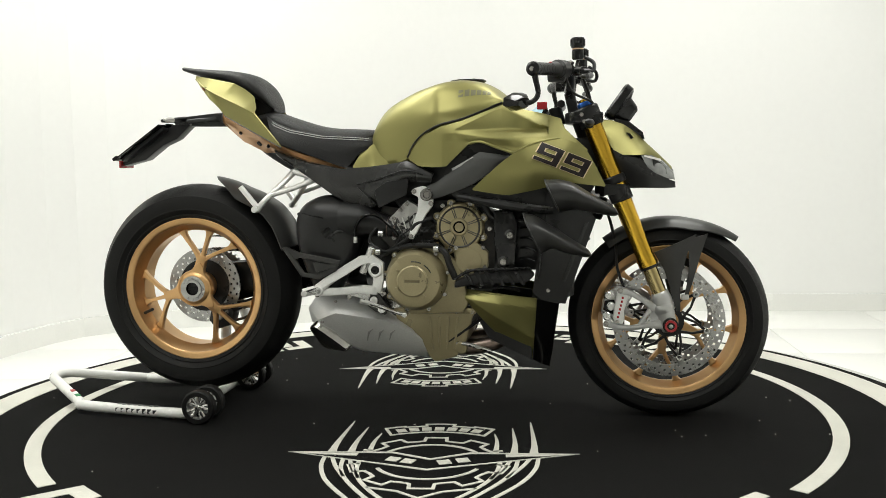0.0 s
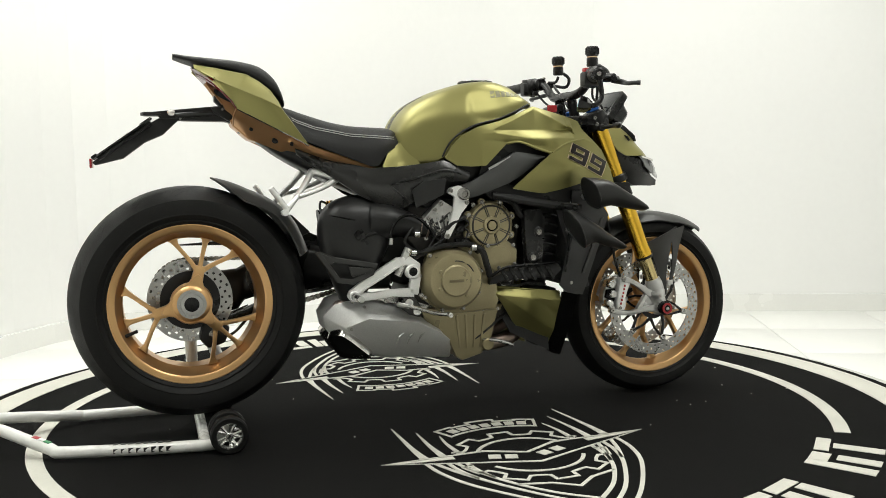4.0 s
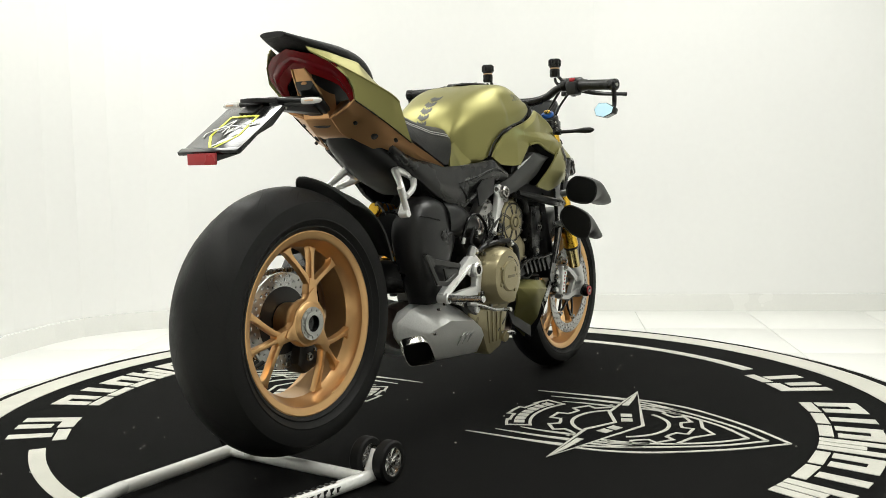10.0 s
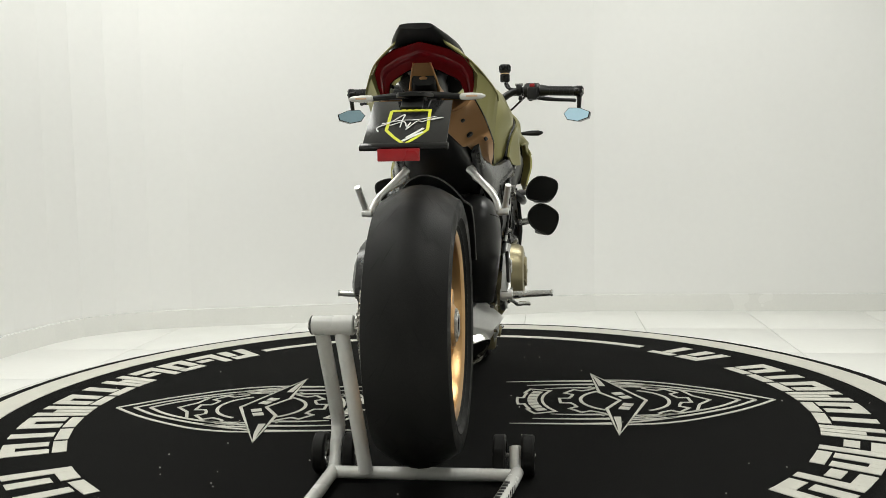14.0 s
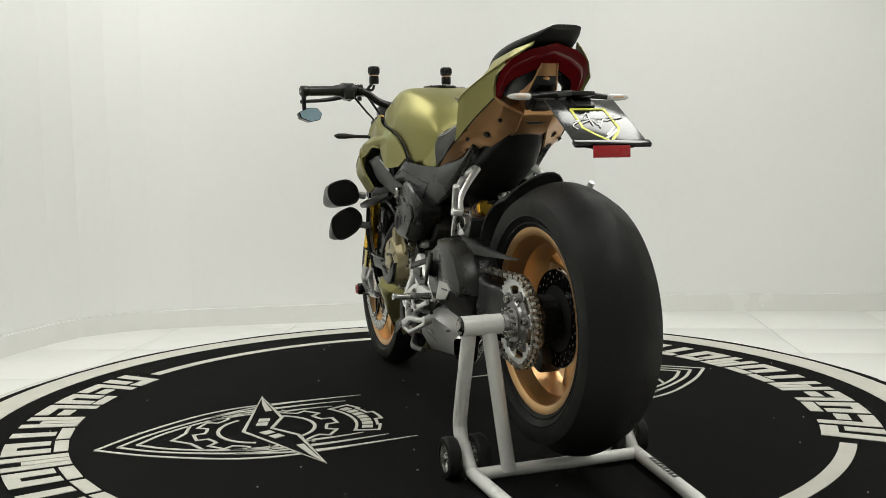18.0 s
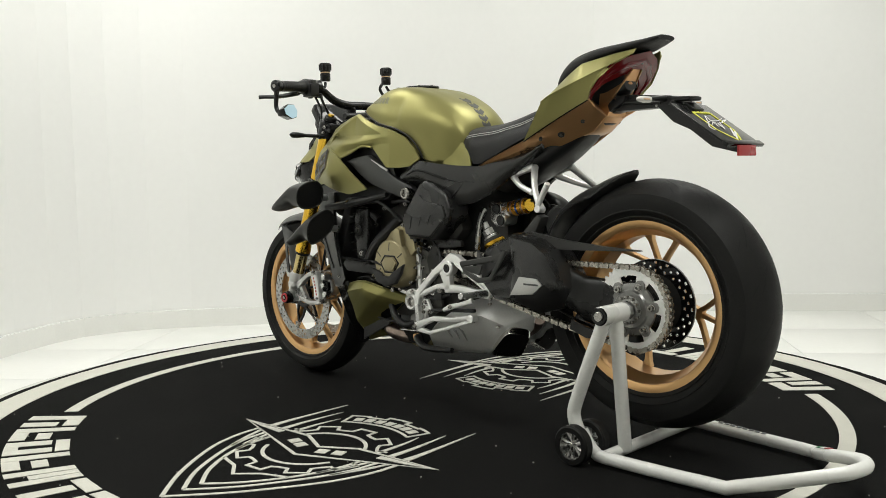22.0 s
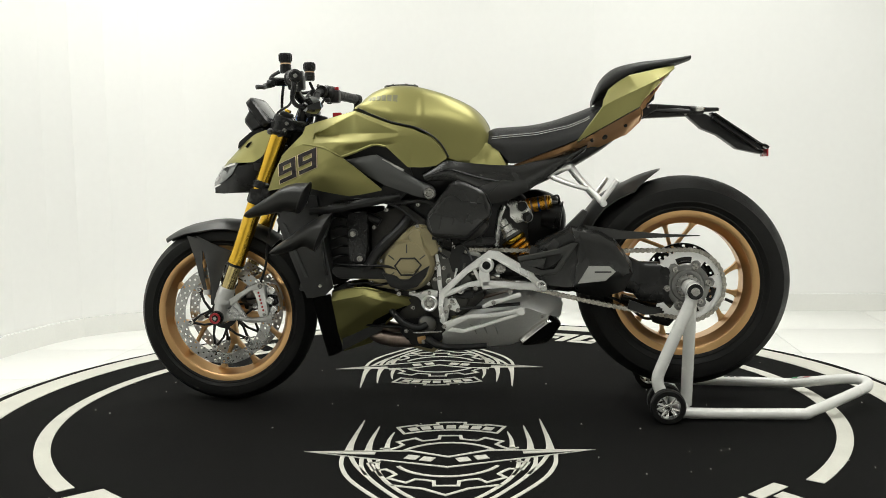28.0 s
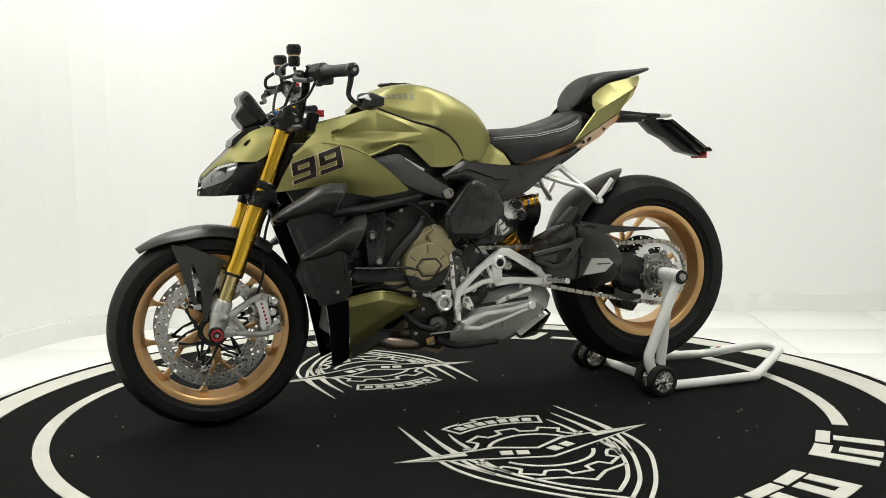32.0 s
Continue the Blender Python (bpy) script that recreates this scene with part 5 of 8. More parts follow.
# hoses and cables round the engine
right_hoses = (([(0.06, -0.15, 0.505), (0.04, -0.185, 0.535), (-0.02, -0.185, 0.54), (-0.09, -0.17, 0.53), (-0.14, -0.16, 0.505)], 0.008), ([(0.02, -0.165, 0.62), (-0.03, -0.175, 0.6), (-0.05, -0.165, 0.56), (-0.08, -0.16, 0.53)], 0.006), ([(0.02, -0.17, 0.54), (0.06, -0.19, 0.52), (0.075, -0.19, 0.48), (0.09, -0.18, 0.44)], 0.01), ([(-0.12, -0.15, 0.61), (-0.15, -0.17, 0.59), (-0.17, -0.17, 0.55), (-0.12, -0.17, 0.52), (-0.06, -0.17, 0.54)], 0.0045), ([(0.19, -0.1, 0.33), (0.13, -0.12, 0.29), (0.05, -0.12, 0.235), (0.01, -0.115, 0.225)], 0.005), ([(0.26, -0.13, 0.6), (0.2, -0.16, 0.62), (0.17, -0.165, 0.66), (0.1, -0.17, 0.685)], 0.01))
left_hoses = (([(0.080, 0.145, 0.610), (0.112, 0.165, 0.572), (0.152, 0.174, 0.536), (0.182, 0.176, 0.502), (0.206, 0.176, 0.464), (0.238, 0.170, 0.444), (0.31, 0.150, 0.448)], 0.017), ([(0.3, 0.12, 0.63), (0.22, 0.15, 0.625), (0.17, 0.155, 0.600)], 0.013), ([(0.1, 0.16, 0.66), (0.02, 0.165, 0.665), (-0.02, 0.15, 0.63)], 0.006), ([(0.33, 0.17, 0.665), (0.22, 0.19, 0.675), (0.12, 0.185, 0.655), (0.05, 0.17, 0.6)], 0.0045), ([(-0.03, 0.16, 0.385), (-0.09, 0.16, 0.365), (-0.15, 0.155, 0.385)], 0.006), ([(0.32, 0.1, 0.3), (0.22, 0.12, 0.27), (0.1, 0.12, 0.265), (0.04, 0.115, 0.27)], 0.0045))
for pts, r in right_hoses + left_hoses:
    add("hose", tube(pts, r, 10, 5), BLACK)
add("coolant_pipe", tube([(0.085, -0.125, 0.235), (0.115, -0.140, 0.236), (0.150, -0.135, 0.226), (0.185, -0.115, 0.21)], 0.006, 10, 5), ALU)
for p in ((-0.135, -0.172, 0.575), (-0.145, -0.168, 0.520), (0.035, -0.19, 0.53)):
    add("hose_clip", rod((p[0] - 0.008, p[1], p[2]), (p[0] + 0.008, p[1], p[2]), 0.010, 12), ALU)
add("throttle_plug", block(0.0, -0.165, 0.545, 0.03, 0.02, 0.025, 0.004), GLOSS)

# cast ribs between the covers, wiring looms and plugs
for k in range(5):
    x = 0.030 + 0.026 * k
    add("case_rib", tube([(x, -0.143, 0.545), (x + 0.010, -0.150, 0.500), (x + 0.006, -0.146, 0.450)], [0.005, 0.006, 0.005], 8, 3), KHAKI, engine)
for k in range(4):
    add("sump_rib", slab([(-0.005 + 0.030 * k, 0.318), (0.003 + 0.030 * k, 0.318), (0.012 + 0.022 * k, 0.215), (0.006 + 0.022 * k, 0.215)], -0.1285, -0.120, 0.002), KHAKI, engine)
add("sump_flange", slab([(-0.095, 0.345), (0.148, 0.345), (0.142, 0.326), (-0.085, 0.326)], -0.131, -0.118, 0.003), KHAKI, engine)
add("filter_boss", rod((0.098, -0.118, 0.225), (0.098, -0.138, 0.222), 0.019, 18), KHAKI, engine)
side_plate = add("sump_side_cover", slab([(-0.06, 0.345), (0.125, 0.345), (0.120, 0.245), (0.085, 0.205), (0.020, 0.190), (-0.03, 0.235)], 0.104, 0.114, 0.004), BLACK, label="black cover on the left side of the sump")
for x, z in ((-0.035, 0.325), (0.015, 0.318), (0.075, 0.325), (0.045, 0.215), (0.100, 0.250)):
    hex_bolt((x, 0.1145, z), 0.007, 0.007, 1, side_plate)
add("water_pump", lathe([(0.0, 0.112), (0.026, 0.112), (0.030, 0.118), (0.028, 0.134), (0.018, 0.142), (0.0, 0.144)], (0.030, 0, 0.275), "y", 28, closed=False), mat("pump_grey", (0.16, 0.157, 0.15), 0.42, metal=0.7, var=0.15), side_plate, "grey water pump housing")
add("pump_hose", tube([(0.030, 0.140, 0.275), (0.060, 0.150, 0.265), (0.110, 0.145, 0.285), (0.150, 0.130, 0.330)], 0.011, 12, 5), BLACK, side_plate)
rng = random.Random(11)
for s in (-1, 1):
    for k in range(9):
        x0, z0 = rng.uniform(-0.10, 0.04), rng.uniform(0.545, 0.66)
        y = s * rng.uniform(0.150, 0.172)
        pts = [(x0, y, z0)]
        for i in range(3):
            x0, z0 = x0 + rng.uniform(-0.045, 0.03), z0 - rng.uniform(0.008, 0.036)
            pts.append((x0, y + s * rng.uniform(-0.004, 0.010), z0))
        add("wire", tube(pts, rng.uniform(0.0022, 0.0042), 8, 5), BLACK)
    for k in range(5):
        x, z = rng.uniform(-0.11, 0.02), rng.uniform(0.53, 0.62)
        add("plug", block(x, s * 0.168, z, rng.uniform(0.014, 0.026), 0.016, rng.uniform(0.010, 0.018), 0.003), GLOSS if k % 2 else SATIN)
        add("cable_tie", rod((x - 0.012, s * 0.170, z - 0.012), (x - 0.009, s * 0.170, z - 0.012), 0.0055, 10), ALU if k % 2 else SATIN)
    for bx, bz in ((0.150, 0.64), (0.165, 0.42), (-0.06, 0.52), (-0.10, 0.56), (0.05, 0.655), (0.19, 0.585)):
        hex_bolt((bx, s * 0.146, bz), 0.0065, 0.008, s, engine)
for x, z in ((0.225, 0.525), (0.262, 0.545), (0.238, 0.635), (0.285, 0.610)):
    for s in (-1, 1):
        add("vent_slot", block(x, s * 0.1735, z, 0.020, 0.004, 0.006, 0.001), GLOSS)

# engine mount bracket, right, and frame bolts
add("frame_mount", slab([(0.020, 0.706), (-0.004, 0.716), (-0.034, 0.708), (-0.040, 0.694), (-0.018, 0.682), (-0.022, 0.640), (-0.044, 0.588), (-0.052, 0.560), (-0.036, 0.556), (-0.020, 0.585), (0.004, 0.630), (0.024, 0.655), (0.028, 0.675)], -0.178, -0.160, 0.006), CAST, label="cast silver engine mount")
for s in (-1, 1):
    add("frame_bolt", lathe([(0.0, s * 0.165), (0.019, s * 0.165), (0.019, s * 0.190), (0.016, s * 0.194), (0.011, s * 0.194), (0.009, s * 0.187), (0.0, s * 0.187)], (0.009, 0, 0.690), "y", 28, closed=False), BOLT, label="bright frame bolt")

# bolts of the engine mount
for x, z in ((0.020, 0.664), (-0.042, 0.566), (-0.030, 0.700)):
    hex_bolt((x, -0.178, z), 0.007, 0.006, -1, engine)

# ---- exhaust ----
# pairs of corners of the silencer: on its outline, and on its outer face
SILENCER_EDGES = [((-0.006, 0.085, 0.245), (-0.018, 0.122, 0.240)), ((-0.040, 0.085, 0.292), (-0.060, 0.138, 0.274)), ((-0.139, 0.098, 0.347), (-0.130, 0.154, 0.309)), ((-0.290, 0.102, 0.390), (-0.283, 0.168, 0.332)),
                  ((-0.370, 0.085, 0.368), (-0.302, 0.163, 0.325)), ((-0.400, 0.062, 0.332), (-0.346, 0.141, 0.306)), ((-0.392, 0.056, 0.290), (-0.338, 0.133, 0.292)), ((-0.346, 0.058, 0.236), (-0.280, 0.115, 0.254)),
                  ((-0.228, 0.064, 0.196), (-0.212, 0.100, 0.209)), ((-0.008, 0.062, 0.178), (-0.014, 0.092, 0.188))]


def silencer(s):
    """A folded box: its outer face is smaller than its outline and leans, so that the edges are broad facets."""
    rings = [[(-0.20 + (o[0] + 0.20) * 0.90, s * 0.030, 0.29 + (o[2] - 0.29) * 0.86) for o, _ in SILENCER_EDGES], [(o[0], s * o[1], o[2]) for o, _ in SILENCER_EDGES], [(f[0], s * f[1], f[2]) for _, f in SILENCER_EDGES]]
    return soften(loft(rings), 0.006, 3, 12)


PIPE_CORNERS = [Vector(q) for q in ((-0.357, 0.140, 0.303), (-0.404, 0.062, 0.284), (-0.350, 0.052, 0.200), (-0.232, 0.092, 0.196))]


def pipe_ring(s, grow, push):
    """A rounded slanting outline on the silencer's cut-off end, which faces backwards, outwards and down."""
    b, c, i, e = PIPE_CORNERS
    mid = (b + c + i + e) / 4
    inward = (e - c).cross(i - b).normalized()
    if inward.z < 0:
        inward.negate()
    ring = []
    for a in range(32):
        u, v = math.cos(2 * math.pi * (a + 0.5) / 32), math.sin(2 * math.pi * (a + 0.5) / 32)
        u, v = (math.copysign(abs(k) ** 0.42, k) * 0.5 + 0.5 for k in (u, v))
        p = mid + (b.lerp(e, u).lerp(c.lerp(i, u), v) - mid) * grow + inward * push
        ring.append((p.x, s * p.y, p.z))
    return ring


for s in (-1, 1):
    sil = add("silencer", silencer(s), SATIN_STEEL, label="satin steel faceted silencer", smooth=50)
    add("tail_pipe", loft([pipe_ring(s, 0.86, 0.030), pipe_ring(s, 0.85, -0.010), pipe_ring(s, 0.83, -0.0125), pipe_ring(s, 0.80, -0.012), pipe_ring(s, 0.76, 0.006), pipe_ring(s, 0.72, 0.050)], caps=False), POLISHED, sil, "polished tail pipe", 30)
    # A black plug paints the dark inside of the pipe.
    add("pipe_mouth", loft([pipe_ring(s, 0.765, 0.004), pipe_ring(s, 0.60, 0.012)]), HOLLOW_BLACK, sil, "matt black plug in the pipe mouth")
    for k in range(3):
        add("stamped_slot", tube([(-0.105 - 0.034 * k, s * (0.139 + 0.004 * k), 0.276 + 0.002 * k), (-0.118 - 0.034 * k, s * (0.136 + 0.004 * k), 0.266 + 0.002 * k), (-0.126 - 0.034 * k, s * (0.126 + 0.003 * k), 0.242)], [0.0008, 0.0038, 0.0008], 6), STEEL, sil)
    for bx, by, bz in ((-0.290, 0.134, 0.362), (-0.332, 0.147, 0.300), (-0.045, 0.112, 0.284)):
        add("rivet", rod((bx, s * (by - 0.006), bz), (bx, s * (by + 0.005), bz + 0.002), 0.0045, 10), BOLT, sil)
add("heat_shield", skin([(-0.26, 0.402), (-0.16, 0.378), (-0.06, 0.345), (-0.02, 0.325)], [(-0.265, 0.385), (-0.16, 0.358), (-0.06, 0.325), (-0.02, 0.310)], lambda x, z: 0.118 + 0.02 * (0.40 - z), -1, 0.004, 12, 3), ALU)
for s in (-1, 1):
    hy = 0.09 if s > 0 else 0.075
    add("header_pipe", tube([(0.25, s * 0.05, 0.27), (0.19, s * hy, 0.228), (0.10, s * hy, 0.215), (0.02, s * hy, 0.225)], 0.024, 16, 5), TITAN, label="heat-tinted header pipe")
    add("pipe_joint", rod((0.035, s * hy, 0.224), (0.065, s * hy, 0.218), 0.027, 20), BRONZE)
add("collector", tube([(-0.05, 0, 0.26), (-0.15, 0, 0.28), (-0.30, 0.0, 0.31), (-0.36, 0.0, 0.33)], [0.05, 0.07, 0.07, 0.04], 16, 4), TITAN)

# ---- rider foot controls ----
for s in (-1, 1):
    brk = add("footrest_bracket", strut([(-0.334, 0.404), (-0.306, 0.428), (-0.240, 0.472), (-0.190, 0.498)], [0.034, 0.028, 0.023, 0.028], s * 0.163, s * 0.184), CAST, label="cast silver footrest bracket")
    hx = -0.163 if s > 0 else -0.152
    add("top_arm", strut([(-0.205, 0.495), (hx - 0.012, 0.499), (hx + 0.006, 0.482), (hx + 0.008, 0.440), (hx + 0.002, 0.398)], [0.024, 0.028, 0.038, 0.032, 0.028], s * 0.162, s * 0.182), CAST, brk)
    add("lower_arm", strut([(-0.338, 0.398), (-0.270, 0.400), (-0.215, 0.406), (-0.148, 0.404)], [0.026, 0.022, 0.021, 0.028], s * 0.164, s * 0.182), CAST, brk)
    add("inner_rib", strut([(-0.318, 0.412), (-0.240, 0.456), (-0.196, 0.484)], [0.006, 0.006, 0.006], s * 0.182, s * 0.188, 0.0015), CAST, brk)
    add("rear_boss", rod((-0.330, s * 0.160, 0.404), (-0.330, s * 0.196, 0.404), 0.016, 18), CAST, brk)
    if s > 0:
        add("front_arm", strut([(-0.165, 0.492), (-0.099, 0.448), (-0.055, 0.407), (-0.024, 0.377), (-0.018, 0.335), (-0.024, 0.288)], [0.026, 0.019, 0.019, 0.022, 0.015, 0.018], 0.158, 0.178), CAST, brk)
        add("front_tie", strut([(-0.165, 0.412), (-0.107, 0.405), (-0.063, 0.386), (-0.027, 0.374)], [0.024, 0.015, 0.017, 0.020], 0.160, 0.176), CAST, brk)
        add("arm_link", strut([(-0.122, 0.460), (-0.130, 0.440), (-0.146, 0.415)], [0.012, 0.011, 0.018], 0.160, 0.174), CAST, brk)
    else:
        add("lower_plate", slab([(-0.172, 0.396), (-0.146, 0.392), (-0.118, 0.352), (-0.128, 0.326), (-0.160, 0.336), (-0.186, 0.356)], s * 0.150, s * 0.166, 0.005), DARK_ALLOY, brk)
        for bx, bz in ((-0.162, 0.372), (-0.138, 0.346)):
            add("plate_lug", lathe([(0.0, s * 0.164), (0.012, s * 0.164), (0.012, s * 0.172), (0.006, s * 0.172), (0.005, s * 0.168), (0.0, s * 0.168)], (bx, 0, bz), "y", 18, closed=False), CAST, brk)
    add("pivot_eye", lathe([(0.010, s * 0.158), (0.021, s * 0.158), (0.023, s * 0.164), (0.023, s * 0.182), (0.019, s * 0.187), (0.012, s * 0.186), (0.010, s * 0.178)], (hx, 0, 0.466), "y", 28), CAST, brk)
    # Black plug closing the eye; it paints the dark of the open hole.
    add("eye_bore_plug", lathe([(0.0, s * 0.160), (0.0150, s * 0.160), (0.0150, s * 0.1855), (0.0115, s * 0.1865), (0.0, s * 0.184)], (hx, 0, 0.466), "y", 20, closed=False), GLOSS, brk)
    for bx, bz in ((-0.335, 0.390), (-0.128, 0.395), (-0.235, 0.384)):
        hex_bolt((bx, s * 0.180, bz), 0.007, 0.007, s, brk)
    peg = add("footrest", tube([(-0.330, s * 0.186, 0.404), (-0.331, s * 0.205, 0.405), (-0.335, s * 0.290, 0.409), (-0.336, s * 0.306, 0.410)], [0.0125, 0.0105, 0.0085, 0.0075], 14), ALU, label="tapered alloy footrest")
    add("peg_end", rod((-0.336, s * 0.304, 0.410), (-0.3365, s * 0.310, 0.4105), 0.0095, 14), ALU, peg)
    heel_o = [(-0.432, 0.536), (-0.385, 0.512), (-0.262, 0.488), (-0.275, 0.470), (-0.330, 0.446), (-0.375, 0.452)]
    depth = 0.186 if s < 0 else 0.226
    heel = add("heel_guard", tube([(x, s * depth, z) for x, z in heel_o], 0.0085, 8, closed=True, flat=0.6), CARBON, label="dark grey carbon heel guard")
    add("guard_web", slab([(-0.345, 0.490), (-0.275, 0.483), (-0.28, 0.472), (-0.335, 0.460)], s * (depth - 0.003), s * (depth + 0.003), 0.002), CARBON, heel)
    add("guard_tip", slab([(-0.436, 0.538), (-0.385, 0.516), (-0.390, 0.500), (-0.410, 0.500)], s * (depth - 0.003), s * (depth + 0.003), 0.002), CARBON, heel)
add("brake_pedal", tube([(-0.20, -0.178, 0.372), (-0.15, -0.19, 0.360), (-0.085, -0.20, 0.340), (-0.055, -0.215, 0.338)], [0.008, 0.006, 0.0055, 0.007], 10, 4), ALU, label="alloy brake pedal")
add("brake_pedal_tip", rod((-0.055, -0.205, 0.338), (-0.055, -0.24, 0.338), 0.007, 12), ALU)
lever = add("gear_lever", strut([(-0.030, 0.276), (-0.070, 0.294), (-0.107, 0.308), (-0.194, 0.313), (-0.268, 0.328)], [0.026, 0.019, 0.015, 0.014, 0.015], 0.178, 0.194, 0.003), CAST, label="alloy gear lever with linkage")
add("lever_rail", strut([(-0.034, 0.270), (-0.089, 0.262), (-0.159, 0.282), (-0.262, 0.316)], [0.016, 0.012, 0.010, 0.012], 0.178, 0.192, 0.003), CAST, lever)
add("lever_end", rod((-0.268, 0.176, 0.324), (-0.268, 0.200, 0.324), 0.013, 16), CAST, lever)
add("upper_rail", strut([(-0.148, 0.338), (-0.177, 0.350), (-0.220, 0.362), (-0.268, 0.377)], [0.010, 0.017, 0.012, 0.015], 0.180, 0.192, 0.003), CAST, lever)
add("shift_link", slab([(-0.042, 0.362), (-0.064, 0.362), (-0.082, 0.326), (-0.072, 0.316), (-0.040, 0.330)], 0.160, 0.170, 0.004), CAST, lever)
for x, z in ((-0.053, 0.353), (-0.046, 0.337), (-0.072, 0.325), (-0.184, 0.352), (-0.030, 0.278)):
    hex_bolt((x, 0.170 if x > -0.1 and z > 0.3 else 0.194, z), 0.0065, 0.006, 1, lever)
add("shift_rod", rod((-0.265, 0.172, 0.345), (-0.075, 0.165, 0.328), 0.0055, 10), BLACK, lever)
add("lever_tip", rod((0.070, 0.165, 0.252), (-0.020, 0.175, 0.258), 0.003, 10), ALU, lever)
add("shift_sensor", block(-0.105, 0.158, 0.372, 0.03, 0.02, 0.022, 0.004), BLACK)
add("brake_cylinder", rod((-0.195, -0.165, 0.455), (-0.160, -0.172, 0.535), 0.013, 14), ALU, label="rear brake master cylinder")
add("brake_light_switch", rod((-0.21, -0.165, 0.49), (-0.235, -0.165, 0.47), 0.010, 12), BLACK)
# side stand, folded along the left
add("side_stand", tube([(0.03, 0.125, 0.225), (-0.03, 0.155, 0.205), (-0.16, 0.165, 0.212)], [0.014, 0.011, 0.009], 10, 3), BLACK, label="folded black side stand")

pipe = add("black_intake_pipe", tube([(-0.250, -0.108, 0.612), (-0.205, -0.124, 0.612), (-0.165, -0.134, 0.604), (-0.120, -0.138, 0.594), (-0.085, -0.138, 0.588)], [0.064, 0.054, 0.040, 0.031, 0.028], 24, 5), BLACK, label="black rubber intake pipe")
for px in (-0.118, -0.096):
    add("pipe_clip", rod((px - 0.004, -0.138, 0.5935 + (px + 0.118) * -0.25), (px + 0.004, -0.138, 0.5925 + (px + 0.118) * -0.25), 0.0325 - 0.03 * (px + 0.118), 20), TITAN, pipe)
add("breather_hose", tube([(-0.215, -0.168, 0.555), (-0.212, -0.176, 0.590), (-0.192, -0.180, 0.622), (-0.160, -0.182, 0.632), (-0.130, -0.182, 0.620), (-0.098, -0.180, 0.590), (-0.085, -0.176, 0.570)], 0.0045, 10, 5), GLOSS, pipe)
add("hose_end", rod((-0.214, -0.170, 0.548), (-0.213, -0.173, 0.566), 0.0062, 12), ALU, pipe)
# Hooked notch drawn as a proud plate, its shade put into the black.
add("recess_plate", slab([(-0.322, 0.580), (-0.312, 0.592), (-0.298, 0.595), (-0.292, 0.588), (-0.298, 0.576), (-0.308, 0.562), (-0.314, 0.566)], -0.1665, -0.160, 0.002), GLOSS, pipe)
# ---- bodywork ----
def dent(x, z):
    """How far the tank's side is drawn in before the knee bulge."""
    along_x = min(max((x - 0.026) / 0.022, 0), 1) * min(max((0.20 - x) / 0.13, 0), 1)
    return 0.007 * along_x * min(max((z - 0.895) / 0.02, 0), 1) * min(max((1.000 - z) / 0.03, 0), 1)


def tank_rings():
    """The fuel tank: rings across the bike, each from one lower edge over the top to the other."""
    # x, half width at the edge, edge z, half width at the shoulder, shoulder z, crown half width, crown z
    rows = [(-0.176, 0.085, 0.800, 0.090, 0.845, 0.045, 0.868), (-0.160, 0.112, 0.786, 0.112, 0.870, 0.066, 0.912), (-0.118, 0.138, 0.782, 0.136, 0.895, 0.082, 0.957),
            (-0.045, 0.160, 0.800, 0.162, 0.918, 0.098, 0.995), (0.010, 0.176, 0.868, 0.176, 0.930, 0.108, 1.014), (0.060, 0.187, 0.896, 0.184, 0.938, 0.114, 1.026),
            (0.120, 0.188, 0.912, 0.182, 0.950, 0.112, 1.030), (0.175, 0.176, 0.932, 0.168, 0.962, 0.104, 1.020), (0.215, 0.160, 0.952, 0.150, 0.970, 0.094, 1.000), (0.245, 0.138, 0.955, 0.128, 0.962, 0.08, 0.975)]
    cols = list(zip(*rows))
    lines = [smooth_path([(r[0], a, b) for r, a, b in zip(rows, cols[i], cols[i + 1])], 8) for i in (1, 3, 5)]
    rings = []
    for e, sh, cr in zip(*lines):
        half = smooth_path([(0, e.y, e.z), (0, sh.y, sh.z), (0, cr.y * 1.20, cr.z - 0.014), (0, cr.y * 0.6, cr.z - 0.001), (0, 0, cr.z)], 7)
        half = [(p.y - dent(e.x, p.z), p.z) for p in half]
        rings.append([Vector((e.x, -y, z)) for y, z in half] + [Vector((e.x, y, z)) for y, z in half[-2::-1]])
    return rings


TANK_RINGS = tank_rings()


def tank_at(r, u, lift):
    """A point on the tank: r counts rings from the rear, u runs 0 to 1 across it."""
    i = min(int(r), len(TANK_RINGS) - 2)
    n = len(TANK_RINGS[0]) - 1
    j = min(int(u * n), n - 1)
    f, g = r - i, u * n - j
    a, b, c, d = TANK_RINGS[i][j], TANK_RINGS[i][j + 1], TANK_RINGS[i + 1][j], TANK_RINGS[i + 1][j + 1]
    normal = (b - a).cross(c - a).normalized()
    p = a.lerp(b, g).lerp(c.lerp(d, g), f)
    return p + normal * (lift if normal.z > 0 or normal.x < 0 else -lift)


tank = add("fuel_tank", loft([r + [(p.x, p.y * 0.9, p.z - 0.012) for p in r][::-1] for r in TANK_RINGS]), GREEN, label="olive-gold metallic fuel tank", smooth=50)
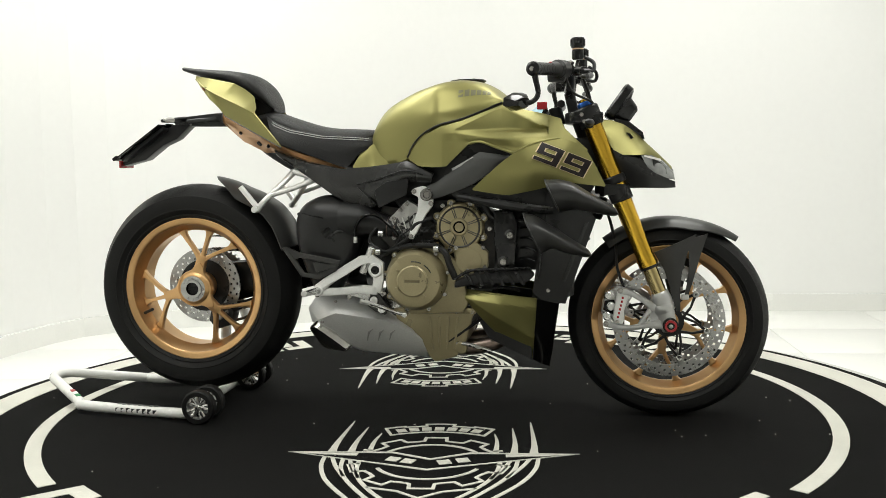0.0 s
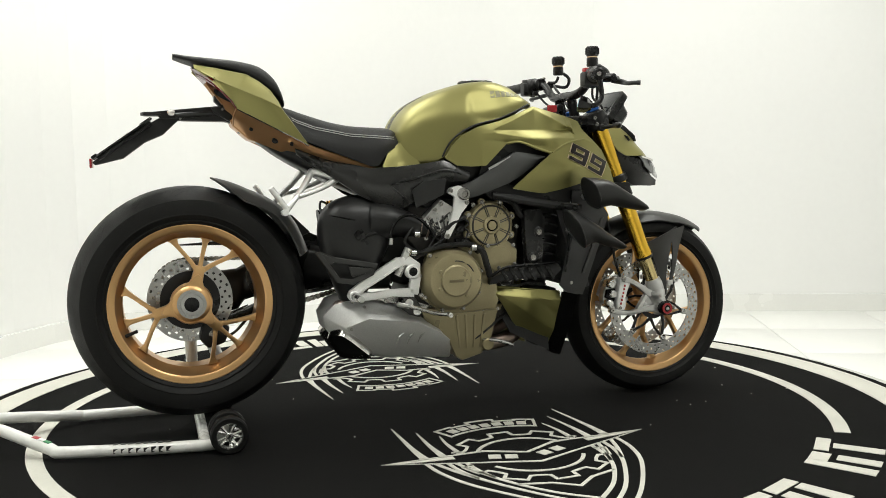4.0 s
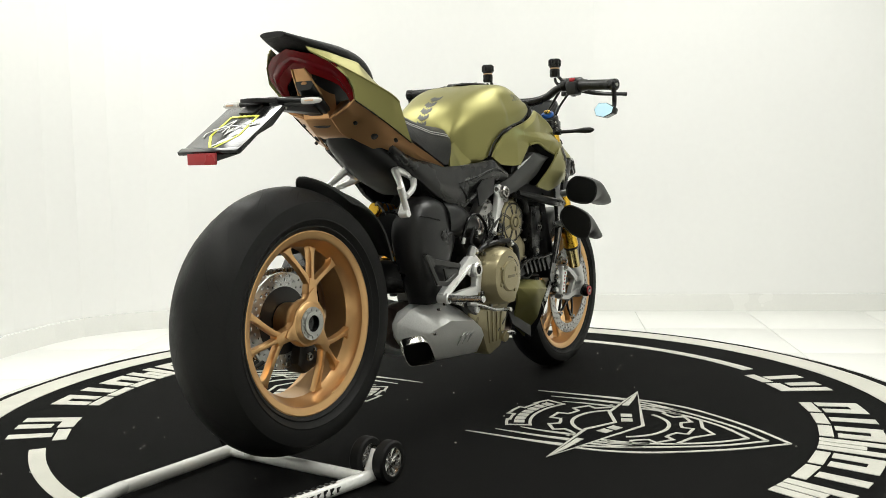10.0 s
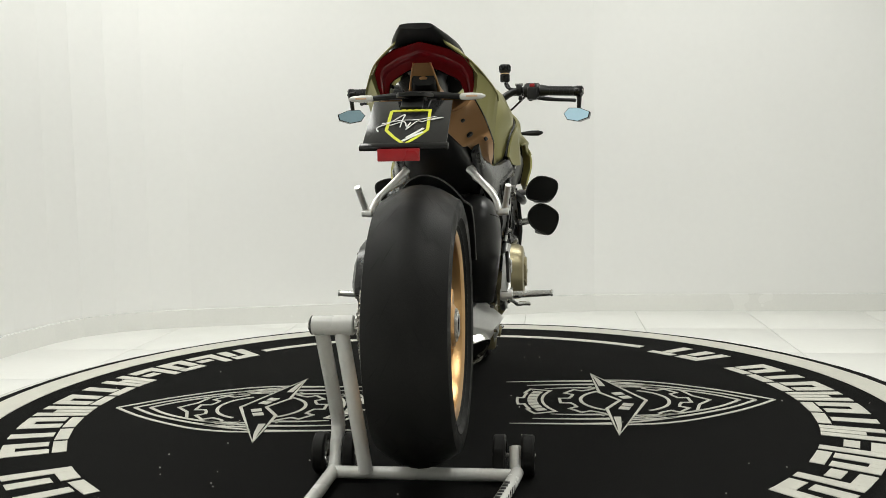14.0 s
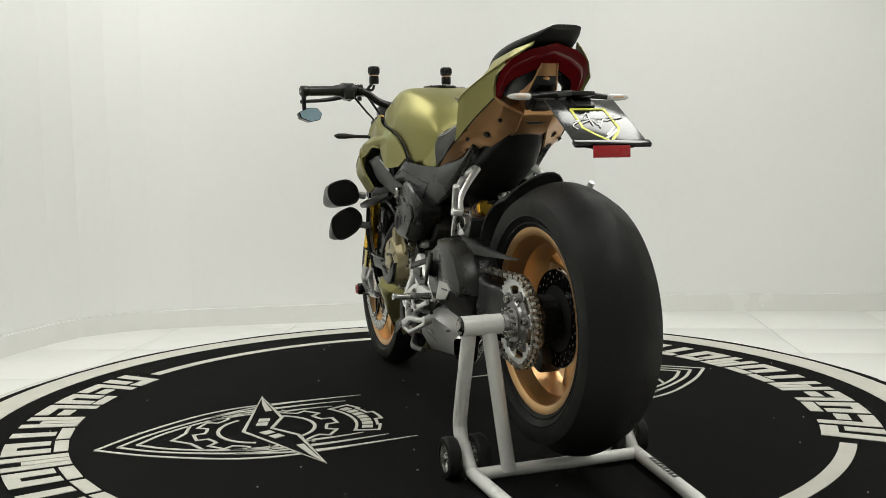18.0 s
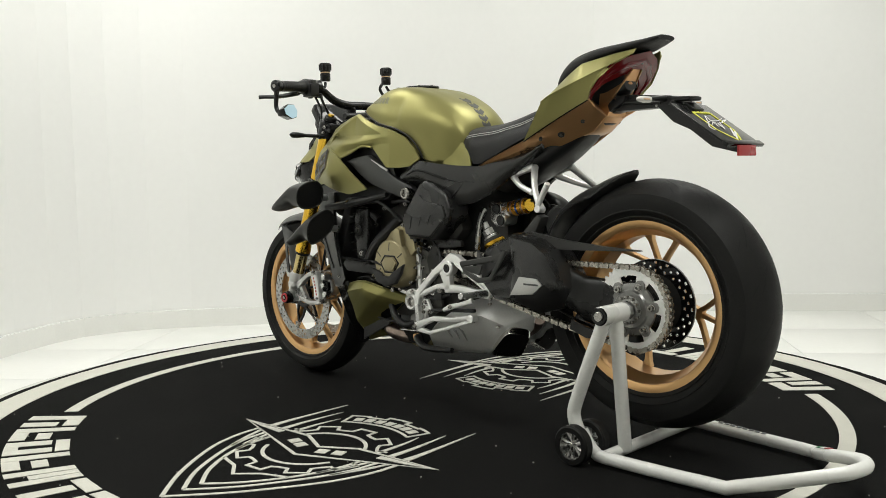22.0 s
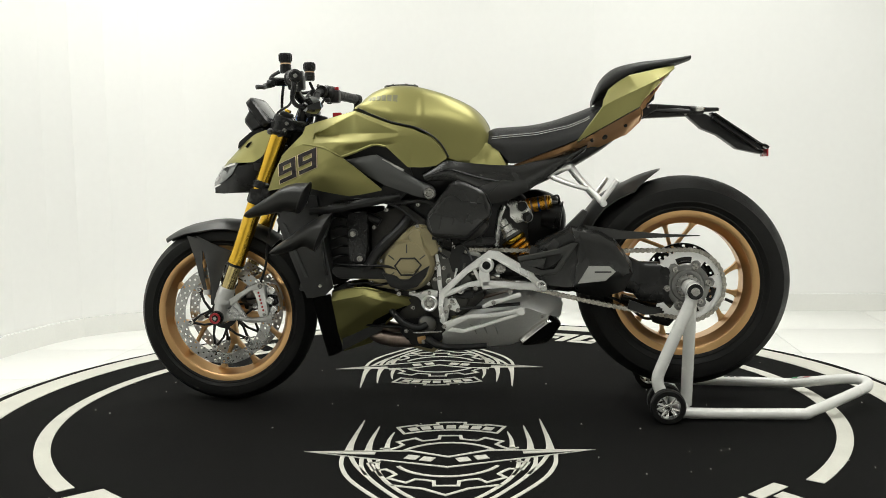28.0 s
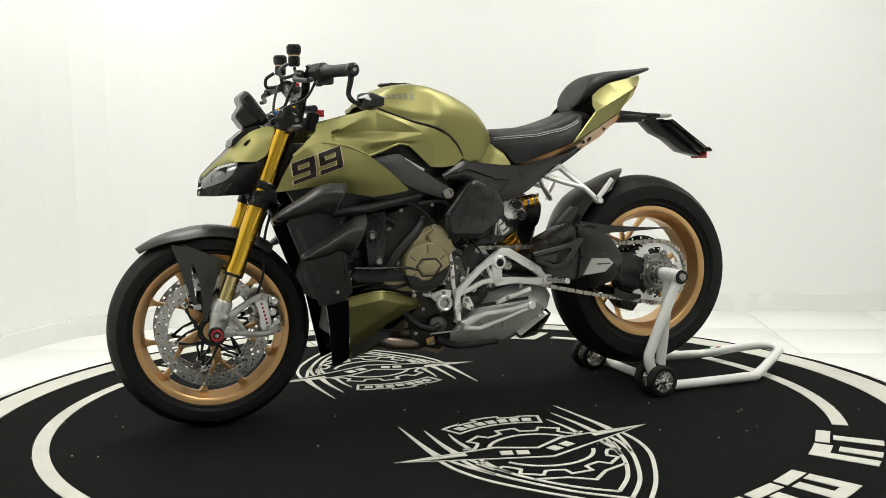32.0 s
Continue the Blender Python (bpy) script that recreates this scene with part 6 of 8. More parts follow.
# skirts of the tank, down to the seat
for s in (-1, 1):
    depth = surface([(-0.24, 0.77, 0.140), (-0.20, 0.80, 0.128), (-0.16, 0.86, 0.108), (-0.16, 0.79, 0.126), (-0.12, 0.785, 0.139), (-0.12, 0.86, 0.132), (-0.085, 0.79, 0.140), (-0.09, 0.86, 0.138)])
    add("tank_skirt", skin([(-0.225, 0.776), (-0.200, 0.822), (-0.162, 0.845), (-0.150, 0.880), (-0.120, 0.885), (-0.095, 0.870)],
                           [(-0.220, 0.766), (-0.195, 0.769), (-0.160, 0.773), (-0.130, 0.778), (-0.105, 0.783), (-0.085, 0.788)], depth, s, 0.006, 30, 10), GREEN, tank)
    # a name in flat grey bars on the tank's side
    for k in range(6):
        bm = bmesh.new()
        r0, w = 46.0 + 2.5 * k, 1.9
        quad = [(r0, 0.170), (r0 + w, 0.172), (r0 + w, 0.205), (r0, 0.203)]
        ring_faces(bm, [[bm.verts.new(tank_at(r, u if s < 0 else 1 - u, h)) for r, u in quad] for h in (-0.001, 0.0009)])
        add("name_bar", bm, GREY_PRINT, tank)
# tank grip: dark zigzag bands glued on the rear slope
for k in range(5):
    bm = bmesh.new()
    rows = []
    for i in range(25):
        u = 0.5 + (0.072 - 0.005 * k) * (i / 12 - 1)
        v = abs(i / 12 - 1)
        zig = 0.9 * (0.5 - abs((v * 2.0) % 1 - 0.5)) * 2
        r = 4.5 + 3.6 * k + zig + 1.2 * v
        taper = 1.25 if v < 0.9 else 0.5
        rows.append([bm.verts.new(tank_at(r + e * taper, u, h)) for e, h in ((-1, 0.0), (-0.9, 0.0009), (0, 0.0011), (0.9, 0.0009), (1, 0.0))])
    ring_faces(bm, rows, closed_ring=False)
    add("grip_band", bm, GREY, tank, "dark grey tank grip band")
add("filler_cap", lathe([(0.0, 1.026), (0.050, 1.026), (0.056, 1.030), (0.054, 1.034), (0.034, 1.036), (0.0, 1.037)], (0.115, 0, 0.001), "z", 36, closed=False), SATIN, tank, "black filler cap")
for k in range(6):
    add("cap_bolt", rod((0.115 + 0.044 * math.cos(k * 1.047), 0.044 * math.sin(k * 1.047), 1.034), (0.115 + 0.044 * math.cos(k * 1.047), 0.044 * math.sin(k * 1.047), 1.038), 0.004, 8), BOLT, tank)
# black tubes on the seam between tank and side panels: its gap's shade as colour
for s in (-1, 1):
    add("tank_seam", tube([(-0.050, s * 0.166, 0.800), (-0.030, s * 0.172, 0.838), (0.002, s * 0.180, 0.869), (0.050, s * 0.188, 0.893), (0.120, s * 0.187, 0.910), (0.178, s * 0.174, 0.932), (0.232, s * 0.148, 0.956)], 0.0028, 8, 4), BLACK)

# side panels of the front: shoulder panel above, shroud with the number below
SHOULDER = surface([(-0.045, 0.80, 0.178), (-0.005, 0.775, 0.190), (0.0, 0.86, 0.186), (0.06, 0.785, 0.207), (0.06, 0.885, 0.197), (0.12, 0.905, 0.196), (0.14, 0.84, 0.222), (0.17, 0.87, 0.222), (0.21, 0.945, 0.172),
                    (0.27, 0.81, 0.236), (0.27, 0.85, 0.228), (0.26, 0.89, 0.206), (0.33, 0.895, 0.180), (0.40, 0.905, 0.140), (0.40, 0.86, 0.170), (0.35, 0.83, 0.214), (0.415, 0.82, 0.192), (0.478, 0.805, 0.158)])
SHROUD = surface([(0.15, 0.705, 0.228), (0.25, 0.688, 0.216), (0.27, 0.806, 0.238), (0.21, 0.76, 0.242), (0.33, 0.835, 0.218), (0.40, 0.848, 0.186), (0.33, 0.75, 0.236), (0.33, 0.70, 0.208), (0.41, 0.722, 0.192), (0.42, 0.80, 0.196), (0.478, 0.80, 0.160), (0.53, 0.708, 0.138), (0.48, 0.75, 0.168)])
SHOULDER_ROUND = SHOULDER


def SHOULDER(x, z):
    """The shoulder panel's face with its sharp triangular hollow and the undercut below its ridge."""
    y = SHOULDER_ROUND(x, z)
    e = 0.030 * min(max((x - 0.095) / 0.13, 0), 1) * min(max((0.42 - x) / 0.12, 0), 1)
    top = 0.879 + 0.060 * min(max((x - 0.10) / 0.135, 0), 1) - 0.50 * max(x - 0.235, 0) * (1 if x < 0.345 else 0.9)
    low = 0.876
    if top - low > 0.004:
        if z > low:
            y -= e * max(top - z, 0) / (top - low) - 0.35 * e * (1 - min(max((z - top) / 0.03, 0), 1) if z > top else 1)
        else:
            y -= 0.65 * e * max(1 - (low - z) / 0.026, 0)
    ridge = 0.866 - 0.14 * max(x - 0.10, 0)
    f = 0.016 * min(max((x - 0.06) / 0.07, 0), 1) * min(max((0.30 - x) / 0.05, 0), 1)
    if z < ridge:
        y -= f * min((ridge - z) / 0.020, 1)
    return y


for s in (-1, 1):
    panel = add("side_panel", skin([(-0.046, 0.798), (-0.025, 0.832), (0.006, 0.864), (0.054, 0.887), (0.122, 0.904), (0.180, 0.926), (0.236, 0.948)],
                                   [(-0.040, 0.792), (-0.012, 0.774), (0.030, 0.770), (0.072, 0.772), (0.105, 0.804), (0.139, 0.836), (0.185, 0.838)], SHOULDER, s, 0.006, 90, 44), GREEN, label="olive-gold shoulder panel", smooth=50)
    add("side_panel_front", skin([(0.236, 0.948), (0.300, 0.932), (0.360, 0.918), (0.402, 0.905), (0.410, 0.880), (0.440, 0.850), (0.480, 0.812)],
                                 [(0.185, 0.838), (0.225, 0.820), (0.270, 0.806), (0.310, 0.824), (0.350, 0.840), (0.400, 0.846), (0.474, 0.808)], SHOULDER, s, 0.006, 80, 40), GREEN, panel, smooth=50)
    add("panel_edge", tube([(0.139, s * SHOULDER(0.139, 0.836), 0.836), (0.175, s * SHOULDER(0.175, 0.841), 0.841), (0.225, s * SHOULDER(0.225, 0.822), 0.822), (0.272, s * SHOULDER(0.272, 0.806), 0.806)], 0.0042, 8, 3), GREEN, panel)
    shroud = add("side_shroud", skin([(0.150, 0.706), (0.190, 0.742), (0.230, 0.776), (0.270, 0.806), (0.310, 0.826), (0.350, 0.843), (0.400, 0.849), (0.440, 0.836), (0.478, 0.808), (0.505, 0.760), (0.530, 0.708)],
                                     [(0.152, 0.702), (0.185, 0.696), (0.220, 0.690), (0.254, 0.686), (0.300, 0.694), (0.340, 0.702), (0.380, 0.712), (0.414, 0.721), (0.450, 0.716), (0.490, 0.710), (0.528, 0.705)], SHROUD, s, 0.006, 44, 12), GREEN, label="olive-gold radiator shroud with the black number 99", smooth=50)
    add("shroud_crease", tube([(0.272, s * (SHROUD(0.272, 0.807) + 0.001), 0.807), (0.33, s * (SHROUD(0.33, 0.835) + 0.001), 0.835), (0.40, s * (SHROUD(0.40, 0.848) + 0.001), 0.848)], [0.002, 0.004, 0.002], 8, 4), GREEN, shroud)

    # the number 99: angular strokes, a pale edge below a black face
    def nine(u0, grow, lift):
        bm = bmesh.new()
        def at(u, v, h):
            u, v = u0 + u, v
            x = 0.3245 + 0.146 * u + 0.026 * v if s < 0 else 0.482 - 0.139 * u + 0.004 * v
            z = 0.790 + 0.046 * v - 0.060 * u if s < 0 else 0.726 + 0.062 * v + 0.052 * u
            return (x, s * (SHROUD(x, z) + h), z)
        g = grow
        strokes = (((-g, 0.80 - g), (0.44 + g, 0.80 - g), (0.44 + g, 1 + g), (-g, 1 + g)), ((-g, 0.42 - g), (0.11 + g, 0.42 - g), (0.11 + g, 1 + g), (-g, 1 + g)), ((-g, 0.40 - g), (0.44 + g, 0.40 - g), (0.44 + g, 0.58 + g), (-g, 0.58 + g)),
                   ((0.33 - g, -g), (0.44 + g, -g), (0.44 + g, 1 + g), (0.33 - g, 1 + g)), ((-g, -g), (0.44 + g, -g), (0.44 + g, 0.19 + g), (-g, 0.19 + g)))
        for q in strokes:
            n = 5
            rows = []
            for i in range(n + 1):
                row = []
                for j in range(n + 1):
                    a = [q[0][k] + (q[1][k] - q[0][k]) * i / n for k in (0, 1)]
                    b = [q[3][k] + (q[2][k] - q[3][k]) * i / n for k in (0, 1)]
                    row.append(bm.verts.new(at(a[0] + (b[0] - a[0]) * j / n, a[1] + (b[1] - a[1]) * j / n, lift)))
                rows.append(row)
            ring_faces(bm, rows, closed_ring=False)
        return bm
    for u0 in (0.0, 0.52):
        add("number_edge", nine(u0, 0.022, 0.0016), DECAL_EDGE, shroud)
        add("number_nine", nine(u0, 0.0, 0.0034), DECAL, shroud, "black race number nine with pale outline")

# grey frame arms with a bar of small writing
for s in (-1, 1):
    ARM = surface([(0.0, 0.69, 0.172), (0.05, 0.72, 0.184), (0.12, 0.77, 0.196), (0.17, 0.80, 0.204), (0.25, 0.79, 0.206), (0.10, 0.70, 0.190), (0.17, 0.73, 0.206), (0.02, 0.72, 0.172)])
    arm = add("frame_arm", skin([(-0.008, 0.700), (0.004, 0.714), (0.040, 0.728), (0.090, 0.760), (0.130, 0.790), (0.170, 0.812), (0.215, 0.806), (0.262, 0.797)],
                                [(-0.006, 0.684), (0.010, 0.672), (0.050, 0.682), (0.100, 0.700), (0.150, 0.720), (0.185, 0.742), (0.225, 0.770), (0.258, 0.792)], ARM, s, 0.020, 26, 8, crown=0.006), GREY, label="dark grey frame arm")
    add("writing_bar", skin([(0.085, 0.765), (0.150, 0.799)], [(0.088, 0.759), (0.153, 0.793)], lambda x, z: ARM(x, z) + 0.0012, s, 0.002, 6, 1), SILVER, arm)
    # the black beam that runs on below the tank to the tail
    BEAM = surface([(-0.26, 0.77, 0.142), (-0.11, 0.776, 0.168), (-0.05, 0.786, 0.178), (0.03, 0.75, 0.182), (-0.05, 0.74, 0.178), (-0.16, 0.65, 0.148), (-0.27, 0.69, 0.136), (-0.44, 0.82, 0.112), (-0.40, 0.78, 0.112)])
    rail = add("seat_frame", skin([(-0.480, 0.842), (-0.420, 0.812), (-0.340, 0.790), (-0.265, 0.770), (-0.180, 0.774), (-0.110, 0.781), (-0.050, 0.790), (-0.015, 0.776), (0.030, 0.752)],
                           [(-0.470, 0.812), (-0.415, 0.775), (-0.355, 0.735), (-0.290, 0.690), (-0.235, 0.664), (-0.165, 0.650), (-0.110, 0.690), (-0.055, 0.730), (0.020, 0.726)], BEAM, s, 0.014, 36, 8, crown=0.010), CHARCOAL, label="black plastic seat frame cover", smooth=50)
    # pocket, a flat plate with its shade painted black, and folded edges of the beam cover
    pocket = rail if s > 0 else add("cover_pocket", slab([(-0.150, 0.705), (-0.112, 0.730), (-0.045, 0.738), (-0.052, 0.690), (-0.138, 0.652)], s * 0.178, s * 0.1835, 0.004), BLACK, label="flat black plate drawn for the shaded side pocket")
    for pts in ([(-0.209, 0.722), (-0.150, 0.734), (-0.110, 0.746), (-0.050, 0.762), (0.000, 0.748)], [(-0.205, 0.715), (-0.178, 0.690), (-0.150, 0.660)]):
        add("cover_edge", tube([(x, s * (BEAM(x, z) + 0.010), z) for x, z in pts], [0.002] + [0.0035] * (len(pts) - 2) + [0.002], 8, 4), SATIN, pocket)
    # black inner panel between shoulder panel and arm
    add("inner_panel", skin([(0.07, 0.772), (0.139, 0.834), (0.185, 0.838), (0.27, 0.806)], [(0.06, 0.745), (0.12, 0.765), (0.19, 0.77), (0.262, 0.785)], lambda x, z: 0.180, s, 0.01, 12, 3), BLACK)

# ---- seat and tail ----
seat_rows = [(-0.545, 0.080, 0.945, 0.88), (-0.500, 0.096, 0.952, 0.868), (-0.440, 0.114, 0.932, 0.846), (-0.370, 0.126, 0.910, 0.818), (-0.300, 0.128, 0.897, 0.792), (-0.235, 0.118, 0.893, 0.778), (-0.190, 0.108, 0.890, 0.800), (-0.168, 0.080, 0.882, 0.835)]
seat = add("rider_seat", bulge(curve_sections(seat_rows, 5), 40, 3.2), LEATHER, label="black stitched rider seat", smooth=60)
for s in (-1, 1):
    SEAT = surface([(-0.50, 0.925, 0.100), (-0.17, 0.868, 0.090), (-0.33, 0.872, 0.130), (-0.25, 0.776, 0.141), (-0.46, 0.852, 0.150), (-0.33, 0.80, 0.147), (-0.168, 0.838, 0.104), (-0.40, 0.862, 0.142), (-0.22, 0.84, 0.130)])
    flap_top = [(-0.508, 0.938), (-0.470, 0.914), (-0.420, 0.894), (-0.320, 0.874), (-0.230, 0.868), (-0.166, 0.864)]
    add("seat_flap", skin(flap_top, [(-0.468, 0.858), (-0.400, 0.830), (-0.330, 0.803), (-0.262, 0.777), (-0.238, 0.777), (-0.206, 0.816), (-0.168, 0.836)], SEAT, s, 0.014, 40, 12, crown=0.005), LEATHER, seat, smooth=60)
    for off in (0.004, 0.010):
        pts = [(x, s * (SEAT(x, z - off) + 0.0042 + 0.005 * math.sin(math.pi * off / 0.08)), z - off) for x, z in [(along(flap_top, k / 24).x, along(flap_top, k / 24).y) for k in range(2, 24)]]
        add("seat_stitch", tube(pts, 0.0010, 6), THREAD, seat, "pale stitching")
cowl_rows = [(-0.494, 0.056, 0.972, 0.952), (-0.506, 0.082, 1.004, 0.962), (-0.526, 0.092, 1.040, 0.974), (-0.566, 0.096, 1.070, 1.000), (-0.630, 0.088, 1.085, 1.036), (-0.700, 0.074, 1.092, 1.058), (-0.760, 0.056, 1.098, 1.076), (-0.800, 0.040, 1.104, 1.090)]
cowl = add("seat_cowl", bulge(curve_sections(cowl_rows, 5), 36, 2.6), LEATHER, label="black passenger seat cowl", smooth=60)
add("cowl_spine", bulge(curve_sections([(-0.505, 0.040, 0.985, 0.900), (-0.56, 0.046, 1.03, 0.90), (-0.64, 0.040, 1.05, 0.93), (-0.69, 0.03, 1.05, 0.97)], 4), 20, 4), BLACK, cowl)
TAIL_TOP = [(-0.746, 0.062, 1.068), (-0.690, 0.088, 1.056), (-0.604, 0.108, 1.037), (-0.570, 0.106, 1.018), (-0.540, 0.110, 0.994), (-0.522, 0.146, 0.958)]
TAIL_FOLD = [(-0.744, 0.066, 1.060), (-0.690, 0.118, 1.024), (-0.610, 0.152, 0.986), (-0.550, 0.170, 0.958), (-0.518, 0.172, 0.940)]
TAIL_LOW = [(-0.742, 0.068, 1.056), (-0.712, 0.106, 1.030), (-0.676, 0.132, 0.993), (-0.648, 0.127, 0.965), (-0.634, 0.120, 0.942), (-0.545, 0.141, 0.894), (-0.442, 0.155, 0.838)]
COPPER_TOP = [(-0.634, 0.119, 0.943), (-0.543, 0.138, 0.893), (-0.452, 0.154, 0.843), (-0.345, 0.147, 0.805), (-0.238, 0.134, 0.766)]
for s in (-1, 1):
    tail = add("tail_panel", ruled([TAIL_TOP, TAIL_FOLD, TAIL_LOW], 60, 8, 0.006, s), GREEN, label="olive-gold tail side panel with one sharp fold", smooth=14)
    add("tail_fold", tube([(x, s * (y + 0.0006), z) for x, y, z in TAIL_FOLD], 0.0022, 8, 5), GREEN, tail)
    add("tail_seam", tube([(x, s * (y - 0.001), z - 0.001) for x, y, z in TAIL_LOW[4:]], 0.0018, 6, 3), GLOSS, tail)
    trim = add("tail_trim", ruled([COPPER_TOP, [(-0.643, 0.099, 0.922), (-0.594, 0.088, 0.891), (-0.529, 0.099, 0.856), (-0.488, 0.137, 0.845), (-0.370, 0.136, 0.798), (-0.239, 0.134, 0.765)],
                                   [(-0.640, 0.036, 0.897), (-0.600, 0.045, 0.862), (-0.512, 0.078, 0.822), (-0.492, 0.090, 0.825), (-0.370, 0.113, 0.790), (-0.240, 0.131, 0.763)]], 48, 6, 0.005, s), COPPER, label="copper painted tail trim", smooth=25)
    add("trim_lip", tube([(-0.636, s * 0.117, 0.944), (-0.644, s * 0.099, 0.923), (-0.642, s * 0.068, 0.909), (-0.640, s * 0.036, 0.898)], 0.0025, 8, 4), COPPER, trim)
    add("trim_roof", ruled([[(-0.640, 0.110, 0.936), (-0.642, 0.068, 0.909), (-0.640, 0.036, 0.898)], [(-0.600, 0.105, 0.955), (-0.600, 0.068, 0.945), (-0.600, 0.036, 0.94)]], 8, 3, 0.004, s), COPPER, trim)
    for bx, by, bz, br in ((-0.594, 0.085, 0.889, 0.0055), (-0.529, 0.0965, 0.855, 0.0095), (-0.488, 0.136, 0.844, 0.005)):
        n = Vector((-0.25, s * 0.62, -0.75)).normalized()
        c = Vector((bx, s * by, bz)) + n * 0.003
        add("trim_bolt", rod(tuple(c - n * 0.008), tuple(c + n * 0.002), br, 16), BLACK, trim, "dark recessed bolt")
        if br > 0.009:
            add("bolt_head", rod(tuple(c), tuple(c + n * 0.0035), br * 0.5, 12), GREY, trim)
add("trim_centre", slab([(-0.642, 0.898), (-0.600, 0.860), (-0.560, 0.848), (-0.556, 0.853), (-0.598, 0.866), (-0.636, 0.902)], -0.044, 0.044, 0.002), COPPER, label="copper centre strip under the tail")
under = bulge(curve_sections([(-0.625, 0.040, 0.935, 0.880), (-0.58, 0.046, 0.94, 0.856), (-0.52, 0.070, 0.90, 0.812), (-0.44, 0.092, 0.86, 0.765), (-0.36, 0.10, 0.83, 0.725), (-0.28, 0.10, 0.80, 0.69)], 4), 20, 4)
add("undertail", under, BLACK, label="black plastic undertail")


# tail light: a red band in an angular arch flush between the tail panels
def arch_band(sink, trim_in, depth):
    outer = [(-0.626, 0.100, 0.921), (-0.634, 0.1185, 0.944), (-0.647, 0.1205, 0.966), (-0.684, 0.1215, 1.002), (-0.709, 0.1115, 1.029), (-0.736, 0.066, 1.053), (-0.756, 0.0, 1.068)]
    inner = [(-0.622, 0.094, 0.926), (-0.632, 0.096, 0.944), (-0.640, 0.094, 0.958), (-0.660, 0.087, 0.979), (-0.672, 0.074, 0.988), (-0.690, 0.040, 1.004), (-0.708, 0.0, 1.018)]
    rings = []
    for o, i in zip(outer, inner):
        o, i = Vector(o), Vector(i)
        a, b = o.lerp(i, trim_in), i.lerp(o, trim_in)
        push = Vector((sink, 0, 0))
        rings.append([a + push, a.lerp(b, 0.5) + push + Vector((-0.004, 0, 0)), b + push, b + push + Vector((depth, 0, 0)), a + push + Vector((depth, 0, 0))])
    full = rings + [[Vector((p.x, -p.y, p.z)) for p in r] for r in rings[-2::-1]]
    return loft(full)


tail_light = add("tail_light", arch_band(0.002, 0.02, 0.03), TAIL_RED, label="dark red arched tail light", smooth=30)
add("light_bar", arch_band(-0.0015, 0.36, 0.008), mat("tail_light_inner", (0.15, 0.004, 0.008), 0.14, var=0.2, scale=30), tail_light)
add("light_housing", arch_band(0.007, -0.015, 0.05), GLOSS, tail_light)
bridge = add("tail_bridge", loft([[(-0.711, 0.021, 1.022), (-0.711, -0.021, 1.022), (-0.640, -0.030, 1.022), (-0.640, 0.030, 1.022)], [(-0.667, 0.038, 0.961), (-0.667, -0.038, 0.961), (-0.620, -0.042, 0.961), (-0.620, 0.042, 0.961)],
                                  [(-0.644, 0.042, 0.900), (-0.644, -0.042, 0.900), (-0.610, -0.044, 0.880), (-0.610, 0.044, 0.880)]]), COPPER, label="copper centre piece under the tail light", smooth=25)
for s in (-1, 1):
    add("bridge_edge", tube([(-0.712, s * 0.020, 1.022), (-0.690, s * 0.029, 0.992), (-0.668, s * 0.037, 0.961)], 0.003, 8, 2), COPPER, bridge)
add("bridge_recess", moved(lathe([(0.0, -0.002), (0.012, -0.002), (0.016, 0.0), (0.016, 0.010), (0.0, 0.010)], (0, 0, 0), "x", 20, closed=False), Matrix.Translation((-0.683, 0, 0.978)) @ Matrix.Rotation(radians(-36), 4, "Y")), COPPER, bridge)

# number plate holder with signals
holder = add("plate_holder", slab([(-0.600, 0.894), (-0.646, 0.934), (-0.677, 0.957), (-0.740, 0.952), (-0.830, 0.944), (-0.892, 0.938), (-0.886, 0.930), (-0.846, 0.930), (-0.838, 0.918), (-0.777, 0.915), (-0.661, 0.912)], -0.024, 0.024, 0.005), BLACK, label="black plastic number plate holder")
for s in (-1, 1):
    add("holder_cheek", slab([(-0.606, 0.896), (-0.640, 0.930), (-0.672, 0.954), (-0.700, 0.952), (-0.694, 0.936), (-0.655, 0.914)], s * 0.024, s * 0.041, 0.004), BLACK, holder)
    for bx, bz, by in ((-0.669, 0.946, 0.0412), (-0.633, 0.908, 0.0412), (-0.782, 0.930, 0.0242), (-0.786, 0.921, 0.0242)):
        hex_bolt((bx, s * by, bz), 0.0036, 0.002, s, holder)
    add("holder_ledge", tube([(-0.690, s * 0.026, 0.936), (-0.760, s * 0.026, 0.932), (-0.800, s * 0.026, 0.930)], [0.006, 0.009, 0.006], 10, 3), BLACK, holder)
add("signal_bar", tube([(-0.812, -0.106, 0.932), (-0.810, -0.060, 0.936), (-0.808, 0.0, 0.938), (-0.810, 0.060, 0.936), (-0.812, 0.106, 0.932)], [0.0062, 0.0075, 0.010, 0.0075, 0.0062], 12, 4), BLACK, holder)
add("holder_lip", slab([(-0.838, -0.044), (-0.886, -0.030), (-0.894, 0.0), (-0.886, 0.030), (-0.838, 0.044)], 0.930, 0.940, 0.003, "xy"), BLACK, holder)
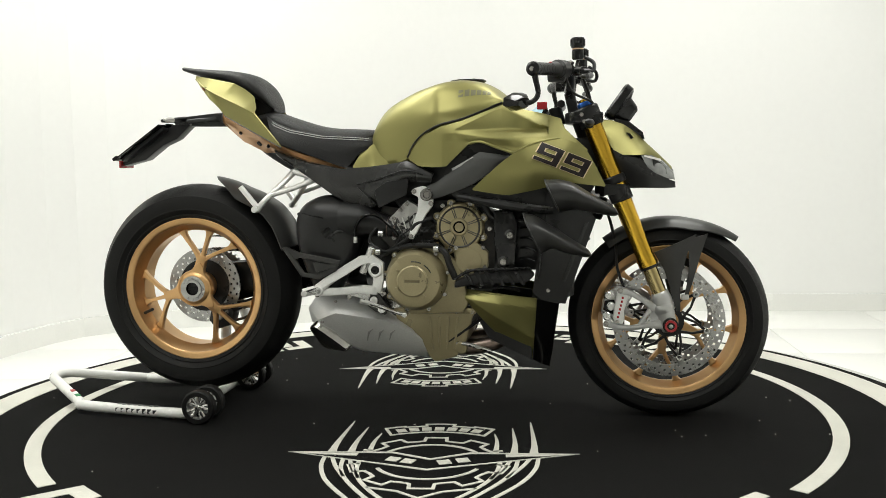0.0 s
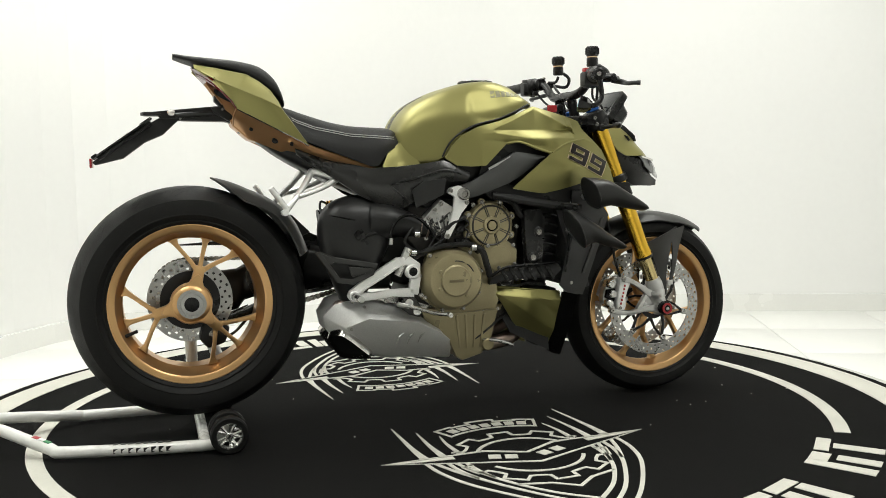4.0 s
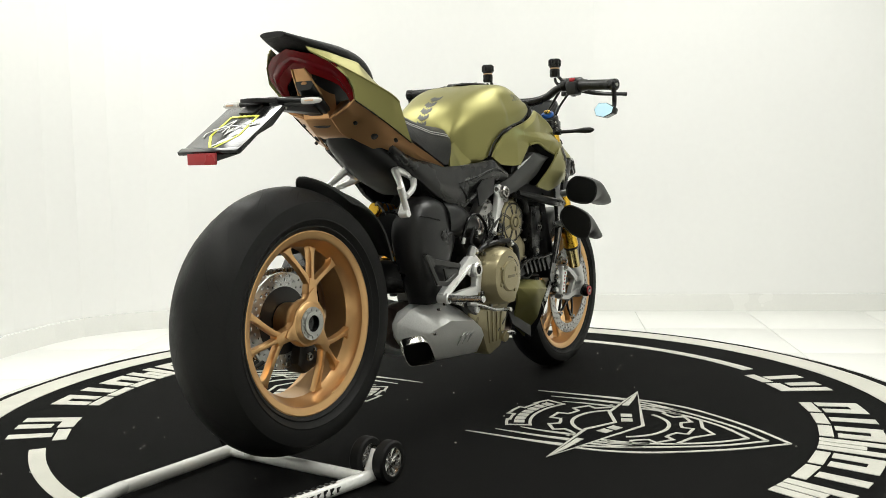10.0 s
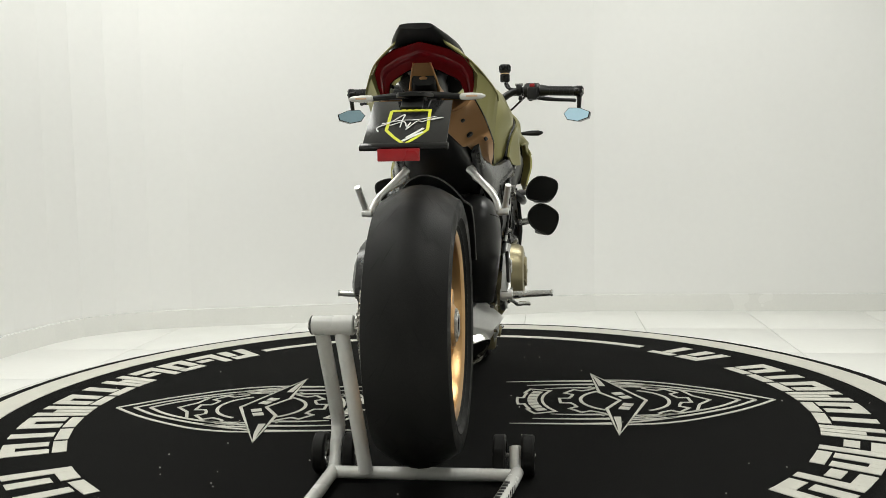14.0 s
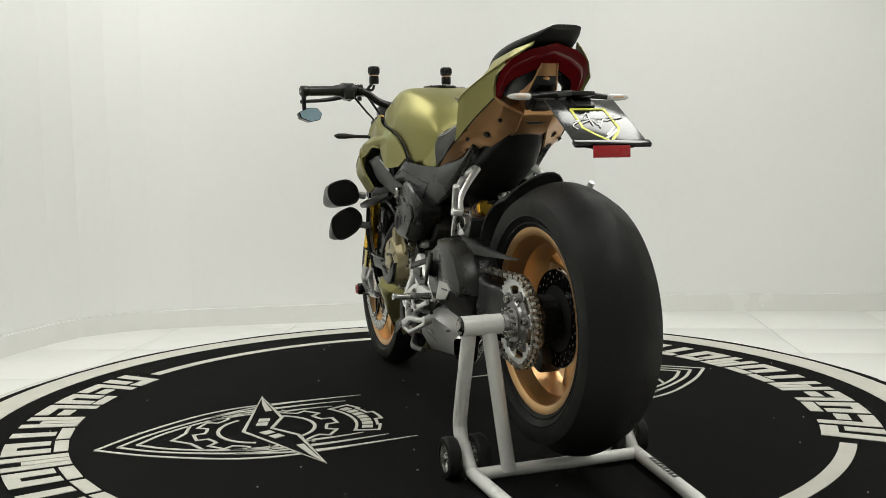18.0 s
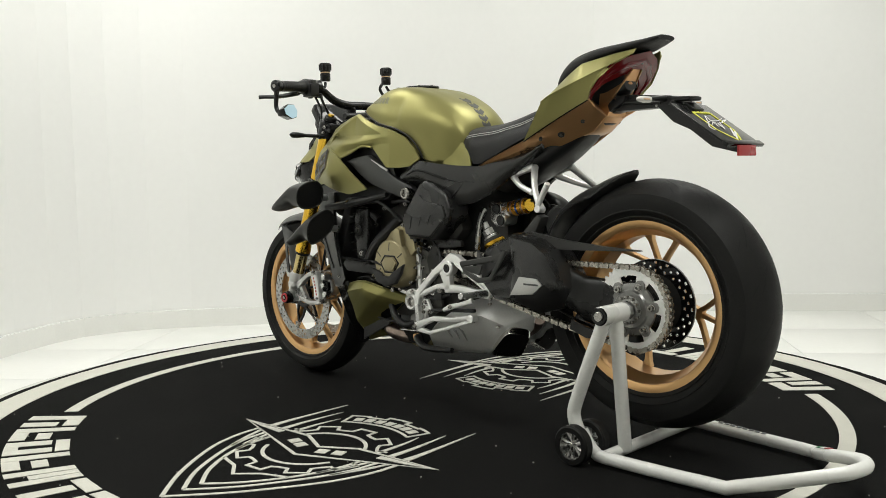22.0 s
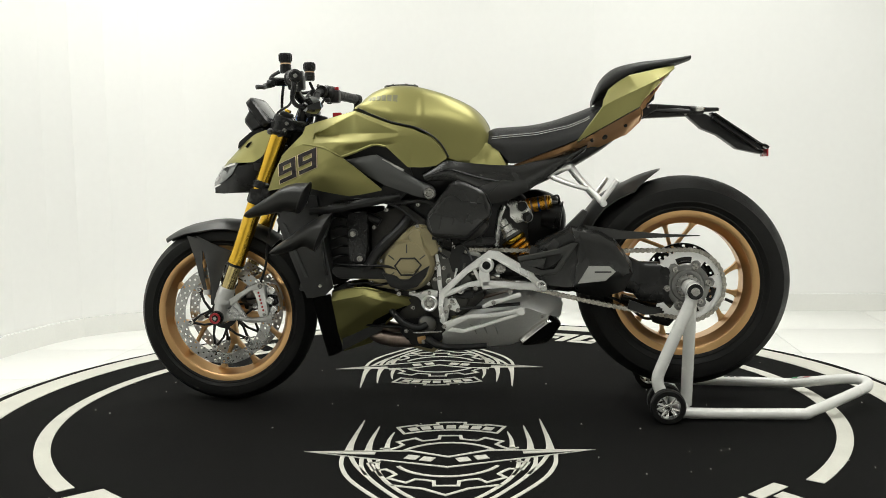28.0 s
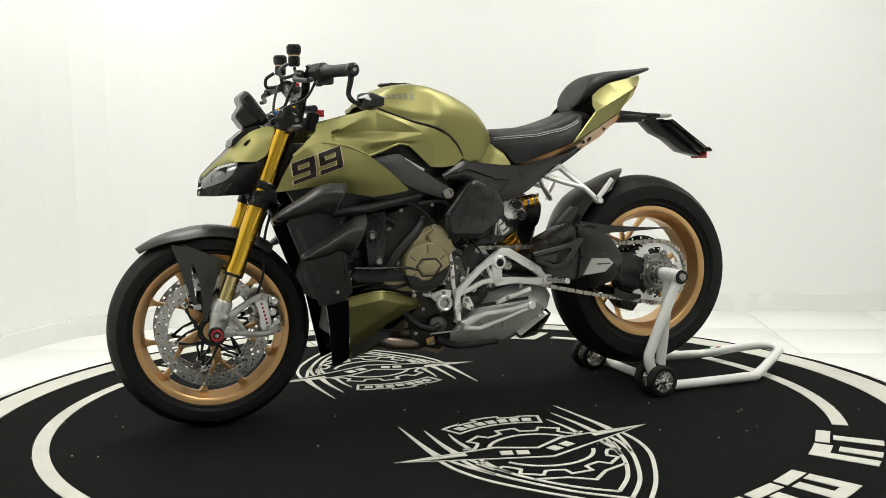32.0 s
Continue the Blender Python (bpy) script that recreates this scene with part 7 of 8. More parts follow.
for s in (-1, 1):
    sig = add("turn_signal", bulge([(-0.010, 0.004, 0.004, -0.004), (-0.005, 0.010, 0.008, -0.008), (0.02, 0.010, 0.0085, -0.0085), (0.042, 0.007, 0.006, -0.006), (0.050, 0.002, 0.002, -0.002)], 16), CLEAR, label="clear turn signal")
    sig.matrix_basis = Matrix.Translation((-0.813, s * 0.110, 0.932)) @ Matrix.Rotation(radians(90 * s), 4, "Z")
    cell = add("signal_cell", block(-0.8222, s * 0.129, 0.932, 0.003, 0.026, 0.004, 0.001), AMBER)
    cell.parent = sig
    cell.matrix_parent_inverse = sig.matrix_basis.inverted()
PLATE_M = Matrix.Translation((-0.943, 0, 0.866)) @ Matrix.Rotation(-radians(34.5), 4, "Y")
add("plate_arm", slab([(-0.785, 0.922), (-0.835, 0.876), (-0.884, 0.855), (-0.945, 0.810), (-1.020, 0.792), (-1.028, 0.801), (-0.884, 0.900), (-0.846, 0.922)], -0.026, 0.026, 0.004), BLACK, holder, "black arm behind the plate")
plate = add("number_plate", moved(block(0, 0, 0, 0.190, 0.180, 0.004, 0.0015), PLATE_M), PLATE, label="glossy dark show plate with a yellow shield outline and white strokes")
add("plate_frame", moved(block(-0.090, 0, 0.001, 0.018, 0.190, 0.010, 0.003), PLATE_M), GLOSS, plate)


def plate_line(points, width, lift):
    return moved(moved(ribbon([(1.22 * x - 0.004, y) for x, y in points], width, 0.0, 0.001), Matrix.Translation((0, 0, 0.0021 + lift))), PLATE_M)


shield = [(0.045, 0.043), (0.045, -0.043), (-0.020, -0.045), (-0.044, -0.024), (-0.066, 0.0), (-0.044, 0.024), (-0.020, 0.045)]
add("holder_tab", moved(block(0.078, 0.0, 0.005, 0.036, 0.050, 0.005, 0.002), PLATE_M), BLACK, plate)
add("plate_backing", moved(block(0.0, 0, -0.008, 0.176, 0.120, 0.012, 0.004), PLATE_M), BLACK, plate)
add("plate_shield", plate_line(shield + shield[:1], 0.007, 0.0), YELLOW, plate)
for pts, wd in (([(-0.026, 0.062), (-0.012, 0.066), (0.004, 0.040), (0.030, 0.012), (0.012, 0.014), (-0.012, 0.016)], 0.0028), ([(-0.006, 0.040), (0.006, 0.010), (-0.010, 0.002), (0.004, -0.006), (-0.020, 0.002), (0.006, -0.018), (0.004, -0.030)], 0.0026), ([(0.004, -0.030), (0.012, -0.046), (0.018, -0.076), (0.010, -0.050)], 0.0024), ([(0.000, 0.058), (0.010, 0.020), (0.012, -0.02), (0.022, -0.060)], 0.0022)):
    add("plate_stroke", plate_line([(p.x, p.y) for p in smooth_path([(a, b, 0) for a, b in pts], 4)], wd, 0.0015), WHITE_PRINT, plate)
for k in range(2):
    add("plate_stroke", plate_line([(-0.056 + 0.010 * k, 0.006 - 0.008 * k), (-0.028 + 0.012 * k, -0.036)], 0.006, 0.0005), WHITE_PRINT, plate)
for k in range(4):
    add("plate_mark", plate_line([(0.045, 0.020 - 0.014 * k), (0.045, 0.012 - 0.014 * k)], 0.006, 0.0012), YELLOW, plate)
add("plate_reflector", block(-1.031, 0.009, 0.798, 0.006, 0.090, 0.026, 0.002), RED, plate, "red reflector below the plate")

# passenger footrest hangers
for s in (-1, 1):
    hang = add("passenger_footrest_hanger", tube([(-0.425, s * 0.085, 0.765), (-0.455, s * 0.125, 0.725), (-0.490, s * 0.160, 0.685), (-0.520, s * 0.172, 0.650)], [0.011, 0.009, 0.0085, 0.010], 12, 4), CAST, label="cast silver passenger footrest hanger")
    add("hanger_strut", tube([(-0.352, s * 0.095, 0.742), (-0.410, s * 0.135, 0.715), (-0.475, s * 0.158, 0.695)], [0.011, 0.008, 0.008], 12, 3), CAST, hang)
    add("hanger_bridge", tube([(-0.425, s * 0.090, 0.765), (-0.385, s * 0.095, 0.755), (-0.352, s * 0.095, 0.742)], 0.011, 10, 3), CAST, hang)
    add("folded_peg", rod((-0.515, s * 0.186, 0.660), (-0.560, s * 0.198, 0.722), 0.0085, 12), CAST, hang)
    add("peg_pivot", rod((-0.520, s * 0.168, 0.650), (-0.520, s * 0.196, 0.652), 0.010, 14), CAST, hang)

# black heat cover on the right behind the engine: a tall dome, round at the top
dome = []
for z, x0, x1, y0, y1 in ((0.385, -0.356, -0.285, -0.140, -0.06), (0.45, -0.382, -0.252, -0.152, -0.05), (0.51, -0.404, -0.222, -0.160, -0.04), (0.56, -0.414, -0.200, -0.164, -0.03), (0.605, -0.415, -0.198, -0.162, -0.03), (0.640, -0.405, -0.212, -0.154, -0.035), (0.664, -0.386, -0.236, -0.142, -0.045), (0.681, -0.356, -0.268, -0.124, -0.06), (0.690, -0.326, -0.298, -0.104, -0.075)):
    ring = []
    for k in range(32):
        c, q = math.cos(2 * math.pi * (k + 0.5) / 32), math.sin(2 * math.pi * (k + 0.5) / 32)
        ring.append(((x0 + x1) / 2 + (x1 - x0) / 2 * math.copysign(abs(c) ** 0.72, c), (y0 + y1) / 2 + (y1 - y0) / 2 * math.copysign(abs(q) ** 0.72, q), z))
    dome.append(ring)
rows = [smooth_path([r[k] for r in dome], 4) for k in range(32)]
scroll = add("heat_cover", loft([[row[i] for row in rows] for i in range(len(rows[0]))]), BLACK, label="tall domed black plastic heat cover", smooth=60)
add("cover_fold", tube([(-0.300, -0.1575, 0.540), (-0.290, -0.1590, 0.568), (-0.262, -0.1585, 0.582), (-0.230, -0.150, 0.574)], [0.002, 0.006, 0.007, 0.003], 10, 5), BLACK, scroll)
for z in (0.545, 0.640):
    add("cover_seam", tube([(-0.400, -0.105, z), (-0.385, -0.140, z - 0.004), (-0.345, -0.1555, z - 0.012), (-0.315, -0.1575, z - 0.018)], 0.0022, 8, 4), GLOSS, scroll)
add("cover_collar", tube([(-0.34, -0.050, 0.612), (-0.385, -0.046, 0.604), (-0.400, -0.045, 0.602)], [0.046, 0.048, 0.044], 24), BLACK, scroll)
for k in range(2):
    add("hose_clip", tube([(-0.380 - 0.011 * k, -0.046, 0.605 - 0.002 * k), (-0.384 - 0.011 * k, -0.046, 0.604 - 0.002 * k)], 0.0495, 24), SATIN, scroll)
add("inner_box", bulge(curve_sections([(-0.29, 0.05, 0.66, 0.50), (-0.25, 0.06, 0.70, 0.46), (-0.18, 0.07, 0.72, 0.42), (-0.10, 0.08, 0.70, 0.40)], 3), 16, 4), BLACK, label="black airbox and electrics")
add("airbox", bulge(curve_sections([(-0.15, 0.10, 0.86, 0.66), (0.0, 0.14, 0.90, 0.66), (0.15, 0.15, 0.91, 0.66), (0.32, 0.12, 0.89, 0.66), (0.40, 0.08, 0.86, 0.68)], 3), 16, 4), BLACK, label="black airbox under the tank")
# ---- radiators, ducts and wings ----
rad = add("radiator", moved(block(0, 0, 0, 0.035, 0.300, 0.30, 0.004), Matrix.Translation((0.375, 0, 0.525)) @ Matrix.Rotation(radians(-18), 4, "Y")), RADIATOR, label="black curved radiator core")
for k in range(14):
    add("radiator_fin", moved(block(0.0185, -0.14 + 0.28 * k / 13, 0, 0.002, 0.004, 0.28, 0.0005), Matrix.Translation((0.375, 0, 0.525)) @ Matrix.Rotation(radians(-18), 4, "Y")), GREY, rad)
add("oil_cooler", moved(block(0, 0, 0, 0.03, 0.22, 0.13, 0.004), Matrix.Translation((0.335, 0, 0.315)) @ Matrix.Rotation(radians(-10), 4, "Y")), RADIATOR, rad)
for s in (-1, 1):
    SIDE = surface([(0.30, 0.67, 0.20), (0.46, 0.63, 0.165), (0.42, 0.45, 0.160), (0.33, 0.42, 0.185), (0.33, 0.55, 0.205), (0.41, 0.55, 0.178)])
    add("radiator_side", skin([(0.362, 0.690), (0.410, 0.690), (0.470, 0.650), (0.502, 0.612)], [(0.318, 0.400), (0.345, 0.376), (0.380, 0.366), (0.412, 0.362)], SIDE, s, 0.008, 20, 14), BLACK, label="black radiator side cover")
    add("mesh_strip", skin([(0.470, 0.600), (0.482, 0.603)], [(0.402, 0.430), (0.414, 0.430)], lambda x, z: SIDE(x, z) + 0.003, s, 0.006, 3, 12), RADIATOR)
    # coolant hose housing and fan cover between engine and radiator
    fan = add("fan_cover", slab([(0.204, 0.640), (0.262, 0.640), (0.276, 0.600), (0.266, 0.470), (0.215, 0.462), (0.206, 0.560)], s * 0.140, s * 0.176, 0.010), SATIN, label="black pillar beside the radiator with two bolts")
    for bx, bz in ((0.252, 0.568), (0.232, 0.490)):
        add("bolt_seat", lathe([(0.0, s * 0.172), (0.016, s * 0.172), (0.016, s * 0.179), (0.012, s * 0.181), (0.0, s * 0.179)], (bx, 0, bz), "y", 20, closed=False), BLACK, fan)
        hex_bolt((bx, s * 0.180, bz), 0.009, 0.006, s, fan)
    add("recess_wall", slab([(0.250, 0.650), (0.345, 0.650), (0.330, 0.460), (0.250, 0.460)], s * 0.118, s * 0.126, 0.003), BLACK, fan)
    for k in range(5):
        add("recess_rib", tube([(0.280, s * 0.130, 0.615 - 0.030 * k), (0.300, s * 0.140, 0.620 - 0.031 * k), (0.325, s * 0.150, 0.612 - 0.031 * k)], 0.0035, 8, 3), SATIN, fan)
    add("duct_rail", tube([(0.100, s * 0.185, 0.685), (0.20, s * 0.200, 0.665), (0.30, s * 0.208, 0.648), (0.38, s * 0.205, 0.640)], [0.008, 0.014, 0.014, 0.010], 10, 4), BLACK)
    add("upper_frame", skin([(0.06, 0.712), (0.15, 0.716), (0.25, 0.700), (0.40, 0.724), (0.50, 0.71)], [(0.10, 0.672), (0.18, 0.655), (0.28, 0.648), (0.40, 0.66), (0.47, 0.66)], lambda x, z: 0.178 - 0.25 * max(x - 0.35, 0), s, 0.02, 18, 4), BLACK)
    add("lower_guard", slab([(0.085, 0.412), (0.16, 0.425), (0.30, 0.428), (0.325, 0.45), (0.31, 0.47), (0.14, 0.455), (0.09, 0.435)], s * 0.150, s * 0.190, 0.008), BLACK)
    for k in range(6 if s < 0 else 0):
        add("guard_slat", slab([(0.115 + 0.030 * k, 0.462), (0.128 + 0.030 * k, 0.464), (0.148 + 0.030 * k, 0.424), (0.138 + 0.030 * k, 0.421)], s * 0.186, s * 0.196, 0.002), SATIN)
    add("guard_lip", tube([(0.090, s * 0.190, 0.440), (0.140, s * 0.194, 0.466), (0.240, s * 0.196, 0.470), (0.312, s * 0.194, 0.474)], 0.0045, 8, 4), SATIN)
    # ribs, bolts and a hose guide on the radiator's side
    for z0, z1, dx in ((0.640, 0.440, 0.018),):
        add("side_rib", tube([(0.318 + dx + 0.10 * (z - 0.43), s * (SIDE(0.318 + dx + 0.10 * (z - 0.43), z) + 0.001), z) for z in (z0, (z0 + z1) / 2, z1)], 0.004, 8, 3), SATIN)
    for x, z in ((0.362, 0.404),):
        hex_bolt((x, s * (SIDE(x, z) + 0.001), z), 0.0055, 0.004, s)
    add("belly_cable", tube([(0.13, s * 0.165, 0.415), (0.18, s * 0.172, 0.405), (0.22, s * 0.165, 0.412), (0.28, s * 0.16, 0.402)], 0.004, 8, 4), BLACK)
    if s < 0:
        add("belly_label", block(0.15, s * 0.160, 0.409, 0.03, 0.006, 0.006, 0.001), WHITE_PRINT)
    # belly pan
    BELLY = surface([(0.085, 0.405, 0.150), (0.31, 0.380, 0.182), (0.39, 0.362, 0.155), (0.13, 0.350, 0.148), (0.22, 0.350, 0.180), (0.22, 0.285, 0.128), (0.30, 0.310, 0.156), (0.30, 0.20, 0.096), (0.36, 0.165, 0.085), (0.36, 0.28, 0.135)])
    def folded(x, z, body=BELLY):
        rim = 0.408 - 0.13 * (x - 0.095) if s < 0 else float(np.interp(x, (0.068, 0.225, 0.33), (0.353, 0.401, 0.381)))
        return body(x, z) - 0.020 * max(0, 1 - max(0, rim - z) / 0.026) + 0.013 * max(0, 1 - abs(z - (0.402 - 0.66 * (x - 0.09))) / 0.055)
    pan = add("belly_pan", skin([(0.095, 0.408), (0.150, 0.402), (0.225, 0.394), (0.305, 0.382), (0.330, 0.377)] if s < 0 else [(0.068, 0.353), (0.130, 0.374), (0.225, 0.401), (0.290, 0.390), (0.330, 0.381)], [(0.100, 0.398), (0.140, 0.345), (0.185, 0.285), (0.240, 0.225), (0.310, 0.185)] if s < 0 else [(0.072, 0.346), (0.135, 0.302), (0.180, 0.255), (0.215, 0.207), (0.310, 0.178)], folded, s, 0.006, 44, 30), GREEN, label="olive-gold belly pan side", smooth=20)
    add("belly_front", skin([(0.330, 0.378), (0.360, 0.372), (0.392, 0.362)], [(0.312, 0.182), (0.335, 0.168), (0.362, 0.160)], lambda x, z: BELLY(x, z) + 0.002, s, 0.008, 8, 10), GLOSS, pan, "gloss black front edge")
    add("belly_lip", tube([(x, s * (folded(x, z) - 0.001), z) for x, z in (((0.097, 0.404), (0.150, 0.400), (0.225, 0.391), (0.325, 0.377)) if s < 0 else ((0.075, 0.353), (0.130, 0.371), (0.225, 0.398), (0.325, 0.381)))], 0.003, 8, 4), GREEN, pan)
    if s > 0:
        # No opening is cut: the slot's dark is a black sheet on the pan.
        add("pan_slot", skin([(0.095, 0.334), (0.145, 0.315), (0.201, 0.287), (0.236, 0.234)], [(0.094, 0.331), (0.150, 0.292), (0.203, 0.250), (0.234, 0.219)], lambda x, z: folded(x, z) + 0.0012, s, 0.004, 16, 8), GLOSS, pan, "gloss black sheet on the pan, drawn for the dark of a slot")
    add("belly_inner", skin([(0.10, 0.395), (0.30, 0.37)], [(0.18, 0.25), (0.31, 0.185)], lambda x, z: 0.115, s, 0.008, 8, 6), BLACK, pan)
    hex_bolt((0.115, s * (BELLY(0.115, 0.375) + 0.001), 0.375), 0.007, 0.004, s, pan)
    # two small wings on each side
    for name, x0, stations in (("upper_wing", 0.365, ((0.0, 1.0, 0.0, 0.0), (0.030, 0.97, 0.0, 0.002), (0.058, 0.84, 0.003, 0.000), (0.090, 0.66, 0.005, -0.014), (0.139, 0.44, 0.003, -0.033), (0.166, 0.30, 0.0, -0.044), (0.177, 0.19, -0.002, -0.048), (0.181, 0.03, -0.003, -0.051))),
                               ("lower_wing", 0.308, ((0.0, 1.0, 0.0, 0.0), (0.018, 0.94, 0.0, 0.002), (0.034, 0.78, 0.002, 0.000), (0.058, 0.58, 0.005, -0.010), (0.099, 0.42, 0.004, -0.033), (0.146, 0.25, 0.0, -0.053), (0.158, 0.16, -0.002, -0.058), (0.163, 0.03, -0.003, -0.061)))):
        six = [(0.226, 0.700), (0.266, 0.730), (0.324, 0.712), (0.322, 0.668), (0.287, 0.640), (0.224, 0.652)] if x0 > 0.33 else [(0.228, 0.604), (0.270, 0.636), (0.326, 0.604), (0.324, 0.556), (0.293, 0.524), (0.238, 0.556)]
        cy, cz = 0.276, sum(q[1] for q in six) / 6
        outline = [(q[1], q[2]) for q in smooth_path([(0.0, y, z) for y, z in six], 5, closed=True)]
        rings = []
        reach = stations[-1][0]
        for i in range(25):
            dx = reach * (i / 24) ** 0.85
            grow, dy, dz = (float(np.interp(dx, [q[0] for q in stations], [q[j] for q in stations])) for j in (1, 2, 3))
            rings.append([(x0 + dx + (cz - z) * 0.45 * max(0.0, 1 - dx / 0.075) + 0.016, s * (cy + dy + (y - cy) * (0.5 + 0.5 * grow)), cz + dz + (z - cz) * grow) for y, z in outline])
        wing = add(name, loft(rings), WING, label="black aerodynamic side wing", smooth=50)
        back = [(x0 + 0.016 + (cz - z) * 0.45, s * y, z) for y, z in outline]
        add("wing_rim", tube(back, 0.0028, 8, 0, closed=True), WING, wing)
        add("wing_bracket", rod((x0 + 0.035, s * 0.19, cz - 0.012), (x0 + 0.035, s * 0.236, cz - 0.004), 0.012, 12), SILVER, wing)
    # radiator duct wall behind the shroud
    add("duct_wall", slab([(s * 0.085, 0.700), (s * 0.200, 0.705), (s * 0.212, 0.770), (s * 0.205, 0.835), (s * 0.150, 0.880), (s * 0.085, 0.885)], 0.300, 0.312, 0.003, "yz"), BLACK)

# ---- steering head, handlebar and controls ----
yoke = add("top_yoke", slab([(0.440, -0.135), (0.515, -0.135), (0.525, -0.07), (0.505, 0.0), (0.525, 0.07), (0.515, 0.135), (0.440, 0.135), (0.415, 0.06), (0.41, 0.0), (0.415, -0.06)], 0.893, 0.925, 0.006, "xy"), SATIN, label="black top yoke")
add("lower_yoke", slab([(0.525, -0.137), (0.590, -0.137), (0.585, 0.0), (0.590, 0.137), (0.525, 0.137), (0.500, 0.0)], 0.680, 0.712, 0.006, "xy"), SATIN, label="black lower yoke")
add("steering_stem", rod((0.455, 0, 0.92), (0.545, 0, 0.68), 0.03, 20), BLACK, yoke)
add("stem_nut", rod((0.452, 0, 0.922), (0.447, 0, 0.944), 0.019, 20), BLUE, yoke, "blue anodised stem nut")
for s in (-1, 1):
    hex_bolt((0.462, s * 0.139, 0.915), 0.006, 0.005, s, yoke)
    hex_bolt((0.470, s * 0.139, 0.895), 0.006, 0.005, s, yoke)
    add("fork_clamp", tube([(fork_at(z), s * FORK_Y, z) for z in (0.882, 0.886, 0.934, 0.938)], [0.032, 0.0355, 0.0355, 0.032], 24), SATIN, yoke, "black fork clamp")
    add("bar_riser", rod((0.440, s * 0.045, 0.92), (0.425, s * 0.045, 0.985), 0.016, 16), SATIN, yoke)
bar = add("handlebar", tube([(0.425, 0, 0.990), (0.425, 0.07, 0.990), (0.430, 0.12, 1.005), (0.432, 0.165, 1.035), (0.420, 0.210, 1.045), (0.385, 0.33, 1.040), (0.362, 0.405, 1.036)], [0.0145, 0.0145, 0.0135, 0.0125, 0.0112, 0.0112, 0.0112], 16, 5), SATIN, label="black tapered handlebar")
add("handlebar_half", tube([(0.425, 0, 0.990), (0.425, -0.07, 0.990), (0.430, -0.12, 1.003), (0.430, -0.165, 1.030), (0.415, -0.210, 1.038), (0.370, -0.33, 1.030), (0.340, -0.405, 1.024)], [0.0145, 0.0145, 0.0135, 0.0125, 0.0112, 0.0112, 0.0112], 16, 5), SATIN, bar)
for s in (-1, 1):
    ex, ez = (0.362, 1.036) if s > 0 else (0.340, 1.024)
    gx, gz = (0.400, 1.042) if s > 0 else (0.390, 1.033)
    def on_bar(y):
        t = (y - 0.28) / (0.405 - 0.28)
        return (gx + (ex - gx) * t, s * y, gz + (ez - gz) * t)
    grip = add("grip", tube([on_bar(0.272), on_bar(0.276), on_bar(0.30), on_bar(0.385), on_bar(0.392)], [0.020, 0.0215, 0.0165, 0.0165, 0.0175], 18), BLACK, label="black rubber grip")
    for k in range(8):
        y = 0.305 + 0.010 * k
        a, b = Vector(on_bar(y)), Vector(on_bar(y + 0.004))
        add("grip_ring", tube([a, b], 0.0172, 16), BLACK, grip)
    add("bar_end", tube([on_bar(0.392), on_bar(0.398), on_bar(0.414), on_bar(0.418)], [0.016, 0.019, 0.019, 0.013], 18), SATIN, bar)
    add("bar_end_bolt", tube([on_bar(0.417), on_bar(0.4205)], [0.007, 0.006], 12), BOLT, bar)
    sw = add("switch_housing", tube([on_bar(0.215), on_bar(0.222), on_bar(0.262), on_bar(0.270)], [0.018, 0.026, 0.027, 0.020], 18), BLACK, label="black switch housing")
    c = Vector(on_bar(0.242))
    add("switch_box", block(c.x - 0.012, c.y, c.z - 0.012, 0.05, 0.036, 0.045, 0.008), BLACK, sw)
    add("switch_button", block(c.x - 0.026, c.y, c.z + 0.016, 0.014, 0.018, 0.012, 0.003), RED if s < 0 else GREY, sw, "small switch button")
    mc = Vector(on_bar(0.190))
    master = add("master_cylinder", rod((mc.x + 0.02, s * 0.165, mc.z - 0.005), (mc.x + 0.045, s * 0.250, mc.z - 0.010), 0.013, 14), SATIN, label="brake and clutch master cylinder")
    add("master_clamp", rod((mc.x - 0.004, s * 0.185, mc.z), (mc.x - 0.004, s * 0.205, mc.z), 0.021, 18), SATIN, master)
    lev = add("lever", tube([(mc.x + 0.048, s * 0.235, mc.z - 0.016), (mc.x + 0.062, s * 0.275, mc.z - 0.026), (mc.x + 0.047, s * 0.330, mc.z - 0.034), (mc.x + 0.040, s * 0.378, mc.z - 0.037), (mc.x + 0.052, s * 0.394, mc.z - 0.038)],
                            [0.010, 0.008, 0.0065, 0.006, 0.007], 10, 5, flat=1.0), BLACK, label="black folding lever")
    add("lever_adjuster", rod((mc.x + 0.058, s * 0.245, mc.z - 0.012), (mc.x + 0.040, s * 0.262, mc.z - 0.014), 0.008, 12), BLACK, lev)
    # reservoir cup on a bracket
    rx, ry = (0.452, 0.143) if s < 0 else (0.462, 0.130)
    res = add("fluid_reservoir", lathe([(0.0, 1.072), (0.015, 1.072), (0.0175, 1.076), (0.0175, 1.098), (0.015, 1.100), (0.015, 1.104), (0.0185, 1.106), (0.0195, 1.110), (0.0195, 1.130), (0.0175, 1.134), (0.0, 1.134)], (rx, s * ry, 0), "z", 28, closed=False), SATIN, label="black machined fluid reservoir")
    add("sight_band", lathe([(0.0150, 1.100), (0.0165, 1.101), (0.0165, 1.103), (0.0150, 1.104)], (rx, s * ry, 0), "z", 24), AMBER, res, "amber fluid window")
    for k in range(12):
        a = 2 * math.pi * k / 12
        add("cap_knurl", block(rx + 0.0195 * math.cos(a), s * ry + 0.0195 * math.sin(a), 1.120, 0.004, 0.004, 0.020, 0.001), SATIN, res)
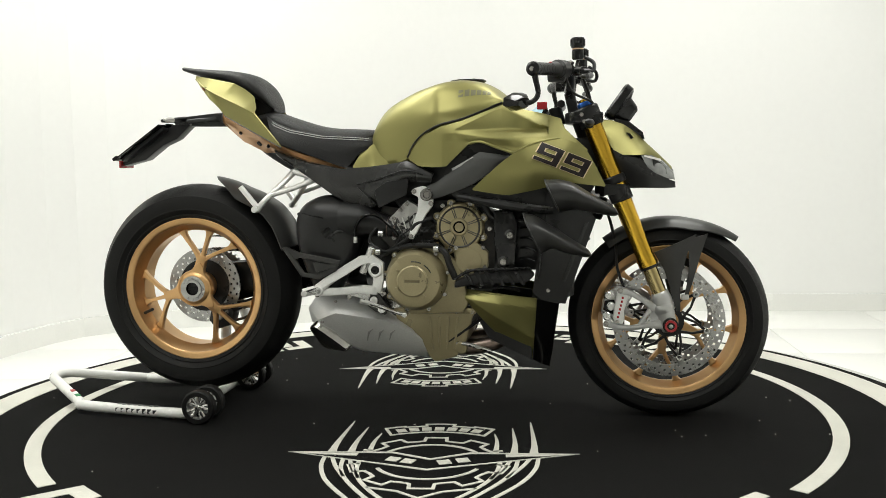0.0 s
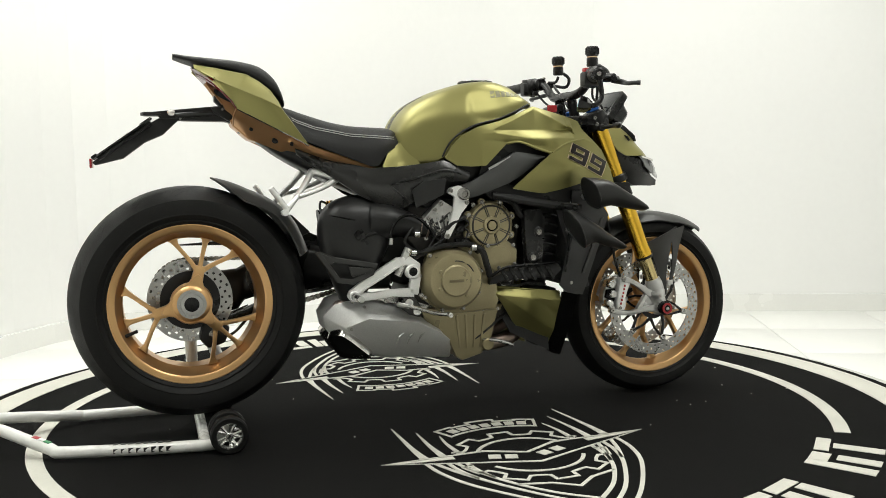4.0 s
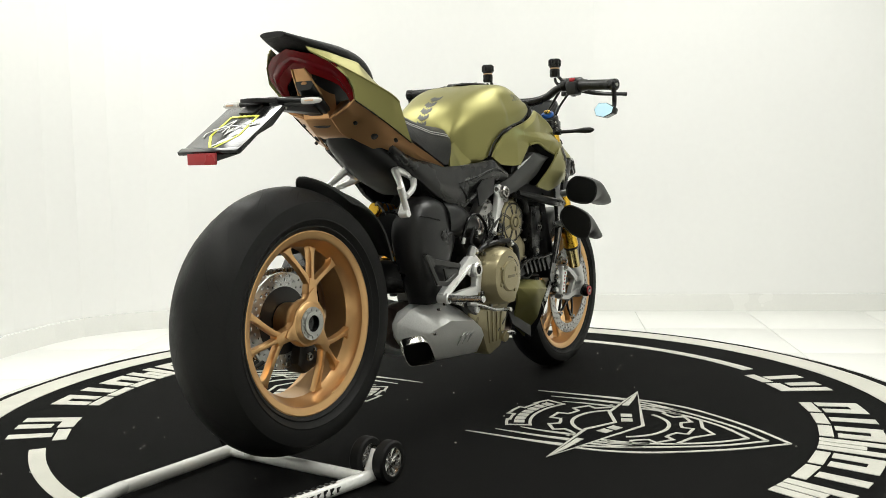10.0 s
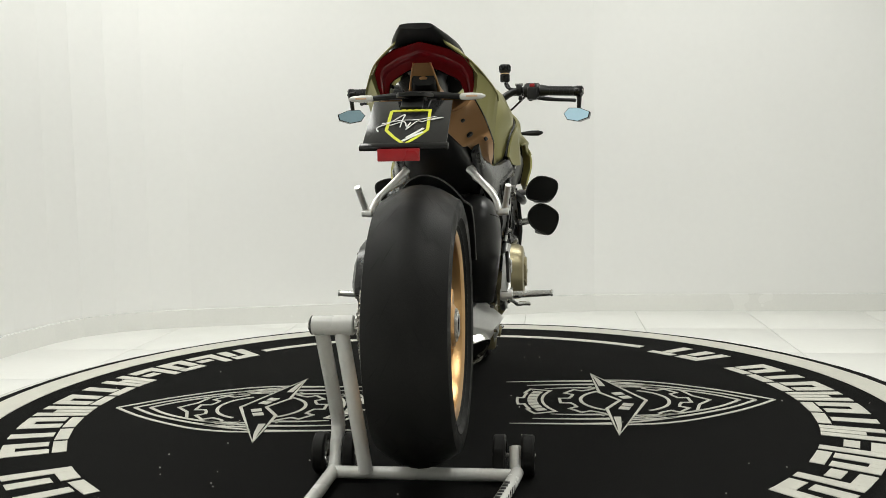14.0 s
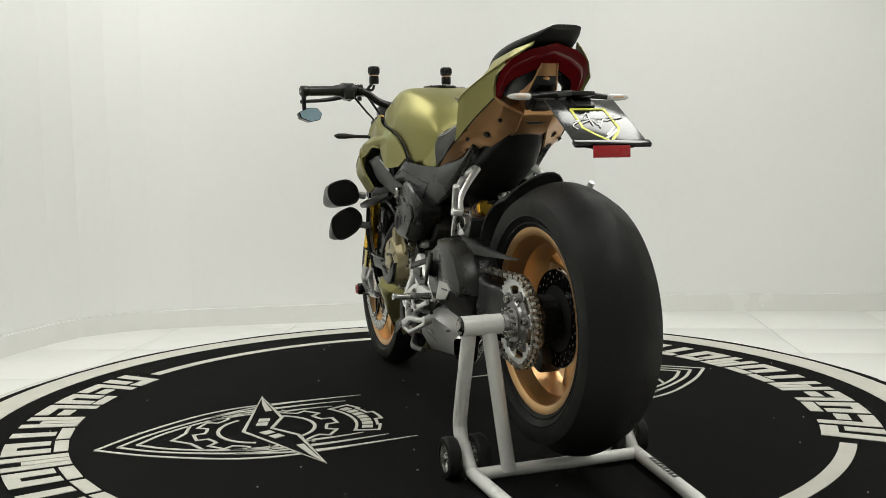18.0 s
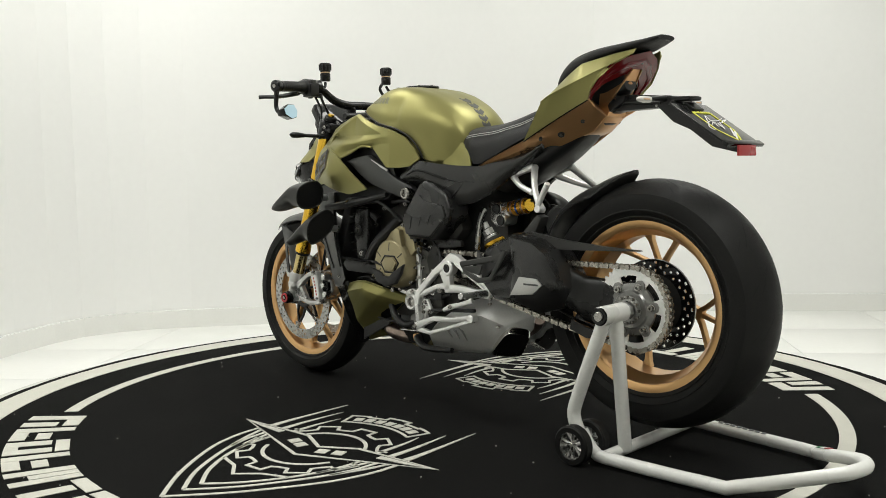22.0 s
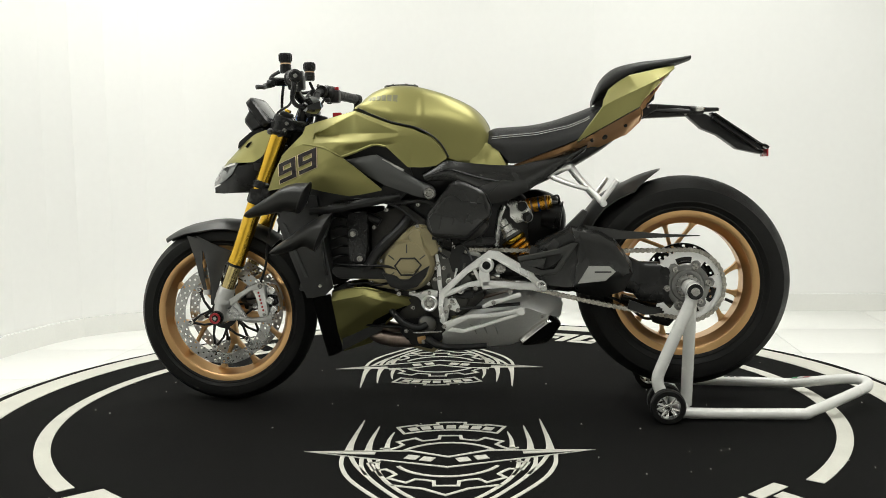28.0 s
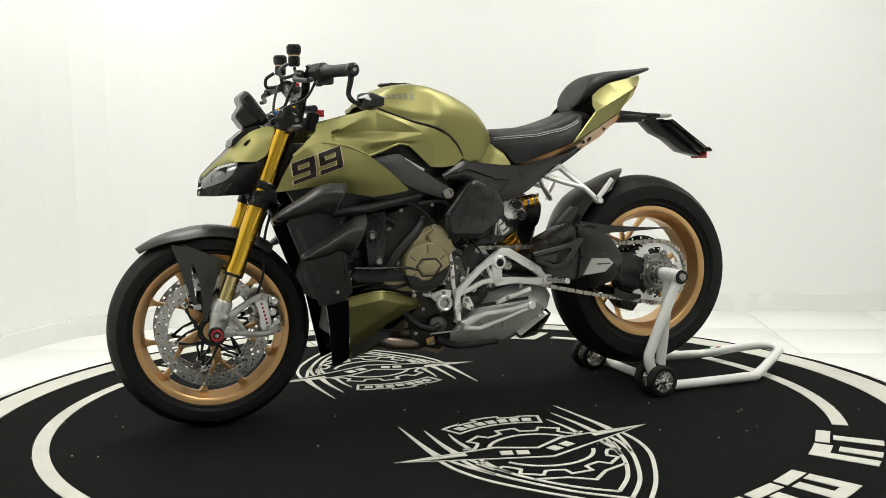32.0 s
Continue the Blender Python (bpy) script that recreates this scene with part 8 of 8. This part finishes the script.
    add("reservoir_bracket", tube([(rx, s * ry, 1.068), (rx - 0.005, s * (ry + 0.01), 1.050), (mc.x + 0.02, s * 0.175, mc.z + 0.005)], 0.005, 8, 4), SATIN, res)
    add("reservoir_hose", tube([(rx + 0.02, s * ry, 1.078), (rx + 0.045, s * (ry + 0.01), 1.060), (rx + 0.04, s * (ry + 0.03), 1.035), (mc.x + 0.03, s * 0.190, mc.z)], 0.0055, 8, 5), BLACK, res)
    for k in range(4):
        p = Vector(on_bar(0.200 + 0.018 * k))
        add("switch_part", block(p.x - 0.018 + 0.008 * k, p.y, p.z - 0.030 + 0.012 * (k % 2), 0.018, 0.014, 0.016, 0.004), SATIN if k % 2 else BLACK, sw)
        add("banjo_bolt", rod((p.x + 0.010, p.y, p.z + 0.006), (p.x + 0.016, p.y, p.z + 0.022), 0.005, 10), BOLT if k == 1 else SATIN, sw)
    add("clamp_bolt", rod((mc.x + 0.006, s * 0.180, mc.z + 0.020), (mc.x + 0.006, s * 0.208, mc.z + 0.020), 0.0045, 10), BOLT, master)
    # mirror under the bar end
    arm = add("mirror_arm", tube([on_bar(0.405), (ex + 0.004, s * 0.406, ez - 0.03), (ex + 0.010, s * 0.404, ez - 0.065), (ex - 0.005, s * 0.402, ez - 0.085), (ex - 0.035, s * 0.398, ez - 0.090)], [0.010, 0.008, 0.007, 0.007, 0.008], 10, 4), SATIN, label="black bar-end mirror with blue glass")
    mx, mz = ex - 0.052, ez - 0.083
    hexa = [(-0.052, 0.004), (-0.034, 0.024), (0.010, 0.022), (0.050, 0.006), (0.046, -0.014), (0.006, -0.026), (-0.036, -0.018)]
    tilt = Matrix.Translation((mx, s * 0.398, mz)) @ Matrix.Rotation(radians(s * 29), 4, "Z") @ Matrix.Rotation(radians(13), 4, "Y")
    shell = loft([[(0.030, s * y * 0.55, z * 0.5) for y, z in hexa], [(0.014, s * y * 0.9, z * 0.9) for y, z in hexa], [(-0.004, s * y, z) for y, z in hexa]])
    add("mirror_shell", moved(soften(shell, 0.003), tilt), GLOSS, arm)
    add("mirror_glass", moved(loft([[(-0.006, s * y * 0.93, z * 0.92) for y, z in hexa], [(-0.003, s * y * 0.93, z * 0.92) for y, z in hexa]]), tilt), MIRROR, arm, "blue tinted mirror glass", 20)
    # steering stop / key and cables
    add("cable", tube([(mc.x + 0.03, s * 0.17, mc.z), (0.480, s * 0.12, 0.985), (0.490, s * 0.075, 0.925), (0.48, s * 0.05, 0.84)], 0.0045, 8, 5), BLACK)
    add("cable", tube([(mc.x - 0.01, s * 0.22, mc.z - 0.02), (0.44, s * 0.17, 0.975), (0.50, s * 0.12, 0.94), (0.49, s * 0.07, 0.85)], 0.0038, 8, 5), BLACK)
    sig = add("front_turn_signal", tube([(0.485, s * 0.145, 0.884), (0.490, s * 0.20, 0.886), (0.488, s * 0.235, 0.887), (0.480, s * 0.262, 0.887), (0.474, s * 0.278, 0.888)], [0.006, 0.006, 0.010, 0.010, 0.003], 12, 3, flat=1.0), BLACK, label="slim black front turn signal")
    add("signal_stalk", rod((0.478, s * 0.12, 0.886), (0.485, s * 0.15, 0.884), 0.011, 10), BLACK, sig)
add("steering_damper", rod((0.40, -0.02, 0.955), (0.40, 0.10, 0.950), 0.012, 14), BLACK, label="steering damper")
add("ignition_lock", rod((0.395, 0, 0.89), (0.380, 0, 0.945), 0.020, 18), BLACK)
add("key_tag", block(0.345, -0.075, 0.947, 0.03, 0.012, 0.022, 0.003, Matrix.Identity(4)), RED, label="red tag on the key")

# dashboard
dash = add("dashboard", moved(bulge([(-0.018, 0.080, 0.052, -0.052), (-0.012, 0.088, 0.058, -0.058), (0.008, 0.086, 0.056, -0.056), (0.014, 0.07, 0.050, -0.050), (0.020, 0.068, 0.030, -0.044), (0.048, 0.06, 0.020, -0.036), (0.056, 0.05, 0.012, -0.028)], 32, 6), Matrix.Translation((0.575, 0, 0.952)) @ Matrix.Rotation(radians(36), 4, "Y")), SATIN, label="black dashboard display")
add("display", moved(block(-0.0165, 0, 0.002, 0.004, 0.140, 0.086, 0.002), Matrix.Translation((0.575, 0, 0.952)) @ Matrix.Rotation(radians(36), 4, "Y")), SCREEN, dash, "pale glossy display glass")
add("dash_mount", tube([(0.585, 0, 0.93), (0.575, 0, 0.89), (0.55, 0, 0.86)], 0.02, 10, 3), BLACK, dash)

# headlight
nose_top = bulge(curve_sections([(0.530, 0.070, 0.905, 0.84), (0.580, 0.085, 0.892, 0.80), (0.630, 0.092, 0.852, 0.765), (0.690, 0.075, 0.795, 0.745), (0.732, 0.030, 0.752, 0.735)], 4), 28, 2.6)
nose = add("headlight_cowl", nose_top, SATIN, label="olive and black angular headlight cowl", smooth=50)
for s in (-1, 1):
    add("cowl_panel", skin([(0.518, 0.898), (0.545, 0.900), (0.585, 0.886), (0.625, 0.858), (0.660, 0.822), (0.700, 0.785), (0.728, 0.758)], [(0.535, 0.842), (0.552, 0.812), (0.580, 0.796), (0.615, 0.795), (0.650, 0.796), (0.690, 0.772), (0.722, 0.742)],
                           surface([(0.52, 0.90, 0.088), (0.585, 0.885, 0.078), (0.66, 0.82, 0.066), (0.727, 0.757, 0.030), (0.54, 0.84, 0.112), (0.58, 0.80, 0.122), (0.65, 0.80, 0.104), (0.72, 0.742, 0.044)]), s, 0.006, 24, 8, crown=0.004), GREEN, nose)
    add("cowl_vent", skin([(0.592, 0.862), (0.602, 0.858)], [(0.604, 0.842), (0.612, 0.846)], lambda x, z: 0.095, s, 0.01, 3, 3), GLOSS, nose)
    lens = add("headlight_lens", skin([(0.632, 0.794), (0.660, 0.796), (0.695, 0.778), (0.730, 0.745)], [(0.650, 0.760), (0.672, 0.742), (0.705, 0.728), (0.734, 0.720)],
                                      surface([(0.63, 0.79, 0.118), (0.73, 0.745, 0.048), (0.65, 0.76, 0.122), (0.734, 0.72, 0.054), (0.69, 0.76, 0.099)]), s, 0.006, 14, 6, crown=0.005), GLASS_GREY, nose, "clear headlight lens over a grey reflector")
    add("light_strip", skin([(0.640, 0.795), (0.690, 0.783)], [(0.642, 0.789), (0.692, 0.776)], surface([(0.63, 0.79, 0.123), (0.73, 0.745, 0.052), (0.65, 0.76, 0.127), (0.69, 0.78, 0.100)]), s, 0.004, 8, 1), CLEAR, nose)
    add("lens_cell", skin([(0.664, 0.785), (0.690, 0.772), (0.706, 0.755)], [(0.668, 0.762), (0.690, 0.748), (0.708, 0.738)], surface([(0.66, 0.785, 0.117), (0.706, 0.755, 0.086), (0.668, 0.762, 0.118), (0.708, 0.738, 0.086)]), s, 0.003, 6, 3), GLOSS, nose, "dark projector cell behind the lens")
    add("chin", skin([(0.545, 0.835), (0.580, 0.794), (0.630, 0.785), (0.655, 0.758), (0.700, 0.728), (0.736, 0.715)], [(0.560, 0.740), (0.590, 0.715), (0.620, 0.700), (0.660, 0.698), (0.700, 0.696), (0.738, 0.697)],
                     surface([(0.545, 0.83, 0.112), (0.60, 0.78, 0.122), (0.66, 0.755, 0.108), (0.736, 0.715, 0.042), (0.56, 0.74, 0.10), (0.66, 0.70, 0.086), (0.738, 0.697, 0.036)]), s, 0.006, 20, 8), SATIN, nose, "black lower cowl")
add("chin_floor", slab([(0.56, -0.09), (0.66, -0.08), (0.735, -0.03), (0.735, 0.03), (0.66, 0.08), (0.56, 0.09)], 0.698, 0.71, 0.003, "xy"), BLACK, nose)
add("headlight_body", bulge([(0.50, 0.05, 0.84, 0.72), (0.56, 0.09, 0.86, 0.71), (0.66, 0.085, 0.79, 0.705), (0.72, 0.035, 0.74, 0.705)], 20, 3), BLACK, nose)
add("wind_deflector", skin([(0.560, 0.905), (0.600, 0.895), (0.640, 0.862)], [(0.555, 0.888), (0.595, 0.880), (0.645, 0.842)], lambda x, z: 0.072, -1, 0.144, 8, 3), SATIN, nose)
add("horn", rod((0.50, 0.02, 0.64), (0.53, 0.02, 0.63), 0.035, 24), BLACK)
# Added block that fills the dark gap at the steering head.
add("number_board_gap", block(0.46, 0, 0.78, 0.10, 0.14, 0.14, 0.01), BLACK, label="black block filling the gap at the steering head")

# ---- paddock stand ----
stand = thing("paddock_stand", "white tubular single-sided rear paddock stand with black wheels", "paddock stand")
TUBE_R = 0.0165
u_path = [(-0.700, 0.240, 0.085), (-0.715, 0.238, 0.055), (-0.740, 0.237, 0.030), (-0.780, 0.237, 0.022), (-1.075, 0.240, 0.023), (-1.125, 0.230, 0.028), (-1.300, 0.120, 0.066), (-1.332, 0.085, 0.073), (-1.343, 0.045, 0.075), (-1.330, 0.005, 0.073), (-1.292, -0.030, 0.066),
          (-1.165, -0.128, 0.030), (-1.115, -0.158, 0.024), (-0.770, -0.216, 0.022), (-0.735, -0.217, 0.035), (-0.705, -0.215, 0.075)]
add("base_frame", tube(u_path, TUBE_R, 16, 3), WHITE, stand, "white enamelled base tube")
add("cross_tube", rod((-0.762, 0.235, 0.022), (-0.762, -0.205, 0.022), TUBE_R * 0.95, 16), WHITE, stand)
add("upright", tube([(-0.694, 0.240, 0.070), (-0.674, 0.240, 0.118), (-0.692, 0.242, 0.180), (-0.775, 0.250, 0.375)], TUBE_R * 1.1, 16, 4), WHITE, stand)
add("brace", tube([(-0.772, 0.150, 0.026), (-0.778, 0.200, 0.375)], TUBE_R * 1.1, 16), WHITE, stand)
sleeve = add("pin_sleeve", rod((-0.778, 0.168, 0.393), (-0.778, 0.272, 0.393), 0.0245, 24), WHITE, stand)
add("pin_ring", rod((-0.778, 0.270, 0.393), (-0.778, 0.276, 0.393), 0.0235, 24), GLOSS, sleeve)
add("pin_end", rod((-0.778, 0.274, 0.393), (-0.778, 0.281, 0.393), 0.013, 16), BOLT, sleeve)
for wy in (0.278, 0.202, -0.176, -0.246):
    c = (-0.700, wy, 0.052)
    wheel = add("stand_wheel", lathe([(0.036, -0.016), (0.048, -0.016), (0.052, -0.011), (0.052, 0.011), (0.048, 0.016), (0.036, 0.016)], c, "y", 36), TYRE, stand, "small black stand wheel")
    add("wheel_rim", lathe([(0.034, -0.013), (0.038, -0.013), (0.038, 0.013), (0.034, 0.013)], c, "y", 28), ALU, wheel, "pale wheel rim")
    add("wheel_hub", rod((c[0], wy - 0.015, c[2]), (c[0], wy + 0.015, c[2]), 0.010, 16), ALU, wheel)
    for k in range(5):
        a = 2 * math.pi * k / 5
        for da in (-0.25, 0.25):
            add("wheel_spoke", tube([(c[0] + 0.008 * math.cos(a), wy, c[2] + 0.008 * math.sin(a)), (c[0] + 0.036 * math.cos(a + da), wy, c[2] + 0.036 * math.sin(a + da))], 0.0045, 6), ALU, wheel)
    add("axle_nut", rod((c[0], wy - 0.019, c[2]), (c[0], wy + 0.019, c[2]), 0.006, 10), BOLT, wheel)
for ya, yb in ((0.286, 0.195), (-0.168, -0.254)):
    add("wheel_axle", rod((-0.700, ya, 0.052), (-0.700, yb, 0.052), 0.005, 10), BOLT, stand)
# printed sticker bars on the tubes
rng = random.Random(8)
for k in range(8):
    x = -0.86 - 0.0195 * k
    ty = -0.216 - 0.168 * (x + 0.770)
    add("sticker_bar", block(x, ty - 0.0165, 0.024, 0.013, 0.002, rng.choice((0.012, 0.016, 0.014)), 0.0005), BLACK, stand)
    add("sticker_bar", block(x, ty, 0.0388, 0.013, 0.013, 0.0012, 0.0004), BLACK, stand)
for k, m_ in enumerate((FLAG_GREEN, WHITE_PRINT, RED)):
    p = Vector((-1.172, -0.122, 0.049)).lerp(Vector((-1.217, -0.087, 0.062)), k / 3)
    add("flag_sticker", block(0, 0, 0, 0.019, 0.014, 0.002, 0.0005, Matrix.Translation(p) @ Matrix.Rotation(radians(-37), 4, "Z") @ Matrix.Rotation(radians(11), 4, "Y")), m_, stand)
    q = p + Vector((0.006, -0.0125, -0.014))
    add("flag_sticker", block(0, 0, 0, 0.019, 0.002, 0.016, 0.0005, Matrix.Translation(q) @ Matrix.Rotation(radians(-37), 4, "Z") @ Matrix.Rotation(radians(11), 4, "Y")), m_, stand)


# ---- what moves: everything on the turntable goes round with it ----
def motions():
    times = [i * 0.5 for i in range(65)]
    walk(turntable, [(t, Matrix.Rotation(radians(table_angle(t)), 4, "Z")) for t in times])
    for ob in (motorcycle, stand):
        walk(ob, [(t, Matrix.Rotation(radians(table_angle(t)), 4, "Z") @ Matrix.Translation((0, MIDDLE_Y, 0))) for t in times])


motions()
